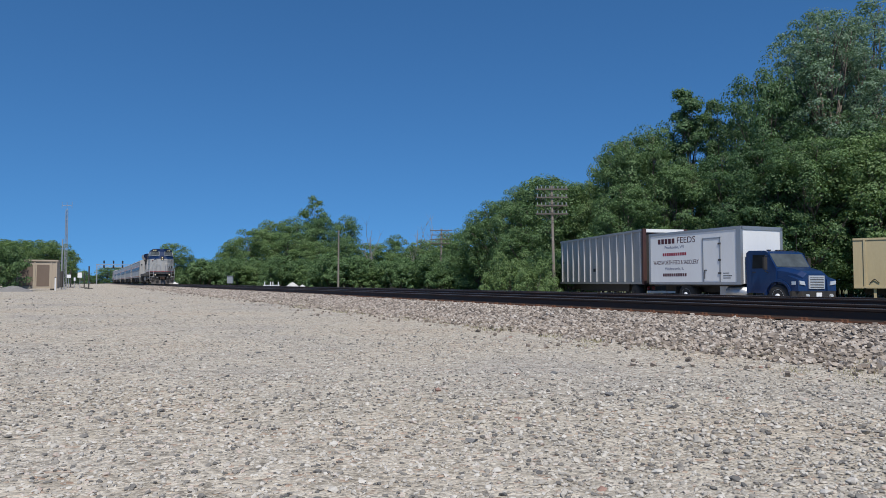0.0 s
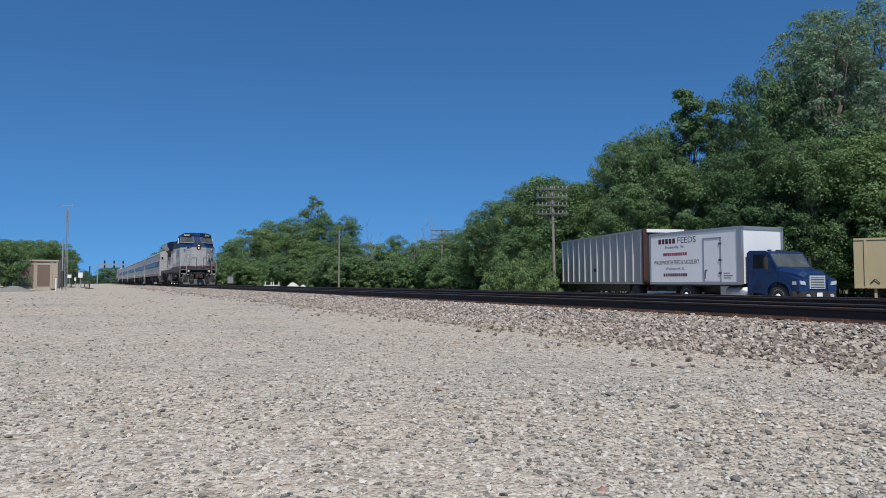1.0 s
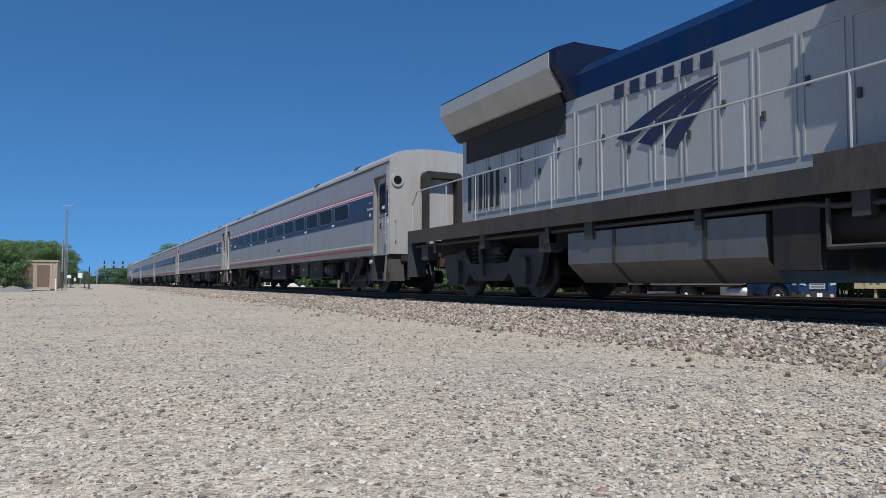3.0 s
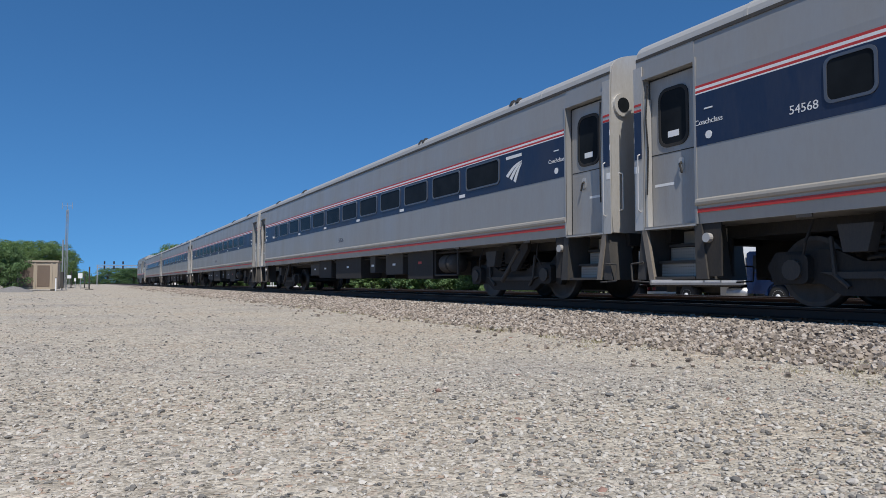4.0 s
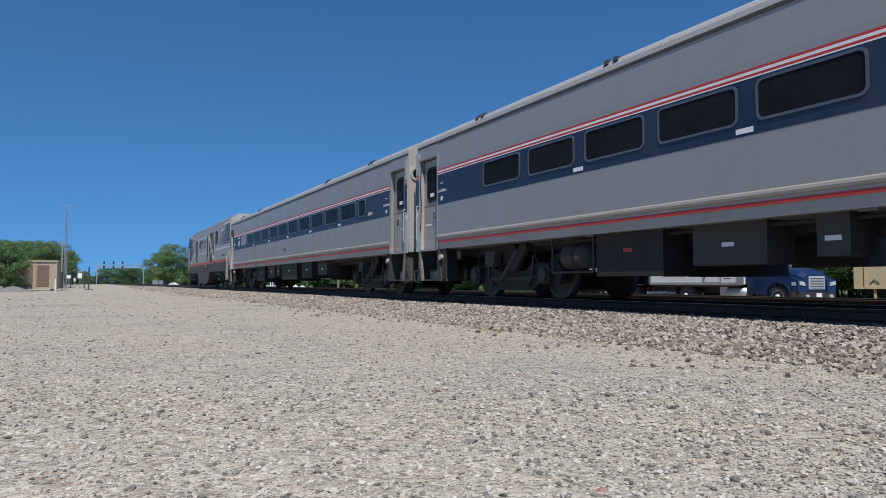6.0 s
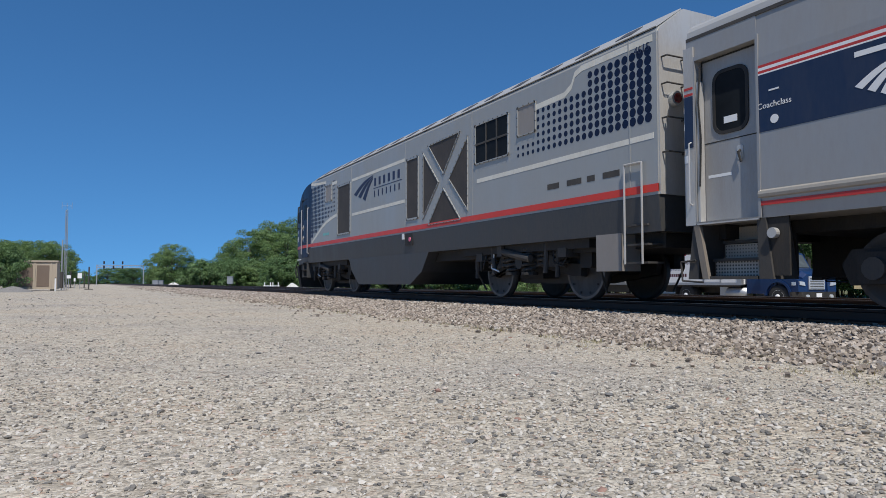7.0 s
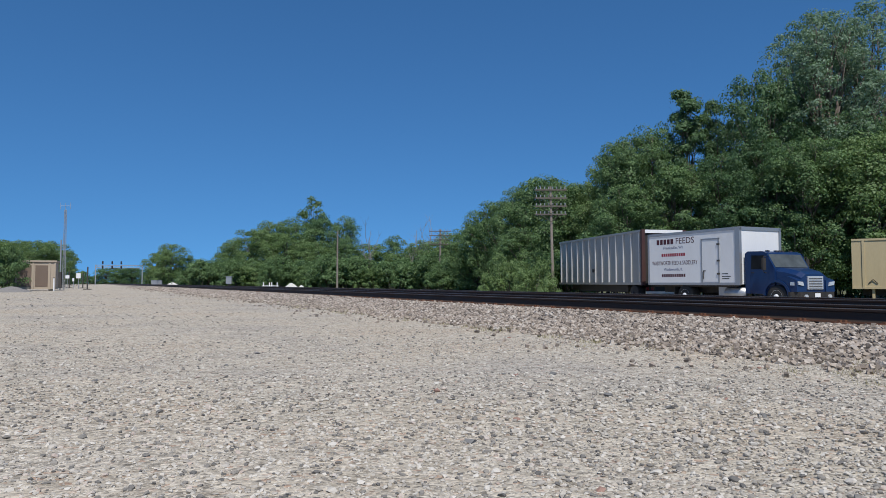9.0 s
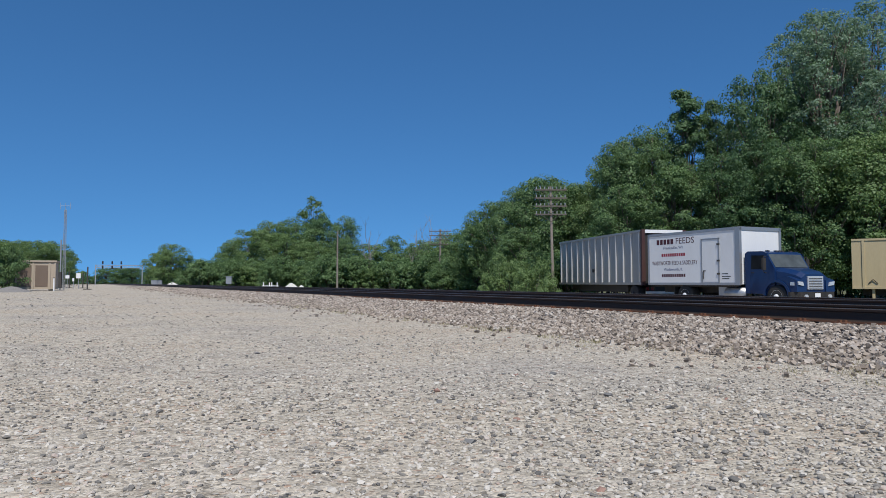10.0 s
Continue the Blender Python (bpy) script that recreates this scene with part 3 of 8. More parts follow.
def coach_end(t, s, d):
    """End of a coach at s; d is +1 where the body lies towards +y."""
    end = part("end_wall", prism(B(), [(u * 0.985, w) for u, w in coach_section()] , "y", s - 0.01 * d, s + 0.03 * d), STAINLESS, t, "bright worn steel end wall")
    cap = part("end_hood", prism(B(), [(u * 0.985, w) for u, w in roof_section()], "y", s - 0.01 * d, s + 0.03 * d), STAINLESS, t)
    bm = B()
    outer, inner = rounded(-0.62, 0.62, 1.05, 3.36, 0.12), rounded(-0.45, 0.45, 1.20, 3.22, 0.10)
    n = len(outer)
    for y0, y1, o, i2 in ((s - 0.27 * d, s, outer, inner),):
        rows = [[bm.verts.new((u, y, w)) for u, w in q] for q, y in ((o, y0), (o, y1), (i2, y1), (i2, y0))]
        for a, b in zip(rows, rows[1:] + rows[:1]):
            for i in range(n):
                bm.faces.new((a[i], a[(i + 1) % n], b[(i + 1) % n], b[i]))
    part("diaphragm", bm, RUBBER, t, "black rubber gangway")
    for sx in (-1, 1):
        lamp = part("marker_lamp", rod(B(), (sx * 1.34, s, 3.12), (sx * 1.34, s - 0.05 * d, 3.12), 0.19, 20), STAINLESS, t)
        part("lens", rod(B(), (sx * 1.34, s - 0.04 * d, 3.12), (sx * 1.34, s - 0.06 * d, 3.12), 0.12, 16), PANE, lamp, "dark lens")
        part("end_grab", pipe(B(), [(sx * 1.40, s, 1.45), (sx * 1.40, s - 0.08 * d, 1.47), (sx * 1.40, s - 0.08 * d, 2.0), (sx * 1.40, s, 2.02)], 0.012, 5), RAILING, t)
        part("end_post", prism(B(), rect(s - 0.02 * d, s + 0.15 * d, 1.10, 3.42), "x", sx * (HW - 0.01), sx * (HW + 0.012)), STAINLESS, t, "worn steel corner post")
        for z, mt in ((2.36, WHITE), (2.60, WHITE), (1.92, WHITE)):
            part("placard", plate(B(), sx, rect(s - 0.02 * d, s + 0.07 * d, z, z + 0.09), HW + 0.012), mt, t)
        part("band_end", plate(B(), sx, rect(s - 0.01 * d, s + 0.14 * d, 2.10, 2.82), HW + 0.013), BLUE_BAND, t, "navy band end")
        for z in (2.83, 2.915):
            part("red_stripe", plate(B(), sx, rect(s - 0.01 * d, s + 0.14 * d, z, z + 0.034), HW + 0.013), RED_LINE, t)
    bm = B()
    block(bm, -0.14, 0.14, min(s, s - 0.30 * d), max(s, s - 0.30 * d), 0.72, 0.98)
    rod(bm, (-0.5, s, 0.8), (-0.5, s - 0.25 * d, 0.55), 0.03)
    rod(bm, (0.5, s, 0.8), (0.5, s - 0.25 * d, 0.55), 0.03)
    block(bm, -1.2, 1.2, min(s, s + 0.3 * d), max(s, s + 0.3 * d), 0.92, 1.12)
    part("coupler", bm, UNDER, t)
    for k in range(3):
        x = (-0.35, 0.3, 0.42)[k]
        part("jumper_hose", pipe(B(), [(x, s - 0.05 * d, 1.0), (x, s - 0.14 * d, 0.62), (x, s - 0.22 * d, 0.50), (x + 0.02, s - 0.29 * d, 0.6)], 0.025, 6), RUBBER, t)


def coach_door(t, s, d, sx):
    """Vestibule door whose outer edge is s; d is +1 where the body lies towards +y."""
    y0, y1 = sorted((s, s + 0.97 * d))
    xd = HW - 0.15
    door = part("side_door", plate(B(), sx, rect(y0 + 0.03, y1 - 0.03, 1.15, 3.27), xd, 0.03), DOOR_GREY, t, "grey steel vestibule door, closed, set back in its opening")
    # black ring drawn for the shadow gap around the set-back door
    part("gap_shade_ring", ring_plate(B(), sx, rect(y0 + 0.005, y1 - 0.005, 1.125, 3.295), rect(y0 + 0.035, y1 - 0.035, 1.155, 3.265), xd, 0.028), RUBBER, door)
    part("split_seam", plate(B(), sx, rect(y0 + 0.04, y1 - 0.04, 2.13, 2.145), xd + 0.03, 0.003), RUBBER, door, "seam of the divided door")
    part("window", plate(B(), sx, rounded(y0 + 0.24, y1 - 0.24, 2.26, 3.06, 0.13), xd + 0.03, 0.008), PANE, door, "dark rounded door window")
    part("gasket", ring_plate(B(), sx, rounded(y0 + 0.20, y1 - 0.20, 2.22, 3.10, 0.16), rounded(y0 + 0.245, y1 - 0.245, 2.265, 3.055, 0.13), xd + 0.03, 0.016), RUBBER, door)
    part("notice", plate(B(), sx, rect(y0 + 0.38, y1 - 0.38, 2.36, 2.45), xd + 0.038, 0.003), WHITE, door)
    part("handle", pipe(B(), [(sx * (xd + 0.03), s + 0.62 * d, 1.98), (sx * (xd + 0.07), s + 0.62 * d, 1.95), (sx * (xd + 0.07), s + 0.66 * d, 1.84)], 0.017), UNDER, door)
    part("lock_plate", plate(B(), sx, rounded(s + 0.62 * d - 0.05, s + 0.62 * d + 0.05, 1.88, 2.04, 0.03), xd + 0.03, 0.006), STAINLESS, door)
    part("scuff", plate(B(), sx, rect(*sorted((s + 0.10 * d, s + 0.48 * d)), 1.71, 1.745), xd + 0.03, 0.002), WHITE, door, "pale scuff mark")
    part("threshold", block(B(), *sorted((sx * (xd - 0.05), sx * (HW + 0.01))), y0, y1, 1.10, 1.14), STAINLESS, t, "worn steel threshold")
    part("door_frame", ring_plate(B(), sx, rect(y0 - 0.035, y1 + 0.035, 1.12, 3.335), rect(y0, y1, 1.14, 3.30), HW - 0.012, 0.022), SILVER, t)
    part("jamb_bar", block(B(), *sorted((sx * (xd + 0.04), sx * (HW - 0.01))), *sorted((s + 0.012 * d, s + 0.05 * d)), 1.14, 3.0), STAINLESS, t, "worn bright jamb bar")
    part("jamb_cable", pipe(B(), [(sx * (HW - 0.02), s + 0.07 * d, 3.2), (sx * (HW + 0.01), s + 0.06 * d, 2.7), (sx * (HW - 0.01), s + 0.08 * d, 2.2), (sx * HW, s + 0.06 * d, 1.6)], 0.013, 5), RUBBER, t)
    for yy in (s - 0.07 * d,):
        part("grab_rail", pipe(B(), [(sx * HW, yy, 1.35), (sx * (HW + 0.06), yy, 1.38), (sx * (HW + 0.06), yy, 2.15), (sx * HW, yy, 2.18)], 0.011, 6), RAILING, t)
    # the stair well under the door
    for yy, slope in ((y0 - 0.02, 0.0), (y1 + 0.02, 0.0)):
        part("step_stringer", prism(B(), [(yy - 0.05, 1.12), (yy + 0.07, 1.12), (yy + 0.07 + (0.10 if yy > s + 0.5 * d else -0.02), 0.36), (yy - 0.05 + (0.04 if yy > s + 0.5 * d else -0.10), 0.36)], "x", sx * 1.10, sx * (HW - 0.02)), UNDER_GREY, t)
    so = s - 0.02 * d
    part("step_post", prism(B(), [(so - 0.045 * d, 1.12), (so + 0.05 * d, 1.12), (so + 0.20 * d, 0.36), (so + 0.10 * d, 0.36)], "x", *sorted((sx * (HW - 0.05), sx * (HW + 0.005)))), POST_BEIGE, t, "worn beige slanting step post")
    part("foot_iron", pipe(B(), [(sx * HW, so - 0.02 * d, 0.62), (sx * HW, so - 0.28 * d, 0.60), (sx * HW, so - 0.26 * d, 0.34), (sx * HW, so + 0.1 * d, 0.32)], 0.014, 6), UNDER_GREY, t)
    for z, x1 in ((0.38, HW - 0.02), (0.62, HW - 0.22), (0.87, HW - 0.42)):
        step = part("step", block(B(), *sorted((sx * (x1 - 0.26), sx * x1)), y0 + 0.06, y1 - 0.06, z - 0.02, z + 0.02), UNDER_GREY, t)
        part("riser", block(B(), *sorted((sx * (x1 - 0.27), sx * (x1 - 0.25))), y0 + 0.06, y1 - 0.06, z + 0.02, z + 0.22), STEP_TREAD, step, "studded step riser")
    part("well_back", block(B(), *sorted((sx * 0.85, sx * 0.9)), y0, y1, 0.4, 1.12), UNDER, t)
    part("corner_lamp", rod(B(), (sx * (HW - 0.04), s + 1.16 * d, 0.92), (sx * (HW + 0.03), s + 1.16 * d, 0.92), 0.065, 14), STAINLESS, t, "round pale step lamp")
    part("corner_plate", plate(B(), sx, rect(*sorted((s + 1.0 * d, s + 1.34 * d)), 0.40, 1.12), HW - 0.08, 0.03), UNDER, t)


def dots_bump_material():
    m, n, l, bs = material("studded step plate")
    v = coords(n, l, (1, 1, 1))
    vo = n.new("ShaderNodeTexVoronoi")
    vo.inputs["Scale"].default_value, vo.inputs["Randomness"].default_value = 22, 0.0
    l.new(v, vo.inputs["Vector"])
    l.new(ramp(n, l, vo.outputs["Distance"], [(0.25, (0.05, 0.045, 0.04)), (0.40, (0.46, 0.42, 0.36))]), bs.inputs["Base Color"])
    bs.inputs["Roughness"].default_value = 0.6
    return m


DOOR_GREY = paint("worn door paint", (0.345, 0.34, 0.33), 0.45, 0.25, (0.24, 0.20, 0.16), 0.55, 2)
STEP_TREAD = dots_bump_material()
POST_BEIGE = paint("chipped beige post", (0.24, 0.205, 0.165), 0.6, 0.1, (0.10, 0.08, 0.06), 0.6, 5)


def make_coach(flip):
    t = thing("coach", "silver passenger coach with navy window band and red stripes", "passenger coach", "coaches of the train")
    F = (lambda s: 25.9 - s) if flip else (lambda s: s)
    body = part("body", prism(B(), coach_section(), "y", 1.43, 24.47), SILVER, t)
    for ya, yb in ((0.30, 1.43), (24.47, 25.60)):
        part("vestibule", block(B(), -HW + 0.15, HW - 0.15, ya, yb, 1.12, 3.50), SILVER, t)
        part("door_header", block(B(), -HW + 0.016, HW - 0.016, ya, yb, 3.30, 3.50), SILVER, t)
        yc, yd = (0.30, 0.46) if ya < 5 else (25.44, 25.60)
        for sx in (-1, 1):
            part("corner_pillar", block(B(), *sorted((sx * (HW - 0.16), sx * (HW - 0.012))), yc, yd, 1.12, 3.30), SILVER, t)
    roof = part("roof", prism(B(), roof_section(), "y", 0.30, 25.60), ROOF_SILVER, t, "silver curved roof, lightened for sunlight")
    for s0 in (2.2, 5.4, 9.0, 13.4, 17.2, 21.0, 23.6):
        b2 = B()
        sec = [(u * 1.004, w + 0.006) for u, w in roof_section()]
        prism(b2, sec, "y", s0, s0 + 0.05)
        part("roof_seam", b2, ROOF_SILVER, roof)
    for sx in (-1, 1):
        for s0 in (3.0, 7.3, 18.2, 22.4):
            for k in range(2):
                yy = s0 + 0.22 * k
                part("roof_louvre", loft(B(), [[(sx * (x + e), y, z) for x, y, z in ((1.545, yy, 3.65), (1.545, yy + 0.10, 3.65), (1.40, yy + 0.24, 3.79), (1.40, yy + 0.14, 3.79))] for e in (-0.06, 0.006)]), RUBBER, roof)
        part("eave_trim", block(B(), *sorted((sx * (HW - 0.035), sx * (HW - 0.012))), 0.30, 25.60, 3.475, 3.505), UNDER_GREY, t)
        part("window_band", plate(B(), sx, rect(1.45, 24.45, 2.10, 2.82), HW), BLUE_BAND, t, "navy blue window band")
        part("red_stripe", plate(B(), sx, rect(1.45, 24.45, 2.838, 2.872), HW), RED_LINE, t)
        part("white_stripe", plate(B(), sx, rect(1.45, 24.45, 2.872, 2.910), HW), WHITE, t)
        part("white_stripe", plate(B(), sx, rect(1.45, 24.45, 2.820, 2.838), HW), WHITE, t)
        part("red_stripe", plate(B(), sx, rect(1.45, 24.45, 2.910, 2.944), HW), RED_LINE, t)
        part("sill_red_stripe", plate(B(), sx, rect(1.44, 24.46, 1.255, 1.297), HW - 0.004, 0.008), RED_LINE, t)
        part("rub_rail", prism(B(), [(sx * HW, 1.335), (sx * (HW + 0.022), 1.35), (sx * (HW + 0.030), 1.385), (sx * (HW + 0.022), 1.42), (sx * HW, 1.44)], "y", 1.44, 24.46), MOULDING, t, "beige half-round moulding along the sill")
        for s0 in (2.6, 5.4, 9.5, 14.2, 18.8, 22.8):
            part("jacking_pad", plate(B(), sx, rect(s0, s0 + 0.20, 1.08, 1.13), HW - 0.06, 0.03), UNDER_GREY, t)
        wins = [(F(3.6 + 1.67 * i), F(3.6 + 1.67 * i + 1.40)) for i in range(11)] + [(F(21.98), F(22.58))]
        for i, w in enumerate(wins):
            y0, y1 = min(w), max(w)
            fr = part("window", ring_plate(B(), sx, rounded(y0, y1, 2.25, 2.79, 0.10), rounded(y0 + 0.035, y1 - 0.035, 2.285, 2.755, 0.08), HW + 0.002, 0.016), WINDOW_TRIM, t)
            part("pane", plate(B(), sx, rounded(y0 + 0.03, y1 - 0.03, 2.28, 2.76, 0.085), HW + 0.003, 0.005), PANE, fr, "dark tinted window pane")
            if i % 2 == 1 and i < 11:
                part("label_plate", plate(B(), sx, rect(y0 - 0.22, y0 + 0.04, 2.135, 2.205), HW + 0.004), WHITE, t, "small white label with illegible marks")
        for s, d in ((0.46, 1), (25.44, -1)):
            coach_door(t, s, d, sx)
        # boxes, tanks and cables under the floor
        for y0, y1, z0, x0, x1, mt in ((7.0, 8.5, 0.42, 0.7, 1.42, UNDER), (9.0, 10.2, 0.55, 0.8, 1.35, UNDER_GREY), (10.9, 11.3, 0.62, 0.9, 1.4, UNDER_GREY), (12.0, 14.4, 0.46, 0.75, 1.45, UNDER), (15.0, 16.4, 0.50, 0.7, 1.42, UNDER), (16.8, 17.9, 0.60, 0.8, 1.3, UNDER_GREY)):
            box = part("equipment_box", block(B(), *sorted((sx * x0, sx * x1)), F(y0) if not flip else F(y1), F(y1) if not flip else F(y0), z0, 1.12), mt, t, bevel=0.02)
            ym = F((y0 + y1) / 2)
            part("data_plate", plate(B(), sx, rect(ym - 0.1, ym + 0.1, 0.80, 0.86), x1), RED_LINE if y0 == 7.0 else WHITE, box)
        cyl = part("air_tank", rod(B(), (sx * 1.2, F(6.0), 0.78), (sx * 1.2, F(6.7), 0.78), 0.22, 16), UNDER_GREY, t, "", True)
        part("tank_strap", rod(B(), (sx * 1.2, F(6.3), 0.78), (sx * 1.2, F(6.36), 0.78), 0.23, 16), UNDER, cyl)
        bm = B()
        pipe(bm, [(sx * 1.40, F(5.75), 1.1), (sx * 1.40, F(5.75), 0.50), (sx * 1.40, F(6.9), 0.50), (sx * 1.40, F(6.9), 1.1)], 0.022, 6)
        part("tank_guard", bm, UNDER_GREY, t)
        part("conduit", pipe(B(), [(sx * 1.3, 5.2, 1.05), (sx * 1.3, 20.8, 1.05)], 0.03, 6), UNDER, t)
    part("underframe", block(B(), -0.9, 0.9, 1.3, 24.6, 0.95, 1.13), UNDER, t)
    coach_end(t, 0.29, 1)
    coach_end(t, 25.61, -1)
    for yc in (3.9, 22.0):
        coach_truck(t, yc)
    return t


MOULDING = paint("dusty beige moulding", (0.40, 0.365, 0.31), 0.45, 0.2, (0.26, 0.22, 0.17), 0.4, 1.5)
WINDOW_TRIM = paint("dull window trim", (0.16, 0.17, 0.19), 0.4, 0.6, (0.06, 0.06, 0.06), 0.3, 4)
coach_a, coach_b = make_coach(False), make_coach(True)
coaches = [coach_a, copy_thing(coach_a, Matrix()), copy_thing(coach_a, Matrix()), coach_b, copy_thing(coach_b, Matrix())]
for k, (ob, number) in enumerate(zip(coaches, ("54568", "54536", "54557", "54556", "54559"))):
    VEHICLES.append((ob, k - 1))
    small = 22.84 if k < 3 else 2.95
    lettering("car_number", number, 0.15, LETTER_WHITE, on_side(small, 2.28, HW + 0.006), ob, "white car number on the band")
    lettering("car_number", number, 0.19, LETTER_DARK, on_side(13.48 if k == 1 else 12.73 if k < 3 else 13.0, 1.69, HW + 0.002), ob, "dark car number low on the side")
    for s in (1.70, 24.22):
        lettering("class_lettering", "Coachclass", 0.105, LETTER_WHITE, on_side(s, 2.42, HW + 0.006), ob, "white class lettering on the band")
        part("access_sign", prism(B(), rounded(s - 0.055, s + 0.055, 2.18, 2.29, 0.052, 3), "x", -HW - 0.008, -HW - 0.002), LETTER_WHITE, ob)
        strip("small_lettering", s, 2.60, HW + 0.004, 0.14, 0.02, LETTER_WHITE, ob)
    if k in (1, 4):
        s = 3.08 if k == 1 else 22.95
        blades("emblem", s, 2.40, HW + 0.004, 0.50, LETTER_WHITE, ob)
        strip("maker_bar", s, 2.72, HW + 0.004, 0.55, 0.06, LETTER_WHITE, ob)
    if k == 4:
        part("blanked_window", plate(B(), -1, rounded(21.0, 22.28, 2.27, 2.77, 0.08), HW + 0.012, 0.01), SILVER, ob, "window blanked with grey sheet")


# the upper works of the coaches stand a little taller than the plain section
for me in {o.data for ob in coaches for o in ob.children_recursive if o.type == "MESH"}:
    for v in me.vertices:
        z = v.co.z
        if z > 1.2:
            v.co.z += 0.025 * min(1.0, (z - 1.2) / 0.1) + 0.055 * max(0.0, min(1.0, (z - 1.7) / 0.4)) + 0.15 * max(0.0, min(1.0, (z - 3.3) / 0.2))


# ---------------- leading locomotive ----------------
COUPLER_RUST = paint("dark rusty coupler", (0.060, 0.036, 0.027), 0.7, 0.2, (0.13, 0.07, 0.045), 0.5, 5)


def rail_pipe(name, pts, t, r=0.02, mat=None, label=""):
    return part(name, pipe(B(), pts, r * 0.85, 7), mat or RAILING, t, label)


def loco_truck(t, yc, half, r, xo):
    tr = part("truck", B(), UNDER, t, "heavy grey-black cast truck")
    for sx in (-1, 1):
        shape = [(yc - 2.05, 0.95), (yc - 1.0, 1.0), (yc - 0.75, 0.72), (yc + 0.75, 0.72), (yc + 1.0, 1.0), (yc + 2.05, 0.95), (yc + 1.95, 0.55), (yc + half + 0.35, 0.22), (yc + half - 0.35, 0.22), (yc + half - 0.55, 0.50), (yc + 0.6, 0.34), (yc - 0.6, 0.34), (yc - half + 0.55, 0.50), (yc - half + 0.35, 0.22), (yc - half - 0.35, 0.22), (yc - 1.95, 0.55)]
        part("side_frame", prism(B(), shape, "x", sx * xo, sx * (xo + 0.14)), UNDER_GREY, tr, "cast grey side frame", bevel=0.02)
        for dy in (-half, half):
            part("journal_box", prism(B(), rounded(yc + dy - 0.22, yc + dy + 0.22, 0.28, 0.80, 0.07), "x", sx * (xo + 0.14), sx * (xo + 0.26)), UNDER_GREY, tr)
            part("brake_cylinder", rod(B(), (sx * (xo + 0.2), yc + dy * 0.52, 0.98), (sx * (xo + 0.2), yc + dy * 0.52 + 0.3, 0.98), 0.10, 12), UNDER, tr)
        for dy in (-0.45, 0.45):
            part("spring", coil(B(), sx * (xo + 0.12), yc + dy, 0.72, 1.15, 0.12), UNDER, tr)
        part("damper", rod(B(), (sx * (xo + 0.26), yc, 0.45), (sx * (xo + 0.28), yc + 0.12, 1.10), 0.055, 8), UNDER_GREY, tr)
    part("centre_frame", block(B(), -xo, xo, yc - 0.5, yc + 0.5, 0.45, 1.10), UNDER, tr)
    for dy in (-half, half):
        part("traction_motor", rod(B(), (-0.5, yc + dy * 0.65, 0.55), (0.5, yc + dy * 0.65, 0.55), 0.36, 12), UNDER, tr)
        lathe_wheel(tr, yc + dy, r)


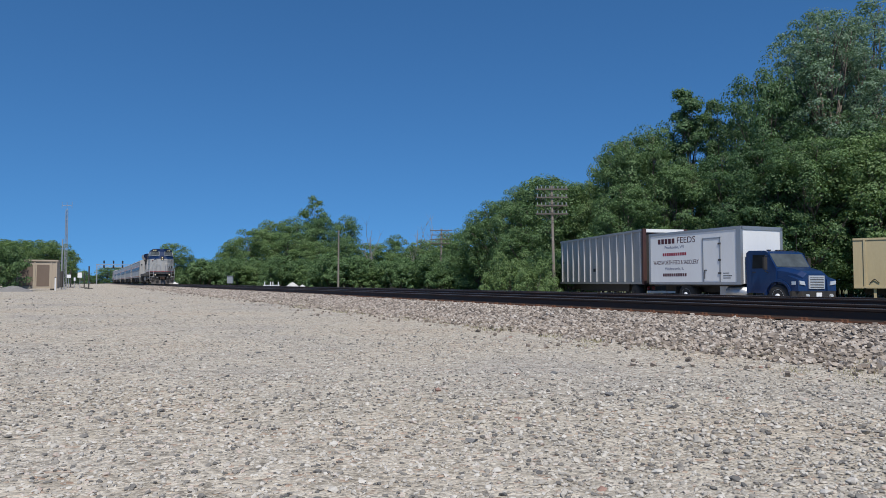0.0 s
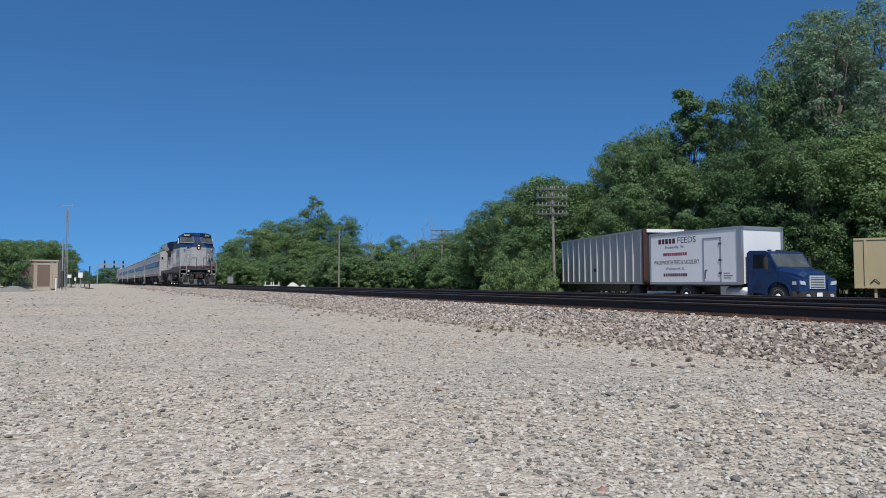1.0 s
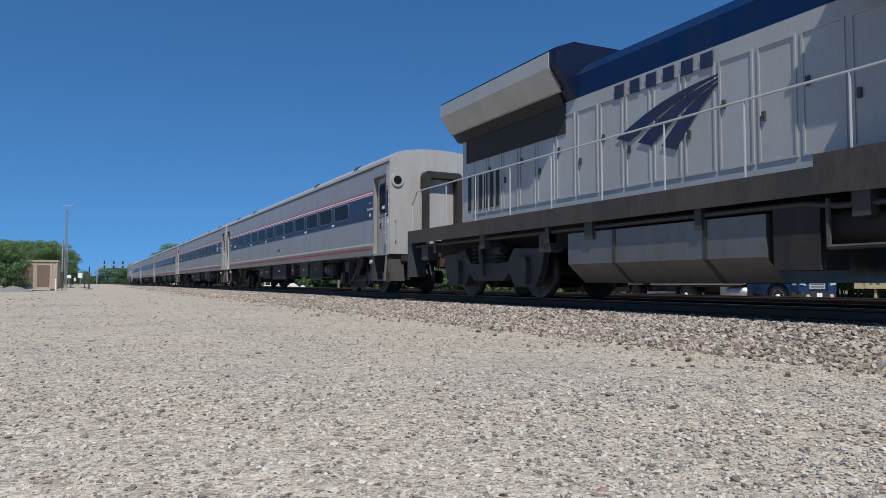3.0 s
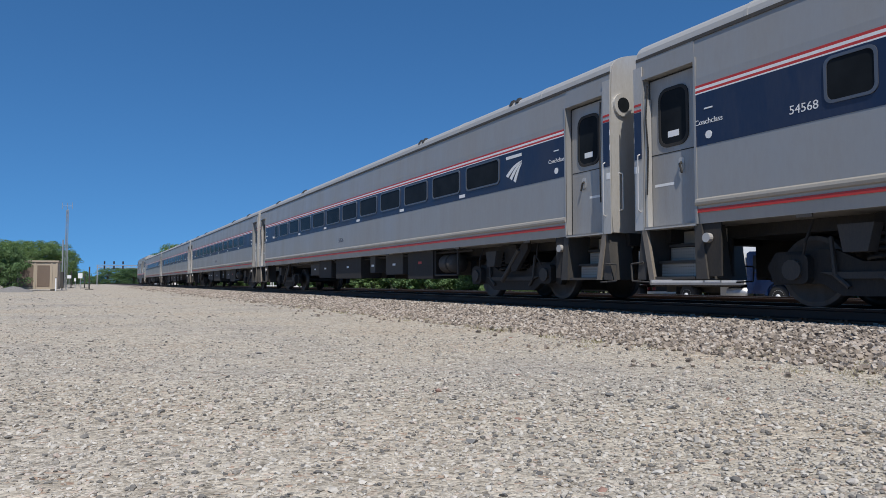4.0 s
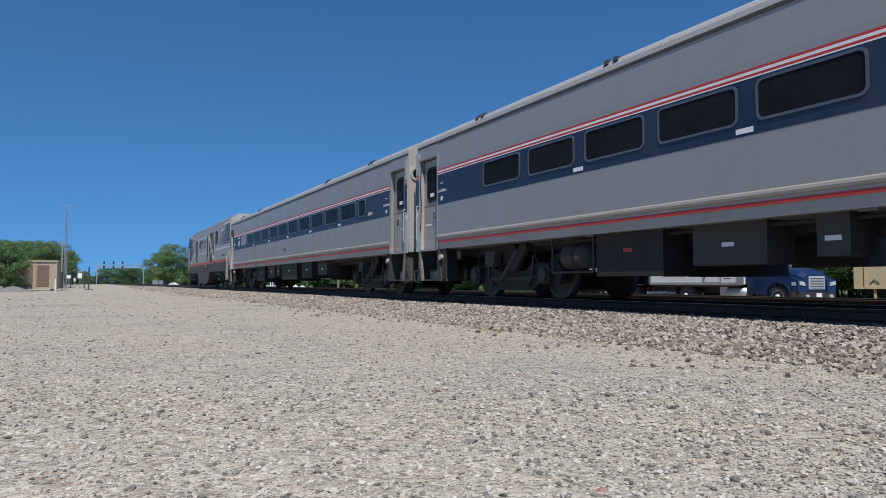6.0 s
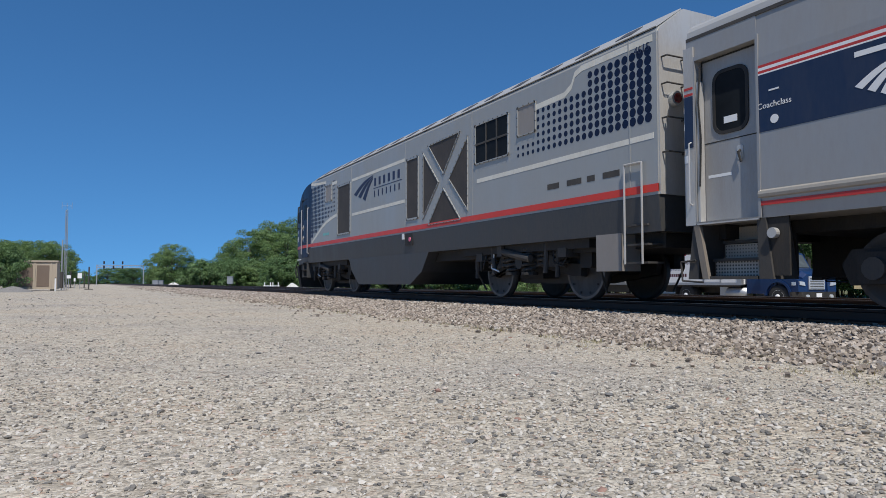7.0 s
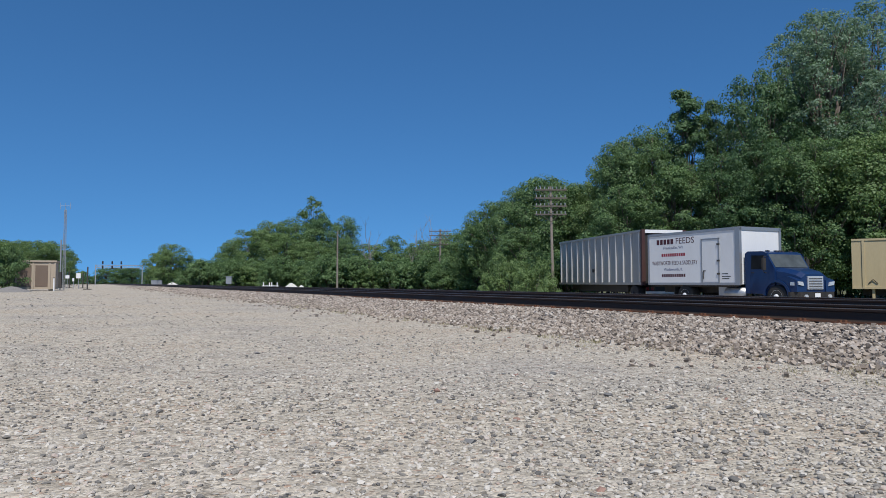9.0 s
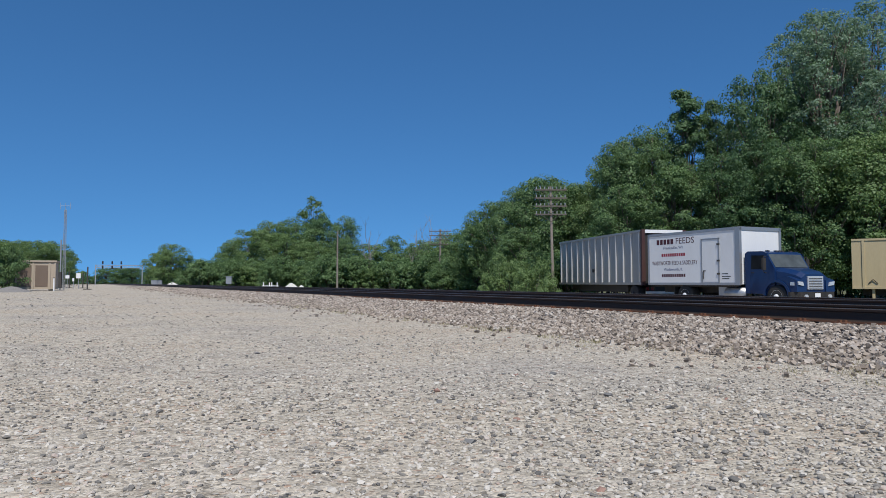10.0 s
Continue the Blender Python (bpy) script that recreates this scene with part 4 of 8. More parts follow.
def make_lead_loco():
    t = thing("locomotive", "silver and blue diesel locomotive with a wide-nosed cab", "locomotive", "locomotives of the train")
    # frame, deck and skirts
    part("deck", block(B(), -1.50, 1.50, -19.35, -0.85, 1.52, 1.62), SILL, t)
    for sx in (-1, 1):
        part("side_sill", plate(B(), sx, [(-19.2, 1.22), (-15.9, 1.22), (-12.0, 1.30), (-0.9, 1.30), (-0.9, 1.62), (-12.0, 1.62), (-12.0, 1.76), (-19.2, 1.76)], 1.50, 0.02), SILL, t, "grimy dark side sill")
        part("red_line", plate(B(), sx, rect(-19.42, -12.9, 1.765, 1.80), 1.515, 0.006), RED_LINE, t)
    part("fishbelly", block(B(), -0.6, 0.6, -18.9, -1.0, 0.95, 1.52), UNDER, t)
    # nose and lower cab: faceted in plan
    plan = [(-1.50, -15.9), (-1.50, -19.10), (-0.62, -20.10), (0.62, -20.10), (1.50, -19.10), (1.50, -15.9)]
    part("nose_body", prism(B(), plan, "z", 1.62, 3.48), LOCO_SILVER, t, "silver nose and lower cab")
    bm = B()
    grown = [(u * 1.008, y - 0.012 if y < -19 else y) for u, y in plan]
    prism(bm, grown, "z", 1.60, 1.78)
    part("anticlimber_band", bm, CHARCOAL, t)
    part("nose_red_line", prism(B(), [(u * 1.012, y - 0.02 if y < -19 else y) for u, y in plan], "z", 1.765, 1.80), RED_LINE, t)
    # blue top of the nose, faceted up to the windscreen
    bm = B()
    low = [bm.verts.new(p) for p in ((-1.505, -15.9, 3.48), (-1.505, -19.105, 3.48), (-0.625, -20.105, 3.48), (0.625, -20.105, 3.48), (1.505, -19.105, 3.48), (1.505, -15.9, 3.48))]
    top = [bm.verts.new(p) for p in ((-1.47, -15.9, 3.70), (-1.44, -18.66, 3.62), (-0.36, -19.96, 3.84), (0.36, -19.96, 3.84), (1.44, -18.66, 3.62), (1.47, -15.9, 3.70))]
    for i in range(6):
        bm.faces.new((low[i], low[(i + 1) % 6], top[(i + 1) % 6], top[i]))
    mid = [bm.verts.new(p) for p in ((-0.3, -18.95, 3.94), (0.3, -18.95, 3.94))]
    bm.faces.new((top[1], top[2], mid[0])), bm.faces.new((top[2], top[3], mid[1], mid[0])), bm.faces.new((top[3], top[4], mid[1]))
    bm.faces.new((top[0], top[1], mid[0], mid[1], top[4], top[5])), bm.faces.new(low[::-1])
    part("nose_top", bm, BLUE_LOCO, t, "blue faceted nose top")
    # upper cab
    cab = B()
    rings = []
    for z, hw, front, rear, fc in ((3.56, 1.475, -18.46, -15.75, -19.06), (3.92, 1.46, -18.36, -15.75, -18.96), (4.50, 1.38, -18.06, -15.80, -18.66), (4.72, 1.31, -18.02, -15.82, -18.62), (4.90, 1.03, -17.96, -15.85, -18.56)):
        rings.append([(-hw, rear, z), (-hw, front, z), (-0.25, fc, z), (0.25, fc, z), (hw, front, z), (hw, rear, z)])
    loft(cab, rings)
    cabp = part("cab", cab, BLUE_LOCO, t, "dark blue cab")
    for sx in (-1, 1):
        # windscreens, lying on the raked front facets
        def on(u, z):
            k = (z - 3.98) / 0.50
            a, b = Vector((sx * 0.25, -18.93 + 0.26 * k, z)), Vector((sx * (1.45 - 0.08 * k), -18.33 + 0.26 * k, z))
            return a.lerp(b, u) + Vector((sx * 0.10, -0.20, 0.10)).normalized() * 0.05
        bm = B()
        inner = [on(0.03, 3.93), on(0.97, 3.93), on(0.97, 4.46), on(0.03, 4.46)]
        vs = [bm.verts.new(p) for p in inner] + [bm.verts.new(p + Vector((0, 0.09, 0))) for p in inner]
        bm.faces.new(vs[:4]), bm.faces.new(vs[4:][::-1])
        for i in range(4):
            bm.faces.new((vs[i], vs[(i + 1) % 4], vs[4 + (i + 1) % 4], vs[4 + i]))
        scr = part("windscreen", bm, SCREEN, cabp, "dark windscreen")
        part("wiper", pipe(B(), [on(0.2, 4.52) + Vector((0, -0.06, 0)), on(0.45, 4.40) + Vector((0, -0.04, 0)), on(0.5, 4.12) + Vector((0, -0.02, 0))], 0.012, 5), RUBBER, scr)
        part("screen_frame", pipe(B(), [on(0.03, 3.925), on(0.975, 3.925), on(0.975, 4.47), on(0.03, 4.47), on(0.03, 3.925)], 0.022, 5), SEAL, cabp)
        rail_pipe("cab_front_rail", [on(0.1, 3.96) + Vector((0, -0.10, 0)), on(0.75, 3.93) + Vector((0, -0.12, 0))], t, 0.014)
        # number board
        c = on(0.50, 4.64)
        way = (on(0.9, 4.64) - on(0.1, 4.64)).normalized()
        nrm = way.cross(Vector((0, 0, 1)))
        nrm = nrm if nrm.y < 0 else -nrm
        bm = B()
        pts = [c + way * u + Vector((0, 0, w)) for u, w in ((-0.44, -0.13), (0.44, -0.13), (0.36, 0.15), (-0.36, 0.15))]
        vs = [bm.verts.new(p + nrm * 0.15) for p in pts] + [bm.verts.new(p - nrm * 0.30) for p in pts]
        bm.faces.new(vs[:4]), bm.faces.new(vs[4:][::-1])
        for i in range(4):
            bm.faces.new((vs[i], vs[(i + 1) % 4], vs[4 + (i + 1) % 4], vs[4 + i]))
        nb = part("number_board", bm, BLUE_LOCO, cabp, "blue housing of a black number board")
        bm = B()
        vs = [bm.verts.new(p + nrm * e) for e in (0.15, 0.154) for p in [c + way * u * 0.92 + Vector((0, 0, w * 0.9)) for u, w in ((-0.44, -0.13), (0.44, -0.13), (0.36, 0.15), (-0.36, 0.15))]]
        bm.faces.new(vs[:4]), bm.faces.new(vs[4:][::-1])
        for i in range(4):
            bm.faces.new((vs[i], vs[(i + 1) % 4], vs[4 + (i + 1) % 4], vs[4 + i]))
        part("face", bm, RUBBER, nb, "black board face")
        right = Vector((0, 0, 1)).cross(nrm)
        m = Matrix((right, Vector((0, 0, 1)), nrm)).transposed().to_4x4()
        lettering("number", "500", 0.25, LETTER_YELLOW, Matrix.Translation(c + nrm * 0.160) @ m, nb, "pale yellow number", 0.48)
        # side window with its mirror
        part("side_window", prism(B(), rounded(-17.75, -16.55, 3.92, 4.42, 0.06), "x", sx * 1.30, sx * 1.445), PANE, cabp, "dark cab side window")
        rail = part("mirror", block(B(), *sorted((sx * 1.50, sx * 1.56)), -17.70, -17.50, 3.92, 4.40), WHITE, cabp, "white framed mirror", bevel=0.02)
        # middle section behind the cab, then the long hood
        part("engine_panel", block(B(), *sorted((0, sx * 1.46)), -15.9, -12.9, 1.62, 3.56), LOCO_SILVER, t)
        for y0 in (-15.8, -15.15, -14.5, -13.95, -13.4):
            part("engine_door", ring_plate(B(), sx, rect(y0, y0 + 0.52, 2.25, 3.35), rect(y0 + 0.03, y0 + 0.49, 2.28, 3.32), 1.46, 0.016), LOCO_SILVER, t)
        for y0 in (-15.1, -14.4, -13.7):
            part("hinge_bar", rod(B(), (sx * 1.48, y0, 2.0), (sx * 1.48, y0, 3.4), 0.02, 6), RAILING, t)
        for i in range(8):
            y0 = -19.0 + 0.8 * i
            part("sand_cap", rod(B(), (sx * 1.455, y0, 2.06), (sx * 1.53, y0, 2.06), 0.045, 10), CHARCOAL, t)
        part("lower_panel", ring_plate(B(), sx, rect(-18.15, -15.95, 1.95, 2.78), rect(-18.12, -15.98, 1.98, 2.75), 1.50, 0.012), LOCO_SILVER, t)
        # thin charcoal strip paints the shade line at the panel's top edge
        part("painted_panel_shade", block(B(), *sorted((sx * 1.50, sx * 1.53)), -18.15, -15.95, 2.77, 2.80), CHARCOAL, t)
        part("blanking_box", prism(B(), [(-15.85, 3.56), (-12.30, 3.56), (-12.30, 4.16), (-12.40, 4.24), (-15.85, 4.28)], "x", *sorted((0, sx * 1.38))), BROWN_BOX, t, "dark brown dynamic brake housing")
        part("hood_grille", plate(B(), sx, rect(-15.3, -12.5, 3.62, 4.08), 1.38, 0.015), UNDER, t)
        part("housing_cap", prism(B(), [(-15.85, 4.16), (-12.28, 4.12), (-12.28, 4.18), (-12.39, 4.27), (-15.85, 4.31)], "x", *sorted((sx * 0.02, sx * 1.405))), BLUE_LOCO, t, "blue top of the housing")
        part("hood", block(B(), *sorted((0, sx * 1.06)), -12.9, -3.0, 1.62, 3.62), LOCO_SILVER, t, "silver long hood")
        part("hood_top", prism(B(), [(0, 3.62), (sx * 1.06, 3.62), (sx * 1.05, 4.04), (sx * 0.80, 4.28), (0, 4.33)], "y", -12.3, -6.6), BLUE_LOCO, t, "blue hood top")
        for i in range(15):
            y0 = -12.75 + 0.62 * i
            part("hood_door", ring_plate(B(), sx, rect(y0, y0 + 0.55, 1.85, 3.40), rect(y0 + 0.03, y0 + 0.52, 1.88, 3.37), 1.06, 0.016), LOCO_SILVER, t)
        for i in range(15):
            y0 = -12.75 + 0.62 * i
            part("door_latch", block(B(), *sorted((sx * 1.06, sx * 1.09)), y0 + 0.44, y0 + 0.49, 2.4 + 0.3 * (i % 2), 2.52 + 0.3 * (i % 2)), CHARCOAL, t)
        for i in range(6):
            y0 = -4.6 + 0.24 * i
            part("vent_slot", plate(B(), sx, rect(y0, y0 + 0.13, 1.95, 2.75), 1.065, 0.01), RUBBER, t, "dark upright vent slot")
        # radiator wings at the rear
        part("radiator_wing", prism(B(), [(0, 3.62), (sx * 1.06, 3.62), (sx * 1.50, 4.20), (sx * 1.50, 4.50), (sx * 1.10, 4.66), (0, 4.68)], "y", -7.2, -2.75), BLUE_DARK, t, "dark blue flared radiator wing")
        part("radiator_grille", prism(B(), [(sx * 1.07, 3.58), (sx * 1.10, 3.58), (sx * 1.25, 3.83), (sx * 1.20, 3.85)], "y", -6.9, -3.0), UNDER, t)
        part("wing_slope", prism(B(), [(sx * 1.22, 3.78), (sx * 1.26, 3.80), (sx * 1.525, 4.18), (sx * 1.525, 4.46), (sx * 1.49, 4.48)], "y", -7.0, -2.75), LOCO_SILVER, t, "silver outer slope of the radiator wing")
        part("radiator_cheek", plate(B(), sx, [(-6.9, 3.05), (-3.2, 3.05), (-3.2, 3.60), (-6.9, 3.60)], 1.06, 0.02), UNDER, t)
        # pipes, brackets and boxes that hang under the sill
        for k in range(9):
            y0 = -18.3 + 1.9 * k + 0.35 * (k % 3)
            part("hanger", block(B(), *sorted((sx * 1.30, sx * 1.47)), y0, y0 + 0.12 + 0.08 * (k % 2), 1.02, 1.30), UNDER_GREY, t)
        part("brake_pipe", pipe(B(), [(sx * 1.40, -18.4, 1.14), (sx * 1.40, -12.2, 1.16), (sx * 1.40, -11.8, 1.22), (sx * 1.40, -1.2, 1.22)], 0.035, 6), UNDER_GREY, t)
        part("conduit", pipe(B(), [(sx * 1.34, -18.4, 1.06), (sx * 1.34, -15.4, 1.06), (sx * 1.34, -15.2, 0.9), (sx * 1.34, -13.0, 0.9)], 0.025, 6), UNDER, t)
        for y0 in (-14.3, -13.6, -6.9, -1.9):
            part("valve_box", block(B(), *sorted((sx * 1.15, sx * 1.44)), y0, y0 + 0.34, 0.86, 1.2), UNDER_GREY, t, bevel=0.02)
        # railing along the hood
        for i in range(9):
            y0 = -12.4 + 1.36 * i
            part("stanchion", rod(B(), (sx * 1.44, y0, 1.60), (sx * 1.44, y0, 2.62), 0.015, 6), RAILING, t)
        rail_pipe("handrail", [(sx * 1.44, -12.8, 2.62), (sx * 1.44, -1.3, 2.62), (sx * 1.44, -1.0, 2.3), (sx * 1.44, -1.0, 1.0)], t)
        rail_pipe("cab_handrail", [(sx * 1.52, -15.85, 1.8), (sx * 1.57, -15.85, 1.85), (sx * 1.57, -15.85, 3.3), (sx * 1.52, -15.85, 3.35)], t)
        rail_pipe("roof_rail", [(sx * 1.50, -15.8, 3.42), (sx * 1.50, -12.95, 3.42)], t, 0.016)
        # front steps and skirt
        part("step_skirt", plate(B(), sx, [(-19.32, 1.76), (-18.75, 1.76), (-18.75, 1.22), (-18.95, 0.50), (-19.45, 0.40), (-19.52, 1.60)], 1.48, 0.052), SILL, t, "dark grey step skirt")
        for i, z in enumerate((0.42, 0.76, 1.10, 1.44)):
            step = part("step", block(B(), *sorted((sx * 1.05, sx * 1.50)), -20.02 + 0.05 * i, -19.45, z - 0.02, z + 0.02), UNDER_GREY, t)
            part("nosing", block(B(), *sorted((sx * 1.05, sx * 1.51)), -20.05 + 0.05 * i, -20.02 + 0.05 * i, z - 0.012, z + 0.018), RAILING, step)
        part("step_back", block(B(), *sorted((sx * 1.0, sx * 1.05)), -20.0, -19.3, 0.42, 1.62), UNDER, t)
        rail_pipe("step_rail", [(sx * 1.50, -19.42, 0.62), (sx * 1.56, -19.60, 0.80), (sx * 1.56, -19.72, 1.25), (sx * 1.56, -19.72, 2.05), (sx * 1.20, -19.78, 2.95), (sx * 1.16, -19.66, 2.98)], t, 0.028)
        rail_pipe("platform_rail", [(sx * 1.06, -20.28, 0.90), (sx * 1.10, -20.30, 1.0), (sx * 1.10, -20.30, 1.9), (sx * 0.88, -20.30, 2.82), (sx * 0.30, -20.34, 2.90), (sx * 0.30, -20.34, 1.70)], t, 0.026)
        # lamps on the front
        d = Vector((sx * 0.751, -0.661, 0))
        q = Vector((sx * 1.14, -19.50, 3.28))
        mk = part("marker_lamp", rod(B(), q, q + d * 0.10, 0.10, 16), LOCO_SILVER, t)
        part("lens", rod(B(), q + d * 0.10, q + d * 0.115, 0.065, 14), RED_LENS, mk, "red marker lens")
        dl = part("ditch_light", rod(B(), (sx * 0.88, -19.75, 1.34), (sx * 0.88, -20.10, 1.34), 0.14, 18, 0.15), UNDER_GREY, t)
        part("lens", rod(B(), (sx * 0.88, -20.10, 1.34), (sx * 0.88, -20.115, 1.34), 0.115, 16), REFLECTOR, dl, "warm ditch light lens")
        part("bulb", rod(B(), (sx * 0.88, -20.115, 1.34), (sx * 0.88, -20.12, 1.34), 0.055, 12), LAMP, dl, "glowing lamp bulb")
        part("rim", pipe(B(), [(sx * 0.88 + 0.12 * math.cos(q * math.pi / 9), -20.115, 1.34 + 0.12 * math.sin(q * math.pi / 9)) for q in range(19)], 0.014, 5), UNDER_GREY, dl)
        rail_pipe("cut_lever", [(sx * 1.35, -20.36, 1.02), (sx * 0.75, -20.42, 1.0), (sx * 0.6, -20.5, 0.92)], t, 0.018)
        for k in range(4):
            part("jumper_cable", pipe(B(), [(sx * (0.42 + 0.2 * k), -20.14, 1.18), (sx * (0.46 + 0.18 * k), -20.36, 1.02), (sx * (0.52 + 0.16 * k), -20.40, 0.82 - 0.05 * k), (sx * (0.62 + 0.15 * k), -20.30, 0.96), (sx * (0.70 + 0.14 * k), -20.16, 1.14)], 0.028, 6), RUBBER, t)
        part("hose_bracket", block(B(), *sorted((sx * 0.58, sx * 0.92)), -20.44, -20.28, 0.98, 1.08), UNDER, t, bevel=0.02)
        part("uncoupling_handle", pipe(B(), [(sx * 0.95, -20.38, 1.06), (sx * 1.20, -20.44, 0.98), (sx * 1.22, -20.46, 0.70)], 0.022, 6), UNDER, t)
        part("corner_step_plate", prism(B(), [(sx * 1.06, 0.66), (sx * 1.40, 0.62), (sx * 1.34, 0.36), (sx * 1.10, 0.40)], "y", -20.42, -20.31), UNDER, t)
        for k, xx in enumerate((0.50, 0.62, 0.72, 0.82, 1.0, 1.25)):
            part("air_hose", pipe(B(), [(sx * xx, -20.2, 1.02), (sx * (xx + 0.02), -20.42, 0.85), (sx * (xx - 0.02), -20.46, 0.5), (sx * (xx + 0.08), -20.44, 0.34 + 0.05 * k)], 0.024, 6), RUBBER, t)
        part("step_pad", prism(B(), [(sx * 0.50, 0.52), (sx * 0.86, 0.50), (sx * 0.82, 0.30), (sx * 0.52, 0.30)], "y", -20.48, -20.31), UNDER, t)
    part("pilot_plow", loft(B(), [[(u * k, y + (0.16 if w < 0.5 else 0.30) * 0 - (0.10 if w < 0.3 else 0), w) for u, w in ((-1.34, 0.12), (1.34, 0.12), (1.47, 0.60), (1.42, 0.98), (0.78, 0.88), (0.42, 0.60), (-0.42, 0.60), (-0.78, 0.88), (-1.42, 0.98), (-1.47, 0.60))] for k, y in ((1.0, -20.30), (0.98, -20.20))]), PILOT, t, "grey steel pilot plow")
    # solid block coloured black for the shade inside the coupler opening
    part("recess_shade_block", block(B(), -1.05, 1.05, -19.75, -19.6, 0.6, 1.60), RUBBER, t, "black block painted as the shaded hollow over the coupler")
    part("buffer_beam", prism(B(), [(-1.12, 1.62), (1.12, 1.62), (1.05, 1.50), (0.5, 1.42), (-0.5, 1.42), (-1.05, 1.50)], "y", -20.12, -19.6), CHARCOAL, t)
    bm = B()
    block(bm, -0.12, 0.12, -20.60, -19.7, 0.78, 0.98)
    prism(bm, [(-0.30, -20.92), (-0.20, -20.94), (-0.14, -20.70), (0.0, -20.66), (0.16, -20.72), (0.22, -20.55), (0.16, -20.45), (-0.16, -20.45), (-0.27, -20.62)], "z", 0.76, 1.02)
    cp = part("coupler", bm, COUPLER_RUST, t, "rusty knuckle coupler", bevel=0.025)
    part("knuckle", prism(B(), [(0.02, -20.90), (0.12, -20.96), (0.23, -20.90), (0.26, -20.72), (0.18, -20.66), (0.13, -20.80), (0.04, -20.82)], "z", 0.70, 1.05), COUPLER_RUST, cp, bevel=0.02)
    part("yoke", block(B(), -0.30, 0.30, -20.34, -20.2, 0.64, 1.08), UNDER, t, bevel=0.03)
    part("coupler_lift", pipe(B(), [(-0.7, -20.3, 1.14), (0.05, -20.6, 1.18), (0.05, -20.7, 1.30)], 0.02, 6), UNDER, t)
    part("jumper_socket", block(B(), -0.45, 0.45, -20.2, -19.8, 1.06, 1.20), UNDER, t, bevel=0.02)
    part("blue_glad_hand", rod(B(), (-1.12, -20.10, 1.52), (-1.12, -20.2, 1.52), 0.065, 12), BLUE_GLAD, t, "bright blue cable plug")
    hl = part("headlight_box", block(B(), -0.22, 0.14, -20.14, -19.85, 3.30, 3.80), UNDER, t, "recessed twin headlight box", bevel=0.02)
    for z in (3.42, 3.65):
        part("lens", rod(B(), (-0.04, -20.11, z), (-0.04, -20.15, z), 0.095, 18), REFLECTOR, hl, "warm round headlight lens")
        part("bulb", rod(B(), (-0.04, -20.15, z), (-0.04, -20.158, z), 0.06, 14), LAMP, hl, "glowing lamp bulb")
        part("rim", pipe(B(), [(-0.04 + 0.10 * math.cos(q * math.pi / 9), -20.15, z + 0.10 * math.sin(q * math.pi / 9)) for q in range(19)], 0.012, 5), UNDER_GREY, hl)
    # nose door, ladder rungs
    part("nose_door", ring_plate_y(0.05, 0.58, 1.86, 3.30, -20.10, 0.03), LOCO_SILVER, t)
    for i in range(5):
        z = 1.98 + 0.34 * i
        c, r, d = Vector((-0.86, -19.827, z)), Vector((0.661, -0.751, 0)), Vector((-0.751, -0.661, 0))
        part("ladder_rung", pipe(B(), [c + r * u + d * e + Vector((0, 0, w)) for u, e, w in ((-0.19, 0, 0.20), (-0.19, 0.10, 0.20), (-0.19, 0.10, 0), (0.19, 0.10, 0), (0.19, 0.10, 0.20), (0.19, 0, 0.20))], 0.013, 5), LOCO_SILVER, t)
    part("nose_grab", pipe(B(), [(0.75, -19.92, 2.2), (0.75, -20.06, 2.25), (0.75, -20.06, 2.7), (0.75, -19.92, 2.75)], 0.014, 5), WHITE, t)
    part("hand_brake", rod(B(), (1.05, -19.72, 2.35), (1.10, -19.80, 2.35), 0.20, 16), CHARCOAL, t)
    lettering("number", "500", 0.62, LETTER_DARK, on_side(-17.35, 3.10, 1.502), t, "large dark blue number", 1.0)
    blades("emblem", -9.3, 2.75, 1.08, 1.15, LETTER_DARK, t, long=1.6)
    for i in range(6):
        strip("maker_bar", -8.35 - 0.36 * i, 3.46, 1.08, 0.22, 0.22, LETTER_DARK, t)
    # small emblem on the nose facet
    d = Vector((-0.751, -0.661, 0))
    for k in range(3):
        q = Vector((-1.00 + 0.09 * k, -19.668 - 0.102 * k, 3.36)) + d * 0.004
        r = Vector((0.661, -0.751, 0))
        bm = B()
        vs = [bm.verts.new(q + r * u + Vector((0, 0, w)) + d * e) for e in (0, 0.004) for u, w in ((-0.06, 0.02), (0.10, 0.13), (0.24, 0.15), (0.03, -0.03))]
        bm.faces.new(vs[:4]), bm.faces.new(vs[4:][::-1])
        for i in range(4):
            bm.faces.new((vs[i], vs[(i + 1) % 4], vs[4 + (i + 1) % 4], vs[4 + i]))
        part("emblem", bm, LETTER_DARK, t)
    # exhaust, horn, fuel tank, reservoirs
    part("exhaust_stack", rod(B(), (0, -9.4, 4.30), (0, -9.4, 4.52), 0.30, 14), UNDER, t)
    part("cab_roof_vent", block(B(), -0.45, 0.45, -17.6, -16.8, 4.84, 4.92), BLUE_LOCO, t, bevel=0.04)
    tank = part("fuel_tank", prism(B(), [(-1.42, 1.15), (1.42, 1.15), (1.42, 0.62), (1.05, 0.30), (-1.05, 0.30), (-1.42, 0.62)], "y", -11.3, -7.4), TANK, t, "dusty brushed steel fuel tank")
    for y0 in (-10.4, -8.6):
        part("tank_band", prism(B(), [(-1.43, 1.15), (1.43, 1.15), (1.43, 0.615), (1.055, 0.29), (-1.055, 0.29), (-1.43, 0.615)], "y", y0, y0 + 0.07), UNDER_GREY, tank)
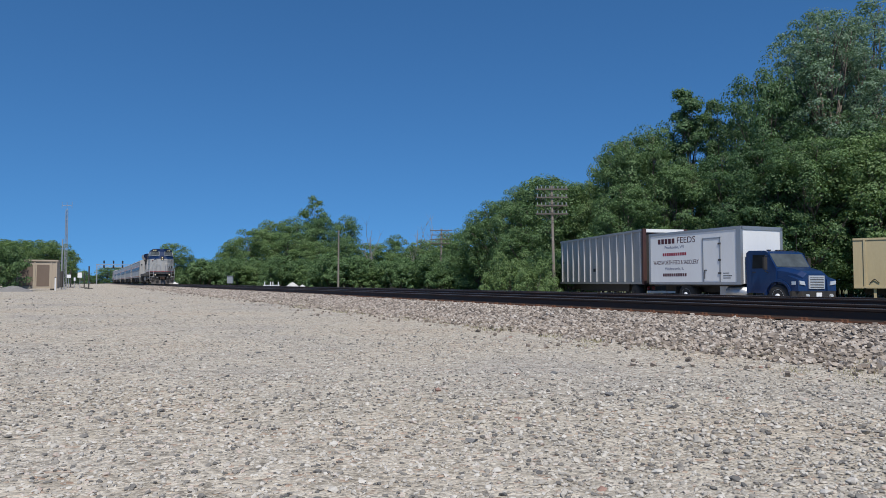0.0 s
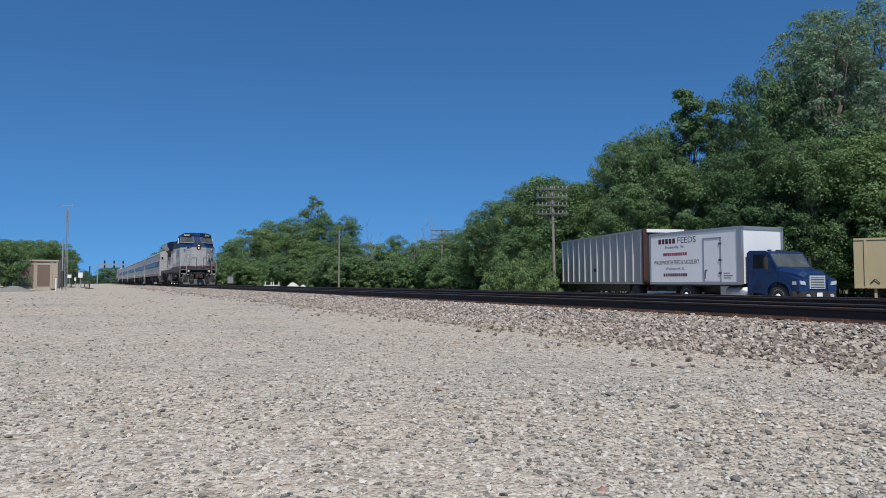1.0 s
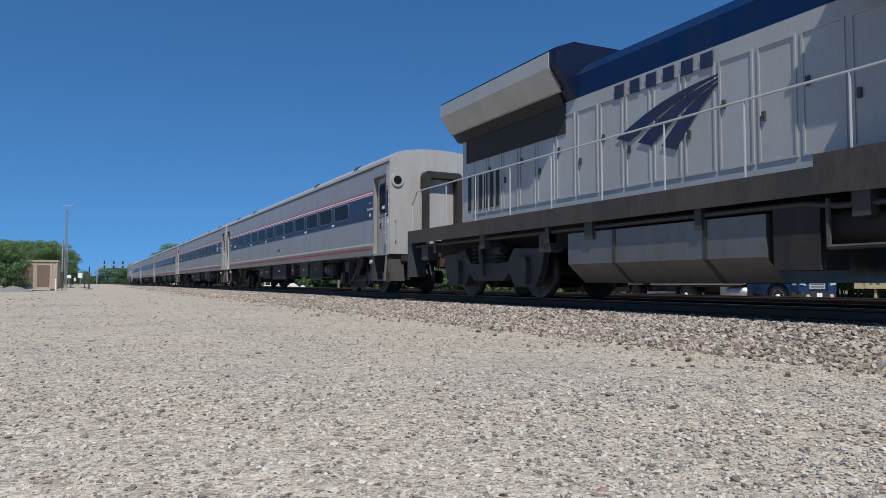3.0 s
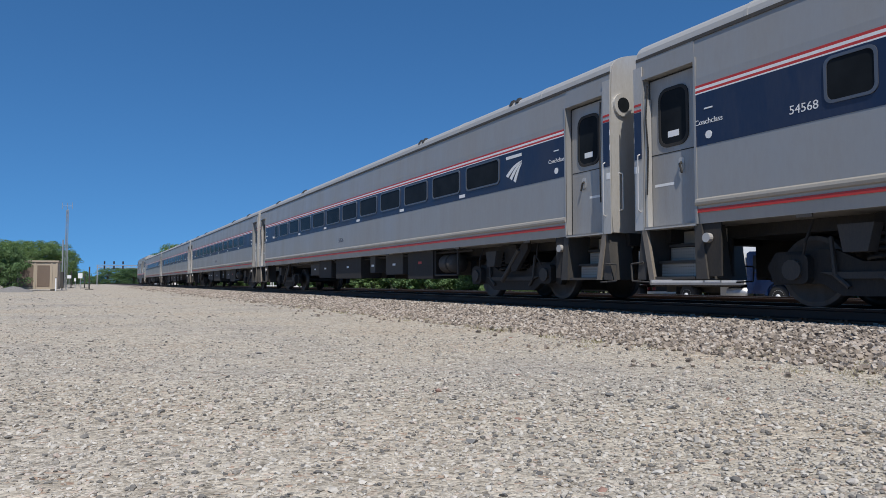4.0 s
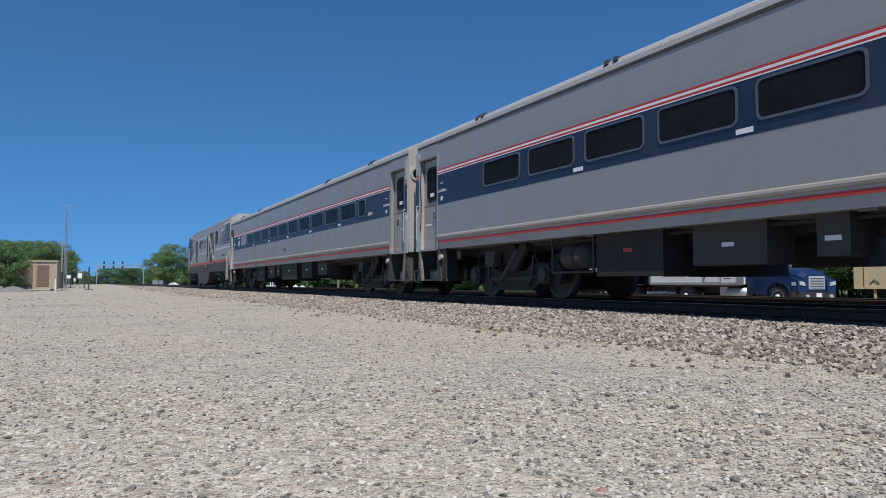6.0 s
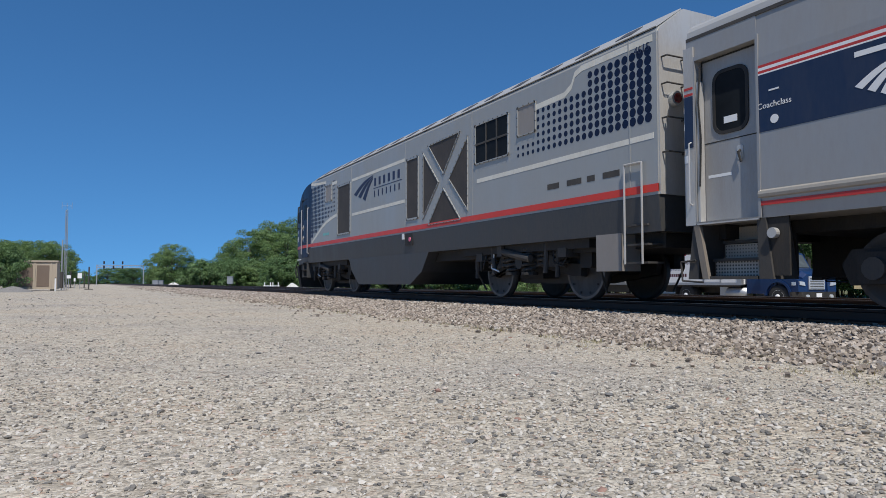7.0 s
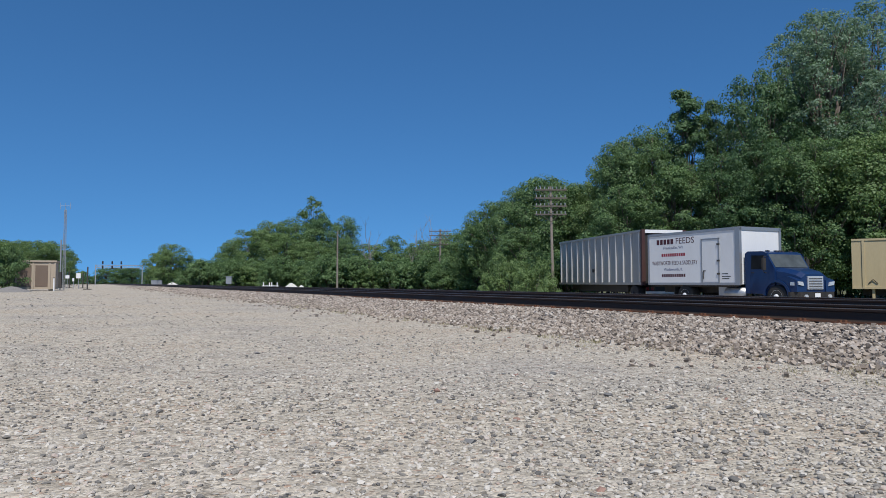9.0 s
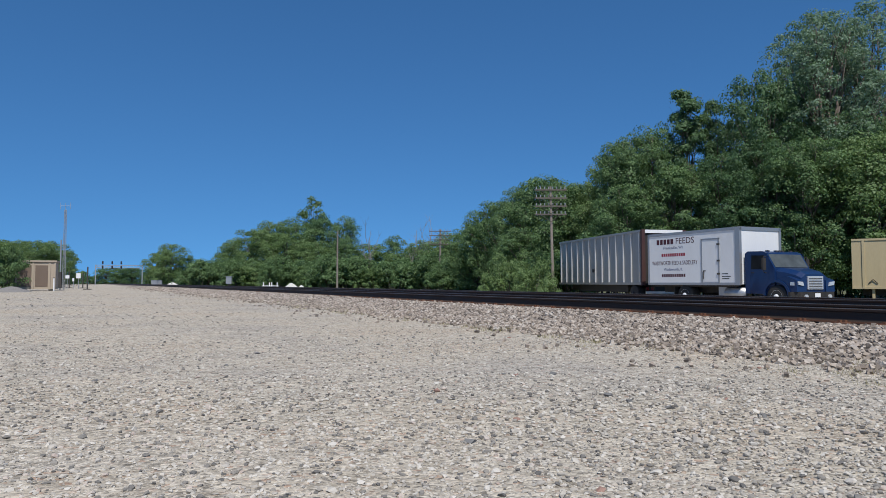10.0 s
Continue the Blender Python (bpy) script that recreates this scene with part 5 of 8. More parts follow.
    for sx in (-1, 1):
        part("air_reservoir", rod(B(), (sx * 1.15, -14.6, 0.95), (sx * 1.15, -11.9, 0.95), 0.20, 14), UNDER, t, "", True)
        part("pipe_run", pipe(B(), [(sx * 1.42, -14.9, 1.25), (sx * 1.42, -14.9, 0.7), (sx * 1.42, -12.1, 0.7), (sx * 1.42, -12.1, 1.25)], 0.03, 6), UNDER_GREY, t)
        part("bell", rod(B(), (sx * 1.3, -14.95, 0.92), (sx * 1.45, -14.95, 0.92), 0.13, 14, 0.10), STAINLESS, t)
        part("battery_box", block(B(), *sorted((sx * 0.9, sx * 1.42)), -12.0, -11.4, 0.45, 1.2), UNDER, t, bevel=0.02)
    loco_truck(t, -17.1, 1.37, 0.508, 1.02)
    loco_truck(t, -4.3, 1.37, 0.508, 1.02)
    part("rear_coupler", block(B(), -0.16, 0.16, -0.95, -0.05, 0.74, 1.0), RUST, t)
    for sx in (-1, 1):
        part("rear_step", block(B(), *sorted((sx * 1.1, sx * 1.5)), -1.1, -0.85, 0.45, 1.6), CHARCOAL, t)
    t.scale = (1.022, 1.022, 1.022)
    VEHICLES.append((t, -1))


def ring_plate_y(x0, x1, z0, z1, y, thick):
    bm = B()
    rows = [[bm.verts.new((u, d, w)) for u, w in q] for q, d in ((rect(x0, x1, z0, z1), y), (rect(x0, x1, z0, z1), y - thick), (rect(x0 + 0.03, x1 - 0.03, z0 + 0.03, z1 - 0.03), y - thick), (rect(x0 + 0.03, x1 - 0.03, z0 + 0.03, z1 - 0.03), y))]
    for a, b in zip(rows, rows[1:] + rows[:1]):
        for i in range(4):
            bm.faces.new((a[i], a[(i + 1) % 4], b[(i + 1) % 4], b[i]))
    return bm


SILL = paint("grimy frame paint", (0.046, 0.041, 0.036), 0.65, 0.1, (0.16, 0.12, 0.09), 0.65, 1.6)
BROWN_BOX = paint("sooty brown housing", (0.040, 0.030, 0.025), 0.65, 0.1, (0.12, 0.09, 0.07), 0.4, 2)
PILOT = paint("scuffed pilot steel", (0.085, 0.08, 0.078), 0.6, 0.2, (0.22, 0.17, 0.13), 0.6, 2)
TANK = paint("dusty brushed tank", (0.20, 0.195, 0.185), 0.45, 0.6, (0.14, 0.11, 0.09), 0.6, 1.5)
# opaque grey base paints in the lit cab interior behind the windscreen
SCREEN = glass_dark("windscreen grey with lit cab", (0.055, 0.065, 0.07), 0.08)
SEAL = paint("grey window trim", (0.22, 0.25, 0.31), 0.6, 0, (0.12, 0.11, 0.1), 0.3, 5)
BLUE_GLAD = paint("blue cable plug", (0.015, 0.06, 0.22), 0.4, 0, (0.02, 0.04, 0.2), 0.3, 5)
make_lead_loco()


# ---------------- trailing locomotive, cab outward ----------------
def make_tail_loco():
    t = thing("locomotive", "silver, blue and red streamlined diesel locomotive, cab end trailing", "locomotive", "locomotives of the train")
    W = 1.515
    sec = [(-W, 1.60), (-W, 3.98), (-W + 0.04, 4.05), (-0.98, 4.40), (0.98, 4.40), (W - 0.04, 4.05), (W, 3.98), (W, 1.60)]
    part("body", prism(B(), sec, "y", 0.32, 18.2), CH_SILVER, t, "silver grey body shell")
    for sx in (-1, 1):
        part("roof_edge", prism(B(), [(sx * (W - 0.03), 4.06), (sx * 0.97, 4.41), (sx * 0.97, 4.43), (sx * (W - 0.01), 4.07)], "y", 0.34, 17.6), ROOF_SILVER, t)
        for i in range(16):
            y0 = 1.0 + 1.05 * i
            part("roof_latch", prism(B(), [(sx * 1.36, 4.16), (sx * 1.12, 4.33), (sx * 1.12, 4.345), (sx * 1.37, 4.175)], "y", y0, y0 + 0.38), PANEL_DARK, t, "dark roof hatch slot")
    # nose: rings from the body to the blunt tip
    bm = B()
    rings = []
    for y, hw, zt, top_hw, ze, z0 in ((18.2, W + 0.002, 4.404, 0.98, 4.02, 1.60), (18.5, 1.513, 4.40, 0.97, 4.0, 1.60), (18.9, 1.50, 4.36, 0.95, 3.96, 1.60), (19.3, 1.48, 4.25, 0.94, 3.87, 1.60), (19.7, 1.45, 4.08, 0.93, 3.74, 1.60), (20.1, 1.40, 3.84, 0.92, 3.54, 1.60), (20.45, 1.35, 3.56, 0.92, 3.30, 1.60), (20.8, 1.29, 3.12, 0.93, 2.94, 1.60), (21.1, 1.22, 2.62, 0.93, 2.50, 1.60), (21.32, 1.14, 2.2, 0.9, 2.1, 1.60)):
        rings.append([(-hw, y, z0), (-hw, y, ze), (-top_hw, y, zt), (top_hw, y, zt), (hw, y, ze), (hw, y, z0)])
    loft(bm, rings)
    nose = part("nose", bm, BLUE_DARK, t, "dark blue streamlined cab nose")
    bm = B()
    loft(bm, [[(u * 0.999, y, z) for u, z in ((-h, 1.60), (h, 1.60), (h - 0.04, z0), (-h + 0.04, z0))] for y, h, z0 in ((0.32, W, 1.08), (18.0, W, 1.08), (19.2, 1.48, 1.08), (20.2, 1.385, 1.06), (20.7, 1.305, 1.04), (21.3, 1.14, 0.98))])
    part("skirt", bm, CHARCOAL, t, "charcoal lower skirt")
    part("front_windscreen", prism(B(), [(20.52, 3.50), (20.56, 3.54), (19.80, 4.06), (19.76, 4.02)], "x", -0.88, 0.88), PANE, nose, "dark raked windscreen")
    for sx in (-1, 1):
        rs = B()
        loft(rs, [[(sx * h, y, z) for z, h in ((1.64, hw - 0.02), (1.75, hw - 0.02), (1.75, hw + e), (1.64, hw + e))] for y, hw, e in ((0.32, W, 0.012), (18.0, W, 0.012), (18.4, 1.512, 0.02), (19.2, 1.48, 0.045), (19.7, 1.44, 0.03), (20.2, 1.38, 0.015), (20.7, 1.30, 0.012), (21.1, 1.21, 0.012), (21.3, 1.13, 0.012))])
        part("red_stripe", rs, RED_BRIGHT, t, "bright red stripe")
        # fuel tank bulge between the trucks
        part("belly", prism(B(), [(8.1, 1.08), (13.95, 1.08), (13.75, 0.74), (13.05, 0.27), (9.2, 0.27), (8.5, 0.60)], "x", *sorted((sx * 0.0, sx * (W - 0.03)))), CHARCOAL, t, "charcoal fuel tank")
        # raised white lines
        def line(pts, w=0.085):
            b = B()
            up = [(y, z + w) for y, z in pts]
            for (p, q), (r, s2) in zip(zip(pts, pts[1:]), zip(up, up[1:])):
                plate(b, sx, [p, q, s2, r], W, 0.004)
            part("white_line", b, CREAM_LINE, t, "cream white stripe")
        line([(9.5, 2.40), (13.63, 2.40)])
        line([(9.5, 3.48), (13.63, 3.48)])
        line([(0.40, 2.42), (5.65, 2.42)])
        line([(0.40, 3.86), (2.05, 3.86), (2.25, 3.80), (2.35, 3.62), (2.55, 3.52), (3.42, 3.50)], 0.10)
        line([(15.16, 2.52), (15.7, 2.46), (16.3, 2.36), (16.8, 2.22), (17.3, 2.03), (17.75, 1.86), (18.05, 1.755)], 0.10)
        line([(15.16, 3.62), (15.66, 3.62)], 0.10)
        line([(16.36, 3.76), (17.3, 3.82), (18.18, 3.90)], 0.09)
        # halftone dots fading along the body from both ends
        for y_from, y_to, z_of, rmax in ((18.14, 15.2, lambda y: min(2.56, 1.84 + max(0.0, (18.05 - y)) * 0.32), 0.074), (0.50, 4.2, lambda y: 2.58, 0.074)):
            b = B()
            n = int(abs(y_to - y_from) / 0.168)
            for i in range(n):
                y = y_from + (y_to - y_from) * i / n
                r = rmax * (1 - 0.55 * i / n)
                for j in range(15):
                    z = 3.74 - 0.142 * j
                    if z < z_of(y) + r + 0.05 or (3.40 < y < 4.1 and z > 3.0) or (15.6 < y < 16.42 and z > 3.0) or (2.0 < y < 4.3 and y_from < 1 and z > 3.48):
                        continue
                    plate(b, sx, [(y + r * math.cos(2 * math.pi * q / 14), z + r * math.sin(2 * math.pi * q / 14)) for q in range(14)], W, 0.003)
            tagged(part("halftone_pattern", b, BLUE_DARK, t, "dark blue dot pattern"), kind="stuff")
        # grilles and panels
        def grille(name, outline, mat=None, frame_w=0.05, bolts=True, label=""):
            cy, cz = sum(p[0] for p in outline) / len(outline), sum(p[1] for p in outline) / len(outline)
            out = [(cy + (y - cy) * 1.06, cz + (z - cz) * 1.06) for y, z in outline]
            g = part(name, ring_plate(B(), sx, out, outline, W, 0.022), CH_SILVER, t)
            part("mesh", plate(B(), sx, outline, W, 0.008), mat or MESH_FINE, g, label or "brown dusty wire mesh")
            if bolts:
                bb = B()
                for (p, q) in zip(out, out[1:] + out[:1]):
                    k = max(1, int(math.dist(p, q) / 0.16))
                    for i in range(k):
                        y, z = p[0] + (q[0] - p[0]) * i / k, p[1] + (q[1] - p[1]) * i / k
                        rod(bb, (sx * (W + 0.02), y, z), (sx * (W + 0.03), y, z), 0.014, 5)
                part("bolts", bb, UNDER_GREY, g)
        grille("radiator_grille", [(6.44, 3.66), (8.00, 3.62), (7.22, 2.86)])
        grille("radiator_grille", [(6.40, 1.72), (8.00, 1.72), (7.22, 2.48)])
        grille("radiator_grille", [(8.32, 3.46), (8.32, 1.92), (7.50, 2.68)])
        grille("radiator_grille", [(6.06, 3.46), (6.06, 1.92), (6.92, 2.68)])
        grille("side_grille", rounded(8.64, 9.32, 1.96, 3.46, 0.06))
        grille("side_grille", rounded(13.80, 14.98, 1.92, 3.46, 0.06))
        grille("hatch", rounded(15.70, 16.32, 3.12, 3.66, 0.03), TAN_PANEL, label="plain tan hatch")
        grille("hatch", rounded(3.44, 4.02, 3.12, 3.66, 0.03), TAN_PANEL, label="plain tan hatch")
        grille("louvre_window", rounded(4.40, 5.68, 2.84, 3.64, 0.04), PANE, label="dark louvre glass")
        for y in (4.82, 5.25):
            part("louvre_bar", plate(B(), sx, rect(y - 0.02, y + 0.02, 2.84, 3.64), W + 0.008, 0.012), UNDER_GREY, t)
        part("louvre_bar", plate(B(), sx, rect(4.40, 5.68, 3.22, 3.26), W + 0.008, 0.014), UNDER_GREY, t)
        for y in (5.86, 9.46, 13.7, 0.9):
            part("panel_seam", plate(B(), sx, rect(y, y + 0.025, 1.76, 4.0), W, 0.006), CH_SILVER, t)
        # cab door, window and grab rails on the nose flank
        part("cab_door", prism(B(), rounded(18.62, 19.45, 1.30, 3.42, 0.06), "x", *sorted((sx * 1.44, sx * 1.505))), BLUE_DARK, nose, "dark blue cab door")
        part("door_window", prism(B(), rounded(18.82, 19.18, 2.72, 3.28, 0.06), "x", *sorted((sx * 1.46, sx * 1.512))), PANE, nose)
        part("side_window", prism(B(), rounded(19.85, 20.25, 2.66, 3.10, 0.06), "x", *sorted((sx * 1.30, sx * 1.44))), PANE, nose)
        part("window_grab", pipe(B(), [(sx * 1.30, 20.42, 2.72), (sx * 1.40, 20.42, 2.75), (sx * 1.38, 20.36, 3.05), (sx * 1.28, 20.36, 3.08)], 0.014, 6), RUBBER, t)
        for y in (18.52, 19.52):
            x = 1.56 if y < 19.0 else 1.51
            part("grab_rail", pipe(B(), [(sx * (x - 0.1), y, 1.42), (sx * x, y, 1.45), (sx * x, y, 3.10 if y < 19.6 else 2.9), (sx * (x - 0.1), y, 3.15 if y < 19.6 else 2.95)], 0.016, 6), STAINLESS, t)
        for z in (0.55, 0.82, 1.12, 1.40):
            part("cab_step", block(B(), *sorted((sx * 1.20, sx * 1.50)), 18.75, 19.30, z - 0.015, z + 0.015), UNDER_GREY, t)
        for y in (18.74, 19.32):
            part("step_side", block(B(), *sorted((sx * 1.20, sx * 1.50)), y - 0.015, y + 0.015, 0.52, 1.1), CHARCOAL, t)
        for z in (2.42, 2.02):
            part("door_latch", pipe(B(), [(sx * 1.50, 19.28, z - 0.09), (sx * 1.535, 19.28, z), (sx * 1.535, 19.10, z + 0.02)], 0.020, 6), STAINLESS, t)
            part("latch_plate", block(B(), *sorted((sx * 1.49, sx * 1.512)), 19.20, 19.30, z - 0.12, z + 0.10), STAINLESS, t)
        part("door_seam", ring_plate(B(), sx, rounded(18.60, 19.47, 1.80, 3.50, 0.06), rounded(18.62, 19.45, 1.82, 3.48, 0.06), 1.46, 0.05), RUBBER, nose)
        part("corner_rail", pipe(B(), [(sx * 1.36, 20.28, 2.45), (sx * 1.45, 20.28, 2.48), (sx * 1.44, 20.26, 3.30), (sx * 1.33, 20.24, 3.33)], 0.022, 6), RUBBER, t)
        # steps and box at the coach end
        part("end_locker", block(B(), *sorted((sx * 1.1, sx * 1.50)), 1.15, 1.75, 0.50, 1.10), TAN_PANEL, t, "grey equipment locker", bevel=0.015)
        for z in (0.62, 0.90, 1.2):
            part("end_step", block(B(), *sorted((sx * 1.20, sx * 1.52)), 0.55, 1.0, z - 0.015, z + 0.015), UNDER_GREY, t)
        part("end_ladder", pipe(B(), [(sx * 1.56, 1.0, 0.6), (sx * 1.56, 1.0, 2.1), (sx * 1.56, 0.62, 2.1), (sx * 1.56, 0.62, 0.6)], 0.018, 6), STAINLESS, t)
        part("fuel_filler", plate(B(), sx, rect(9.0, 9.45, 1.30, 1.58), W - 0.01, 0.02), RUBBER, t)
        part("filler_cap", rod(B(), (sx * W, 9.12, 1.44), (sx * (W + 0.03), 9.12, 1.44), 0.055, 12), PINK, t)
        part("filler_plate", plate(B(), sx, rect(9.52, 9.66, 1.46, 1.60), W - 0.01, 0.015), WHITE, t)
    # coach-facing end
    part("end_wall", prism(B(), [(u * 0.99, w) for u, w in sec], "y", 0.29, 0.33), STAINLESS, t, "pale steel end wall")
    part("gangway", block(B(), -0.5, 0.5, 0.05, 0.3, 1.1, 3.2), RUBBER, t, bevel=0.04)
    lamp = part("tail_lamp", rod(B(), (-1.22, 0.30, 3.0), (-1.22, 0.20, 3.0), 0.11, 18), CH_SILVER, t, "round tail lamp in a grey bezel")
    part("lens", rod(B(), (-1.22, 0.20, 3.0), (-1.22, 0.185, 3.0), 0.075, 16), RED_LENS, lamp, "dark red lens")
    for z in (2.2, 2.7, 3.2, 3.6):
        part("end_rung", pipe(B(), [(-1.45, 0.3, z), (-1.45, 0.18, z), (-1.05, 0.18, z), (-1.05, 0.3, z)], 0.014, 5), UNDER_GREY, t)
    part("underframe", block(B(), -1.2, 1.2, 0.5, 20.8, 0.85, 1.30), UNDER, t)
    part("coupler", block(B(), -0.16, 0.16, -0.1, 0.6, 0.72, 0.98), UNDER, t)
    part("pilot", prism(B(), [(-1.15, 0.14), (1.15, 0.14), (1.3, 1.0), (-1.3, 1.0)], "y", 20.65, 20.95), UNDER, t, "black pilot under the nose")
    part("tail_coupler", block(B(), -0.16, 0.16, 20.8, 21.5, 0.72, 0.98), COUPLER_RUST, t)
    part("tail_hose", pipe(B(), [(-1.18, 21.15, 1.2), (-1.22, 21.38, 0.9), (-1.2, 21.28, 0.55), (-1.1, 21.0, 0.5)], 0.025, 6), RUBBER, t)
    blades("emblem", 12.62, 3.10, W + 0.001, 0.84, LETTER_DARK, t, long=1.75)
    for i in range(6):
        strip("maker_bar", 11.62 - 0.345 * i, 3.22, W, 0.15, 0.23, LETTER_DARK, t)
    for i in range(7):
        strip("region_bar", 11.66 - 0.30 * i, 2.88, W, 0.08, 0.18, LETTER_DARK, t)
    part("logo_rule", plate(B(), -1, rect(9.65, 11.75, 3.03, 3.05), W), LETTER_DARK, t)
    for i in range(7):
        strip("builder_bar", 16.62 - 0.10 * i, 2.0, W, 0.06, 0.09, TEAL, t)
    for y, w in ((2.9, 0.35), (2.3, 0.4), (1.85, 0.2), (1.35, 0.4)):
        strip("sponsor_mark", y, 2.02, W, w, 0.10, UNDER_GREY, t)
    lettering("unit_number", "4615", 0.17, LETTER_DARK, on_side(0.62, 3.80, W + 0.008), t)
    lettering("unit_number", "4615", 0.30, LETTER_WHITE, Matrix.Translation((-1.385, 20.42, 2.02)) @ Matrix.Rotation(radians(-10.5), 4, "Z") @ on_side(0, 0, 0), t, "white unit number on the nose", 0.55)
    lettering("reporting_mark", "IDTX", 0.16, LETTER_WHITE, Matrix.Translation((-1.385, 20.42, 2.30)) @ Matrix.Rotation(radians(-10.5), 4, "Z") @ on_side(0, 0, 0), t, "white reporting mark", 0.32)
    part("model_bar", prism(B(), rect(19.98, 20.50, 1.23, 1.265), "x", -1.40, -1.30), LETTER_WHITE, t)
    for yc in (4.37, 16.82):
        tr = part("truck", B(), UNDER, t, "black truck with coil springs and dampers")
        for sx in (-1, 1):
            part("side_frame", prism(B(), [(yc - 2.0, 0.66), (yc - 1.2, 0.78), (yc - 0.8, 0.52), (yc + 0.8, 0.52), (yc + 1.2, 0.78), (yc + 2.0, 0.66), (yc + 1.95, 0.46), (yc + 0.7, 0.30), (yc - 0.7, 0.30), (yc - 1.95, 0.46)], "x", sx * 0.48, sx * 0.60), UNDER_GREY, tr, bevel=0.015)
            part("cross_tube", rod(B(), (sx * 0.5, yc, 0.72), (sx * 1.30, yc, 0.72), 0.13, 12), UNDER_GREY, tr)
            part("side_beam", prism(B(), [(yc - 1.05, 0.62), (yc + 1.05, 0.62), (yc + 0.9, 0.86), (yc - 0.9, 0.86)], "x", sx * 0.95, sx * 1.15), UNDER_GREY, tr, bevel=0.02)
            for dy in (-1.475, 1.475):
                part("axle_box", rod(B(), (sx * 0.79, yc + dy, 0.545), (sx * 0.87, yc + dy, 0.545), 0.12, 14), UNDER_GREY, tr)
                for e in (-0.36, 0.36):
                    part("spring", coil(B(), sx * 1.12, yc + dy * 0.62 + e * 0.75, 0.62, 1.08, 0.12, 0.028), UNDER_GREY, tr)
                part("damper", rod(B(), (sx * 1.3, yc + dy * 0.62, 0.5), (sx * 1.3, yc + dy * 0.66, 1.06), 0.05, 8), UNDER_GREY, tr)
            # beam, hoses and brake gear that hide the upper wheels
            part("sole_bar", prism(B(), [(yc - 2.25, 0.92), (yc + 2.25, 0.92), (yc + 2.25, 1.12), (yc - 2.25, 1.12)], "x", *sorted((sx * 1.0, sx * 1.34))), UNDER, tr)
            for dy in (-1.475, 1.475):
                part("control_arm", prism(B(), [(yc + dy - 0.12, 0.44), (yc + dy + 0.12, 0.44), (yc + dy * 0.45 + 0.1, 0.58), (yc + dy * 0.45 - 0.1, 0.70), (yc + dy - 0.14, 0.66)], "x", *sorted((sx * 0.87, sx * 1.0))), UNDER, tr, bevel=0.02)
                part("damper_bracket", block(B(), *sorted((sx * 0.9, sx * 1.36)), yc + dy - 0.14, yc + dy + 0.10, 0.78, 0.95), UNDER_GREY, tr, bevel=0.02)
                part("axle_damper", rod(B(), (sx * 1.22, yc + dy + 0.30, 0.42), (sx * 1.24, yc + dy + 0.22, 0.98), 0.045, 8), UNDER_GREY, tr)
                part("brake_caliper", prism(B(), rounded(yc + dy * 1.28 - 0.16, yc + dy * 1.28 + 0.16, 0.58, 0.92, 0.06), "x", *sorted((sx * 0.86, sx * 1.12))), UNDER, tr)
                part("sand_pipe", pipe(B(), [(sx * 1.05, yc + dy * 1.42, 1.0), (sx * 1.02, yc + dy * 1.45, 0.6), (sx * 0.80, yc + dy * 1.40, 0.14)], 0.022, 6), UNDER_GREY, tr)
                part("air_hose", pipe(B(), [(sx * 1.30, yc + dy * 0.8, 1.0), (sx * 1.36, yc + dy * 0.85, 0.7), (sx * 1.28, yc + dy * 0.95, 0.62), (sx * 1.2, yc + dy * 1.02, 0.86)], 0.016, 5), RUBBER, tr)
            for e in (-0.28, 0.30):
                part("spring", coil(B(), sx * 1.22, yc + e, 0.52, 1.02, 0.13, 0.030), UNDER_GREY, tr)
                part("spring_seat", rod(B(), (sx * 1.22, yc + e, 0.47), (sx * 1.22, yc + e, 0.53), 0.17, 12), UNDER, tr)
            part("yaw_damper", rod(B(), (sx * 1.36, yc - 0.5, 0.78), (sx * 1.36, yc + 0.45, 0.95), 0.075, 10), UNDER_GREY, tr, "grey yaw damper")
            part("bracket", block(B(), *sorted((sx * 1.2, sx * 1.42)), yc + 0.45, yc + 0.62, 0.86, 1.12), UNDER_GREY, tr)
            part("label_plate", plate(B(), sx, rect(yc - 0.12, yc + 0.06, 1.10, 1.17), 1.44), WHITE, tr)
            part("brake_hose", pipe(B(), [(sx * 1.3, yc + 0.9, 1.05), (sx * 1.34, yc + 0.95, 0.62), (sx * 1.32, yc + 0.7, 0.55)], 0.018, 5), WHITE, tr)
        part("bolster", block(B(), -0.98, 0.98, yc - 0.4, yc + 0.4, 0.4, 0.85), UNDER, tr)
        for dy in (-1.475, 1.475):
            lathe_wheel(tr, yc + dy, 0.545, disc=True, steel=WHEEL_BRIGHT)
    for me in {o.data for o in t.children_recursive if o.type == "MESH"}:
        for v in me.vertices:
            if v.co.z > 1.2:
                v.co.z += 0.028 * (v.co.z - 0.31) * min(1.0, (v.co.z - 1.2) / 0.5)
    VEHICLES.append((t, 4))


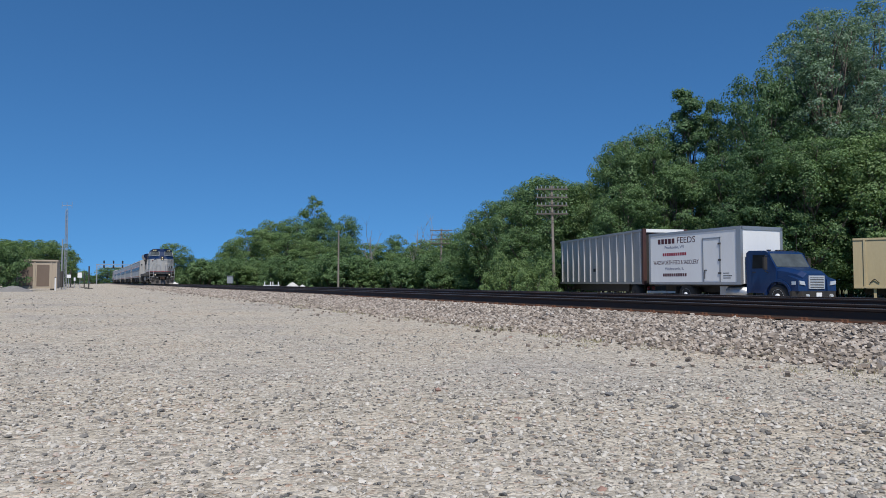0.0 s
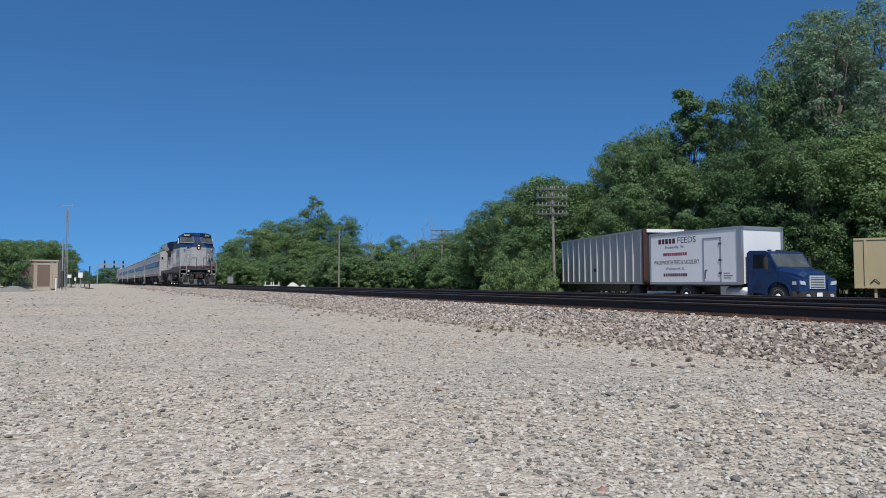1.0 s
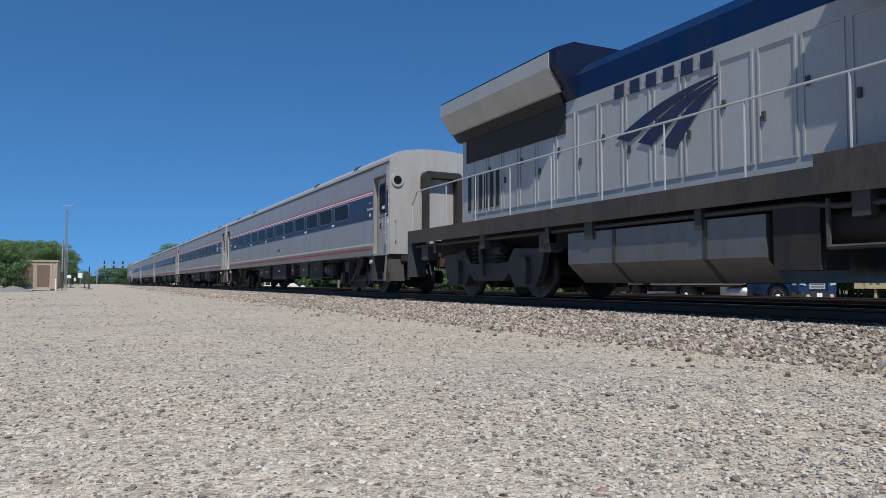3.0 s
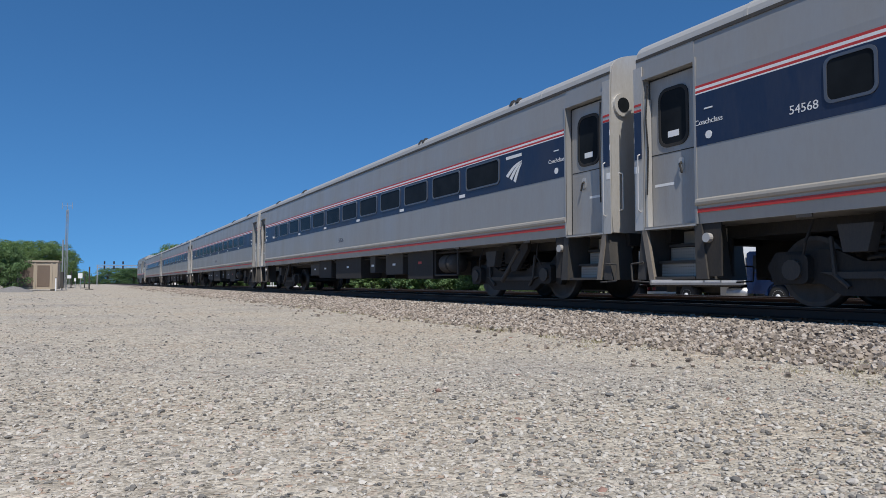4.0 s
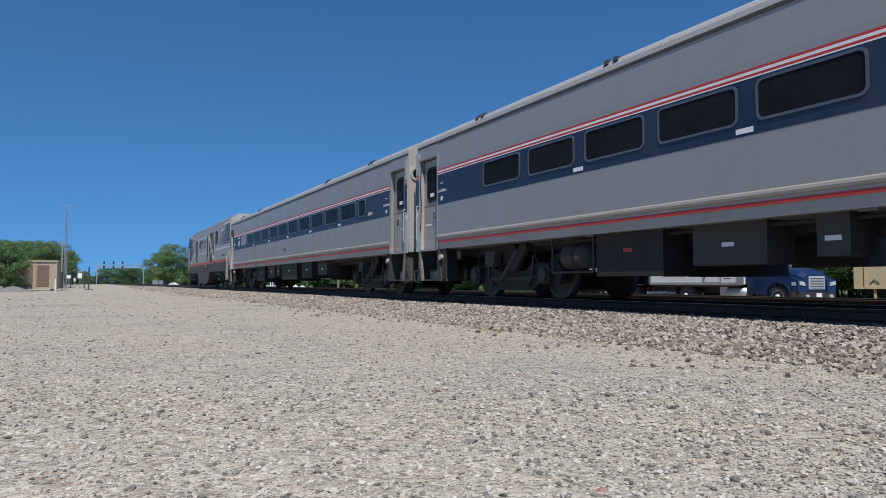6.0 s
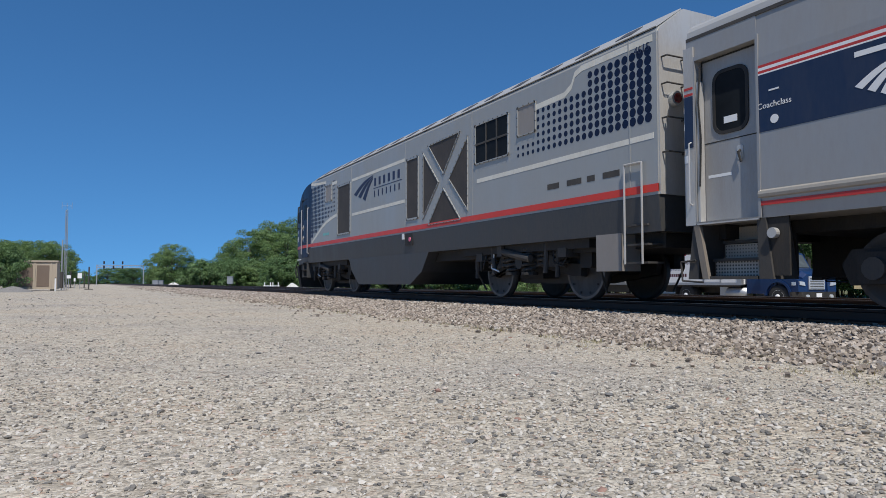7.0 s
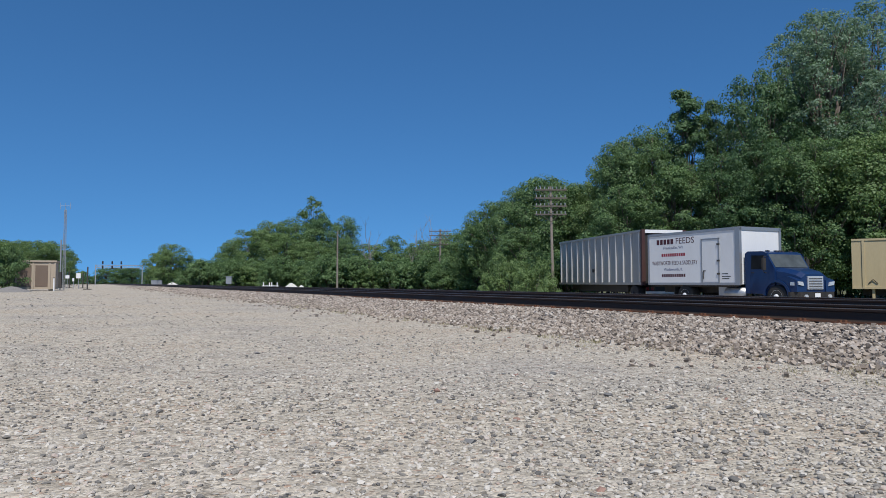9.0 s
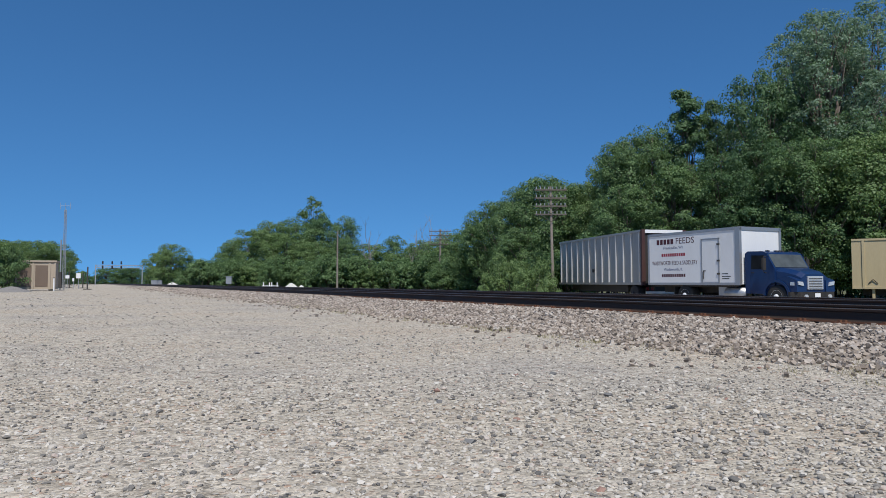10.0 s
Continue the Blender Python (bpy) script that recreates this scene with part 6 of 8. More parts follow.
def fine_mesh_material():
    m, n, l, bs = material("fine dusty wire mesh")
    v = coords(n, l)
    vo = n.new("ShaderNodeTexVoronoi")
    vo.inputs["Scale"].default_value, vo.inputs["Randomness"].default_value = 55, 0.0
    l.new(v, vo.inputs["Vector"])
    f = noise_node(n, l, v, 2.0, 5)
    c = mixed(n, l, ramp(n, l, vo.outputs["Distance"], [(0.3, (0, 0, 0)), (0.5, (1, 1, 1))]), ramp(n, l, f, [(0.3, (0.016, 0.014, 0.012)), (0.8, (0.04, 0.033, 0.027))]), ramp(n, l, f, [(0.3, (0.048, 0.039, 0.031)), (0.8, (0.09, 0.072, 0.058))]))
    l.new(c, bs.inputs["Base Color"])
    bs.inputs["Roughness"].default_value = 0.65
    return m


WHEEL_BRIGHT = paint("grey wheel steel", (0.085, 0.080, 0.075), 0.55, 0.4, (0.06, 0.05, 0.04), 0.5, 6)
MESH_FINE = fine_mesh_material()
CH_SILVER = paint("satin silver grey paint", (0.365, 0.367, 0.35), 0.40, 0.2, (0.26, 0.24, 0.21), 0.25, 0.8)
RED_BRIGHT = paint("bright red paint", (0.62, 0.045, 0.025), 0.4, 0, (0.3, 0.1, 0.07), 0.2, 2)
TAN_PANEL = paint("tan grey hatch paint", (0.27, 0.245, 0.22), 0.5, 0, (0.18, 0.15, 0.12), 0.3, 2)
PANEL_DARK = paint("dark hatch slot", (0.09, 0.09, 0.095), 0.5, 0.2, (0.05, 0.05, 0.05), 0.3, 4)
PINK = paint("pink cap", (0.75, 0.16, 0.25), 0.45, 0, (0.4, 0.2, 0.2), 0.2, 5)
TEAL = paint("pale teal lettering", (0.12, 0.42, 0.40), 0.5, 0, (0.2, 0.3, 0.3), 0.2, 3)
make_tail_loco()

# ---- trees and bushes ----
def leaf_cloud(lobes, clumps, leaves, size, spread, seed):
    """Broad leaves in rounded, flattened sprays over the outer part of a crown's lobes (centre, radii)."""
    rng = np.random.default_rng(seed)
    vol = np.array([max(r) ** 2 for _, r in lobes])
    pick = rng.choice(len(lobes), clumps, p=vol / vol.sum())
    c = np.array([lobes[i][0] for i in pick], dtype=float)
    r = np.array([lobes[i][1] for i in pick], dtype=float)
    d = rng.normal(size=(clumps, 3))
    d /= np.linalg.norm(d, axis=1)[:, None]
    d[:, 2] = np.where(d[:, 2] < -0.6, -d[:, 2], d[:, 2])
    centre = c + d * r * (rng.uniform(0.5, 1.05, clumps) ** 0.5)[:, None]
    ball = spread * rng.uniform(0.55, 1.35, clumps)
    e = rng.normal(size=(clumps * leaves, 3))
    e /= np.linalg.norm(e, axis=1)[:, None]
    n = len(e)
    e[:, 2] = np.where(e[:, 2] < -0.45, -e[:, 2], e[:, 2])
    pos = np.repeat(centre, leaves, axis=0) + e * (np.repeat(ball, leaves) * rng.uniform(0.72, 1.1, n))[:, None] * np.array([1.1, 1.1, 0.85])
    out = e * 1.0 + np.repeat(d, leaves, axis=0) * 0.3 + rng.normal(size=(n, 3)) * 0.36 + np.array([0, 0, 0.1])
    out /= np.linalg.norm(out, axis=1)[:, None]
    side = np.cross(out, rng.normal(size=(n, 3)))
    side /= np.linalg.norm(side, axis=1)[:, None]
    up = np.cross(out, side)
    s = (size * rng.uniform(0.55, 1.3, n))[:, None]
    v = np.stack([pos - up * s * 0.9, pos + side * s * 0.85 + up * s * 0.5, pos - side * s * 0.85 + up * s * 0.7 + out * s * 0.2], 1)
    f = np.arange(3 * n).reshape(n, 3)
    return v.reshape(-1, 3), f


def limbs(bm, base, top, r, targets, rng):
    """A tapered, slightly bent trunk with limbs to the lobes."""
    pts = [Vector(base).lerp(Vector(top), k / 5) + Vector((rng.uniform(-.12, .12), rng.uniform(-.12, .12), 0)) * (0 if k == 0 else 1) for k in range(6)]
    for k in range(5):
        rod(bm, pts[k], pts[k + 1], r * (1 - 0.17 * k), 8, r * (1 - 0.17 * (k + 1)))
    for c in targets:
        k = min(4, max(1, int(5 * (c[2] - 0.9) / max(top[2], 1) * 0.75)))
        a, b = pts[k], Vector(c)
        m = a.lerp(b, 0.5) + Vector((rng.uniform(-.3, .3), rng.uniform(-.3, .3), 0.25))
        rod(bm, a, m, r * 0.38, 6, r * 0.24)
        rod(bm, m, b, r * 0.24, 5, r * 0.06)
        for _ in range(3):
            e = b + Vector((rng.uniform(-1, 1), rng.uniform(-1, 1), rng.uniform(-0.2, 1))) * 0.9
            rod(bm, m.lerp(b, 0.6), e, r * 0.12, 4, r * 0.03)


def make_tree(name, h, radius, low, lobes_n, clumps, leaves, size, spread, leaf, seed, label, category="tree", trunk=0.2, lean=0.0, airy=1.0):
    rng = random.Random(seed)
    t = thing(name, label, category, "woodland")
    lobes = []
    mid, half = (h + low) / 2, (h - low) / 2
    for i in range(lobes_n):
        k = (i + 0.5) / lobes_n
        w = 2 * k - 1
        ring = (1 - abs(w) ** 2.6) ** 0.5 * rng.uniform(0.45, 0.82)
        a = i * 2.4 + rng.uniform(-0.6, 0.6)
        r = radius * rng.uniform(0.26, 0.44) * airy
        lobes.append(((radius * ring * math.cos(a) + lean * k, radius * ring * math.sin(a), mid + half * 0.86 * w), (r, r, r * rng.uniform(0.7, 0.95))))
    bm = B()
    limbs(bm, (0, 0, -0.4), (lean * 0.8, 0, h * 0.8), trunk, [c for c, _ in lobes], rng)
    part("trunk", bm, BARK, t, "", True)
    v, f = leaf_cloud(lobes, clumps, leaves, size, spread, seed)
    v[:, 2] *= h / v[:, 2].max()
    cr = new("crown", fast_mesh("crown", v, f, leaf))
    cr.parent = t
    tagged(cr, "", kind="stuff")
    return t


def make_bush(name, h, radius, clumps, leaves, size, leaf, seed, label):
    rng = random.Random(seed)
    t = thing(name, label, "bush", "undergrowth")
    lobes = [((rng.uniform(-.7, .7) * radius, rng.uniform(-.5, .5) * radius, h * rng.uniform(0.15, 0.72)), (radius * 0.42, radius * 0.42, h * 0.32)) for _ in range(10)]
    bm = B()
    for c, _ in lobes:
        rod(bm, (c[0] * 0.3, c[1] * 0.3, -0.2), c, 0.05, 5, 0.015)
    tagged(part("stem", bm, BARK, t), kind="stuff")
    v, f = leaf_cloud(lobes, clumps, leaves, size, 0.42, seed)
    v[:, 2] = np.maximum(v[:, 2], -0.02)
    cr = new("foliage", fast_mesh("foliage", v, f, leaf))
    cr.parent = t
    tagged(cr, "", kind="stuff")
    return t


def place(src, used, u, d, h, h0, turn, wide=1.0, z=-0.38):
    """Stands a tree u right and d ahead, grown to h metres. The first use takes the tree itself."""
    k = h / h0
    m = Matrix.Translation(ahead(u, d, z)) @ Matrix.Rotation(radians(turn), 4, "Z") @ Matrix.Diagonal((k * wide, k * wide, k, 1))
    if src.name in used:
        return copy_thing(src, m @ Matrix.Diagonal((*(1 / v for v in src.scale), 1)))
    used.add(src.name)
    src.matrix_basis = m
    return src


def woodland():
    used = set()
    oak = make_tree("oak_tree", 14, 4.6, 1.2, 36, 330, 130, 0.094, 0.78, LEAF_B, 11, "tall dense dark green broadleaf tree", trunk=0.28)
    ash = make_tree("ash_tree", 12, 4.2, 0.8, 34, 330, 130, 0.090, 0.72, LEAF_A, 12, "mid-green broadleaf tree with an uneven crown", trunk=0.22)
    maple = make_tree("maple_tree", 11, 4.4, 0.6, 32, 320, 130, 0.090, 0.72, LEAF_C, 13, "light yellow-green broadleaf tree", trunk=0.2)
    cotton = make_tree("cottonwood_tree", 22, 4.8, 3.5, 70, 480, 84, 0.092, 0.64, LEAF_D, 14, "very tall airy cottonwood, sky between its limbs", trunk=0.30, lean=0.6, airy=0.75)
    sapling = make_tree("young_oak_tree", 14, 1.15, 9.5, 9, 46, 110, 0.092, 0.42, LEAF_B, 16, "slim young tree rising above its neighbours", trunk=0.12, airy=1.1)
    aspen = make_tree("aspen_tree", 14, 2.2, 8.0, 12, 80, 60, 0.14, 0.6, LEAF_A, 17, "tall thin-topped tree above the far wood", trunk=0.16, airy=1.1)
    willow = make_tree("willow_tree", 9, 4.2, 0.3, 30, 310, 120, 0.085, 0.68, LEAF_A, 15, "green willow with leaves to the ground", trunk=0.18)
    far_oak = make_tree("elm_tree", 14, 4.6, 0.6, 28, 240, 92, 0.118, 0.82, LEAF_B, 31, "dark green elm far down the line", trunk=0.28)
    far_ash = make_tree("poplar_tree", 12, 4.2, 0.5, 26, 240, 92, 0.112, 0.78, LEAF_A, 32, "mid-green poplar behind the bushes", trunk=0.22)
    far_pale = make_tree("box_elder_tree", 9, 4.2, 0.3, 24, 230, 96, 0.105, 0.74, LEAF_C, 33, "mid-green box elder beside the line", trunk=0.2)
    dead = thing("dead_tree", "bare grey dead tree standing above the bushes", "dead tree", "dead trees")
    bm, drng = B(), random.Random(8)
    limbs(bm, (0, 0, -0.4), (0.3, 0.1, 7.4), 0.10, [(drng.uniform(-1.3, 1.3), drng.uniform(-1, 1), drng.uniform(4.5, 8.6)) for _ in range(9)], drng)
    part("trunk", bm, DEAD_WOOD, dead)
    bush_a = make_bush("hazel_bush", 3.6, 3.0, 130, 72, 0.088, LEAF_A, 21, "dense mid-green bush beside the tracks")
    bush_b = make_bush("dogwood_bush", 3.2, 3.2, 130, 72, 0.088, LEAF_C, 22, "light green bush beside the tracks")
    bush_c = make_bush("alder_bush", 4.0, 3.0, 130, 72, 0.088, LEAF_B, 23, "dark green bush at the wood's edge")
    scrub_a = make_bush("sumac_scrub", 3.6, 3.2, 130, 74, 0.096, LEAF_A, 24, "mid-green scrub down the line")
    scrub_b = make_bush("willow_scrub", 3.2, 3.2, 130, 74, 0.096, LEAF_A, 25, "mid-green willow scrub down the line")
    scrub_c = make_bush("thorn_scrub", 4.0, 3.2, 130, 74, 0.096, LEAF_C, 26, "light green scrub down the line")
    F = 1207.0
    # (kind, its height, bearing, distance, bearing of its top, turn, width)
    for src, h0, px, d, top, turn, wide in (
            (cotton, 22, 1476, 49, 0, 10, 0.98), (cotton, 22, 1566, 53, -14, 120, 1.0), (cotton, 22, 1440, 55, 10, 230, 0.85),
            (oak, 14, 1356, 50, 112, 40, 0.66), (sapling, 14, 1224, 52, 150, 140, 1.05), (sapling, 14, 1266, 53, 168, 60, 0.70), (oak, 14, 1215, 54, 200, 300, 0.70), (oak, 14, 1300, 56, 205, 250, 0.62),
            (ash, 12, 1160, 53, 218, 0, 0.72), (ash, 12, 1112, 55, 232, 80, 0.66), (maple, 11, 1078, 58, 264, 200, 0.56), (maple, 11, 1040, 60, 316, 310, 0.66),
            (ash, 12, 1440, 45, 235, 30, 0.95), (maple, 11, 1548, 44, 225, 90, 0.95), (oak, 14, 1505, 47, 190, 20, 0.8), (oak, 14, 1375, 47, 240, 190, 0.85), (oak, 14, 1290, 49, 265, 70, 0.95), (oak, 14, 1420, 52, 130, 300, 0.72),
            (ash, 12, 1195, 50, 285, 160, 0.95), (ash, 12, 1112, 51, 320, 270, 0.95),
            (ash, 12, 1640, 46, 150, 210, 0.8), (oak, 14, 1740, 44, 120, 110, 0.8),
            (willow, 9, 962, 63, 308, 10, 0.85), (ash, 12, 918, 66, 325, 250, 0.72), (willow, 9, 1010, 60, 318, 130, 0.8), (willow, 9, 884, 70, 352, 80, 0.8), (willow, 9, 848, 74, 390, 220, 1.0), (ash, 12, 1000, 70, 322, 20, 0.8), (oak, 14, 1090, 66, 290, 20, 0.8), (willow, 9, 925, 60, 400, 190, 1.0),
            (far_pale, 9, 806, 92, 410, 90, 1.15), (far_pale, 9, 765, 100, 424, 200, 1.3), (far_ash, 12, 704, 115, 414, 40, 0.9), (far_pale, 9, 655, 112, 430, 280, 1.3), (far_pale, 9, 728, 108, 436, 20, 1.3),
            (aspen, 14, 556, 126, 344, 60, 0.85), (far_ash, 12, 606, 118, 378, 190, 0.8), (far_ash, 12, 532, 116, 382, 330, 1.1), (far_pale, 9, 490, 120, 390, 100, 1.0), (far_pale, 9, 448, 118, 404, 30, 0.95), (far_pale, 9, 416, 122, 428, 150, 0.8), (far_oak, 14, 572, 122, 384, 200, 1.0), (far_pale, 9, 510, 112, 412, 0, 1.0), (far_ash, 12, 612, 110, 420, 70, 1.1), (far_pale, 9, 560, 110, 425, 170, 1.0), (far_pale, 9, 400, 126, 446, 260, 0.9),
            (far_pale, 9, 306, 172, 430, 120, 0.95), (far_pale, 9, 282, 178, 446, 10, 0.95), (far_ash, 12, 330, 176, 448, 210, 1.0),
            (far_pale, 9, 14, 96, 424, 20, 1.2), (far_pale, 9, 44, 102, 424, 140, 1.15), (far_pale, 9, 76, 106, 424, 300, 1.1), (far_pale, 9, 100, 112, 430, 240, 1.0), (far_pale, 9, -25, 90, 420, 20, 1.2), (far_oak, 14, 118, 125, 446, 80, 1.0),
            (scrub_a, 3.6, 132, 190, 478, 60, 1.0),
            (dead, 8, 655, 95, 398, 20, 1.0), (dead, 8, 742, 98, 398, 110, 1.0), (dead, 8, 762, 100, 388, 220, 1.0), (dead, 8, 730, 96, 430, 300, 1.0)):
        z = -0.38 if px > 200 else -0.05
        place(src, used, (px - 784) / F * d, d, (500 - top) / F * d + 0.70 - z, h0, turn, wide, z)
    rng = random.Random(3)
    for i in range(64):
        px = 360 + i * 10.5 + rng.uniform(-8, 8)
        d = (112 - 0.055 * (px - 360)) + rng.uniform(-6, 6) - (22 if px > 850 else 0) * (px - 850) / 180
        src, h0 = ((scrub_a, 3.6), (scrub_b, 3.2), (scrub_c, 4.0))[rng.randrange(3)] if px < 850 else ((bush_a, 3.6), (bush_b, 3.2), (bush_c, 4.0))[rng.randrange(3)]
        place(src, used, (px - 784) / F * d, d, rng.uniform(2.6, 4.9), h0, rng.uniform(0, 360), rng.uniform(0.8, 1.2))
    for i in range(26):
        px = 1060 + i * 25 + rng.uniform(-8, 8)
        d = 50 + rng.uniform(-1, 4) - (3 if px > 1300 else 0)
        src, h0 = ((bush_c, 4.0), (bush_a, 3.6))[rng.randrange(2)]
        place(src, used, (px - 784) / F * d, d, rng.uniform(3.0, 5.4), h0, rng.uniform(0, 360), rng.uniform(0.7, 1.0))
    for i in range(22):
        px = 125 + i * 13.5 + rng.uniform(-5, 5)
        d = 345 + rng.uniform(-20, 20) - max(0, px - 260) * 1.4
        src, h0 = ((far_oak, 14), (far_ash, 12))[rng.randrange(2)]
        tall = rng.uniform(6.2, 7.4) if px < 182 else 2.0 + rng.uniform(7.6, 9.4) * d / 345
        place(src, used, (px - 784) / F * d, d, tall, h0, rng.uniform(0, 360), rng.uniform(1.5, 1.9), -2.4)
    for px, d, h in ((948, 44.8, 2.4), (930, 49, 3.2), (900, 54, 3.2)):
        place(bush_b, used, (px - 784) / F * d, d, h, 3.2, px * 3, 0.62)
    for px, d, h in ((8, 57, 3.7), (-25, 55, 4.2), (-70, 54, 4.2), (36, 62, 3.0)):
        place(bush_a, used, (px - 784) / F * d, d, h, 3.6, px * 7, 0.7, 0.0)


DEAD_WOOD = rough_stuff("bleached dead wood", [(0.2, (0.16, 0.14, 0.125)), (0.8, (0.34, 0.315, 0.285))], 5, 0.9, 0.5, 0.02)
woodland()

# ---- parked vehicles beyond the tracks ----
GROUND_2 = -0.38
TRUCK_WHITE = paint("white box panel", (0.74, 0.745, 0.74), 0.42, 0, (0.42, 0.39, 0.34), 0.22, 1.0)
ALU = paint("dull aluminium trim", (0.42, 0.425, 0.43), 0.42, 0.7, (0.2, 0.19, 0.18), 0.3, 3)
TRUCK_BLUE = paint("deep blue truck paint", (0.005, 0.024, 0.088), 0.35, 0.0, (0.04, 0.05, 0.08), 0.2, 2, coat=0.25, gloss=0.35)
CHROME = paint("chromed grille", (0.62, 0.63, 0.64), 0.35, 0.4, (0.2, 0.2, 0.2), 0.3, 6)
MAROON = paint("maroon lettering", (0.060, 0.009, 0.014), 0.5, 0, (0.2, 0.1, 0.1), 0.2, 3)
CRIMSON = paint("crimson lettering", (0.26, 0.012, 0.03), 0.5, 0, (0.3, 0.1, 0.1), 0.2, 3)
BLUE_INK = paint("faded blue script", (0.05, 0.065, 0.15), 0.5, 0, (0.3, 0.3, 0.35), 0.3, 3)
TRAILER_GREY = paint("weathered aluminium side", (0.37, 0.365, 0.355), 0.45, 0.4, (0.22, 0.20, 0.17), 0.5, 0.8)
RIB_GREY = paint("pale rib", (0.56, 0.56, 0.55), 0.5, 0.2, (0.3, 0.28, 0.25), 0.4, 2)
FRAME_RED = paint("oxide red frame", (0.05, 0.016, 0.014), 0.65, 0, (0.10, 0.06, 0.05), 0.5, 2)
TAN = paint("tan container paint", (0.50, 0.41, 0.24), 0.5, 0, (0.28, 0.20, 0.12), 0.4, 0.9)
CLEAR_LAMP = paint("clear headlamp", (0.62, 0.64, 0.66), 0.12, 0.3, (0.3, 0.3, 0.3), 0.2, 6, coat=0.6)
TAN_LENS = paint("amber lens", (0.65, 0.28, 0.05), 0.2, 0, (0.3, 0.15, 0.05), 0.2, 6)


def headed(u, d, hu, hd, z=GROUND_2):
    """A pose on the ground: u right, d ahead; its +y axis points along (hu, hd) of the view."""
    h = ahead(hu, hd) - ahead(0, 0)
    return Matrix.Translation(ahead(u, d, z)) @ Matrix.Rotation(math.atan2(-h.x, h.y), 4, "Z")


def road_wheel(parent, x, y, r, w, sx, hub_mat):
    bm = B()
    n = 24
    prof = [(0, r * 0.58), (0.02, r * 0.92), (0.05, r), (w - 0.05, r), (w - 0.02, r * 0.92), (w, r * 0.58)]
    loft(bm, [[(x + sx * (u - w), y + q * math.cos(2 * math.pi * i / n), r + q * math.sin(2 * math.pi * i / n)) for i in range(n)] for u, q in prof])
    wheel = part("wheel", B(), RUBBER, parent)
    part("tyre", bm, RUBBER, wheel, "black tyre", True)
    rim = B()
    loft(rim, [[(x + sx * u, y + q * math.cos(2 * math.pi * i / 20), r + q * math.sin(2 * math.pi * i / 20)) for i in range(20)] for u, q in ((-0.02, r * 0.58), (0.004, r * 0.56), (-0.05, r * 0.46), (-0.04, r * 0.24), (0.05, r * 0.20), (0.06, r * 0.05))])
    part("rim", rim, hub_mat, wheel, "", True)


def flat_text(name, text, size, mat, y, z, x, parent, width=None, label=""):
    """Letters on a flank that faces +x and read towards +y."""
    m = Matrix.Translation((x, y, z)) @ Matrix(((0, 0, 1, 0), (1, 0, 0, 0), (0, 1, 0, 0), (0, 0, 0, 1)))
    return lettering(name, text, size, mat, m, parent, label, width)


def bars(name, y0, y1, z, h, count, mat, x, parent):
    """Plain upright bars in place of a word that is not lettered."""
    w = (y1 - y0) / count
    for i in range(count):
        part(name, prism(B(), rect(y0 + w * i + w * 0.12, y0 + w * (i + 1) - w * 0.12, z - h / 2, z + h / 2), "x", x, x + 0.004), mat, parent)


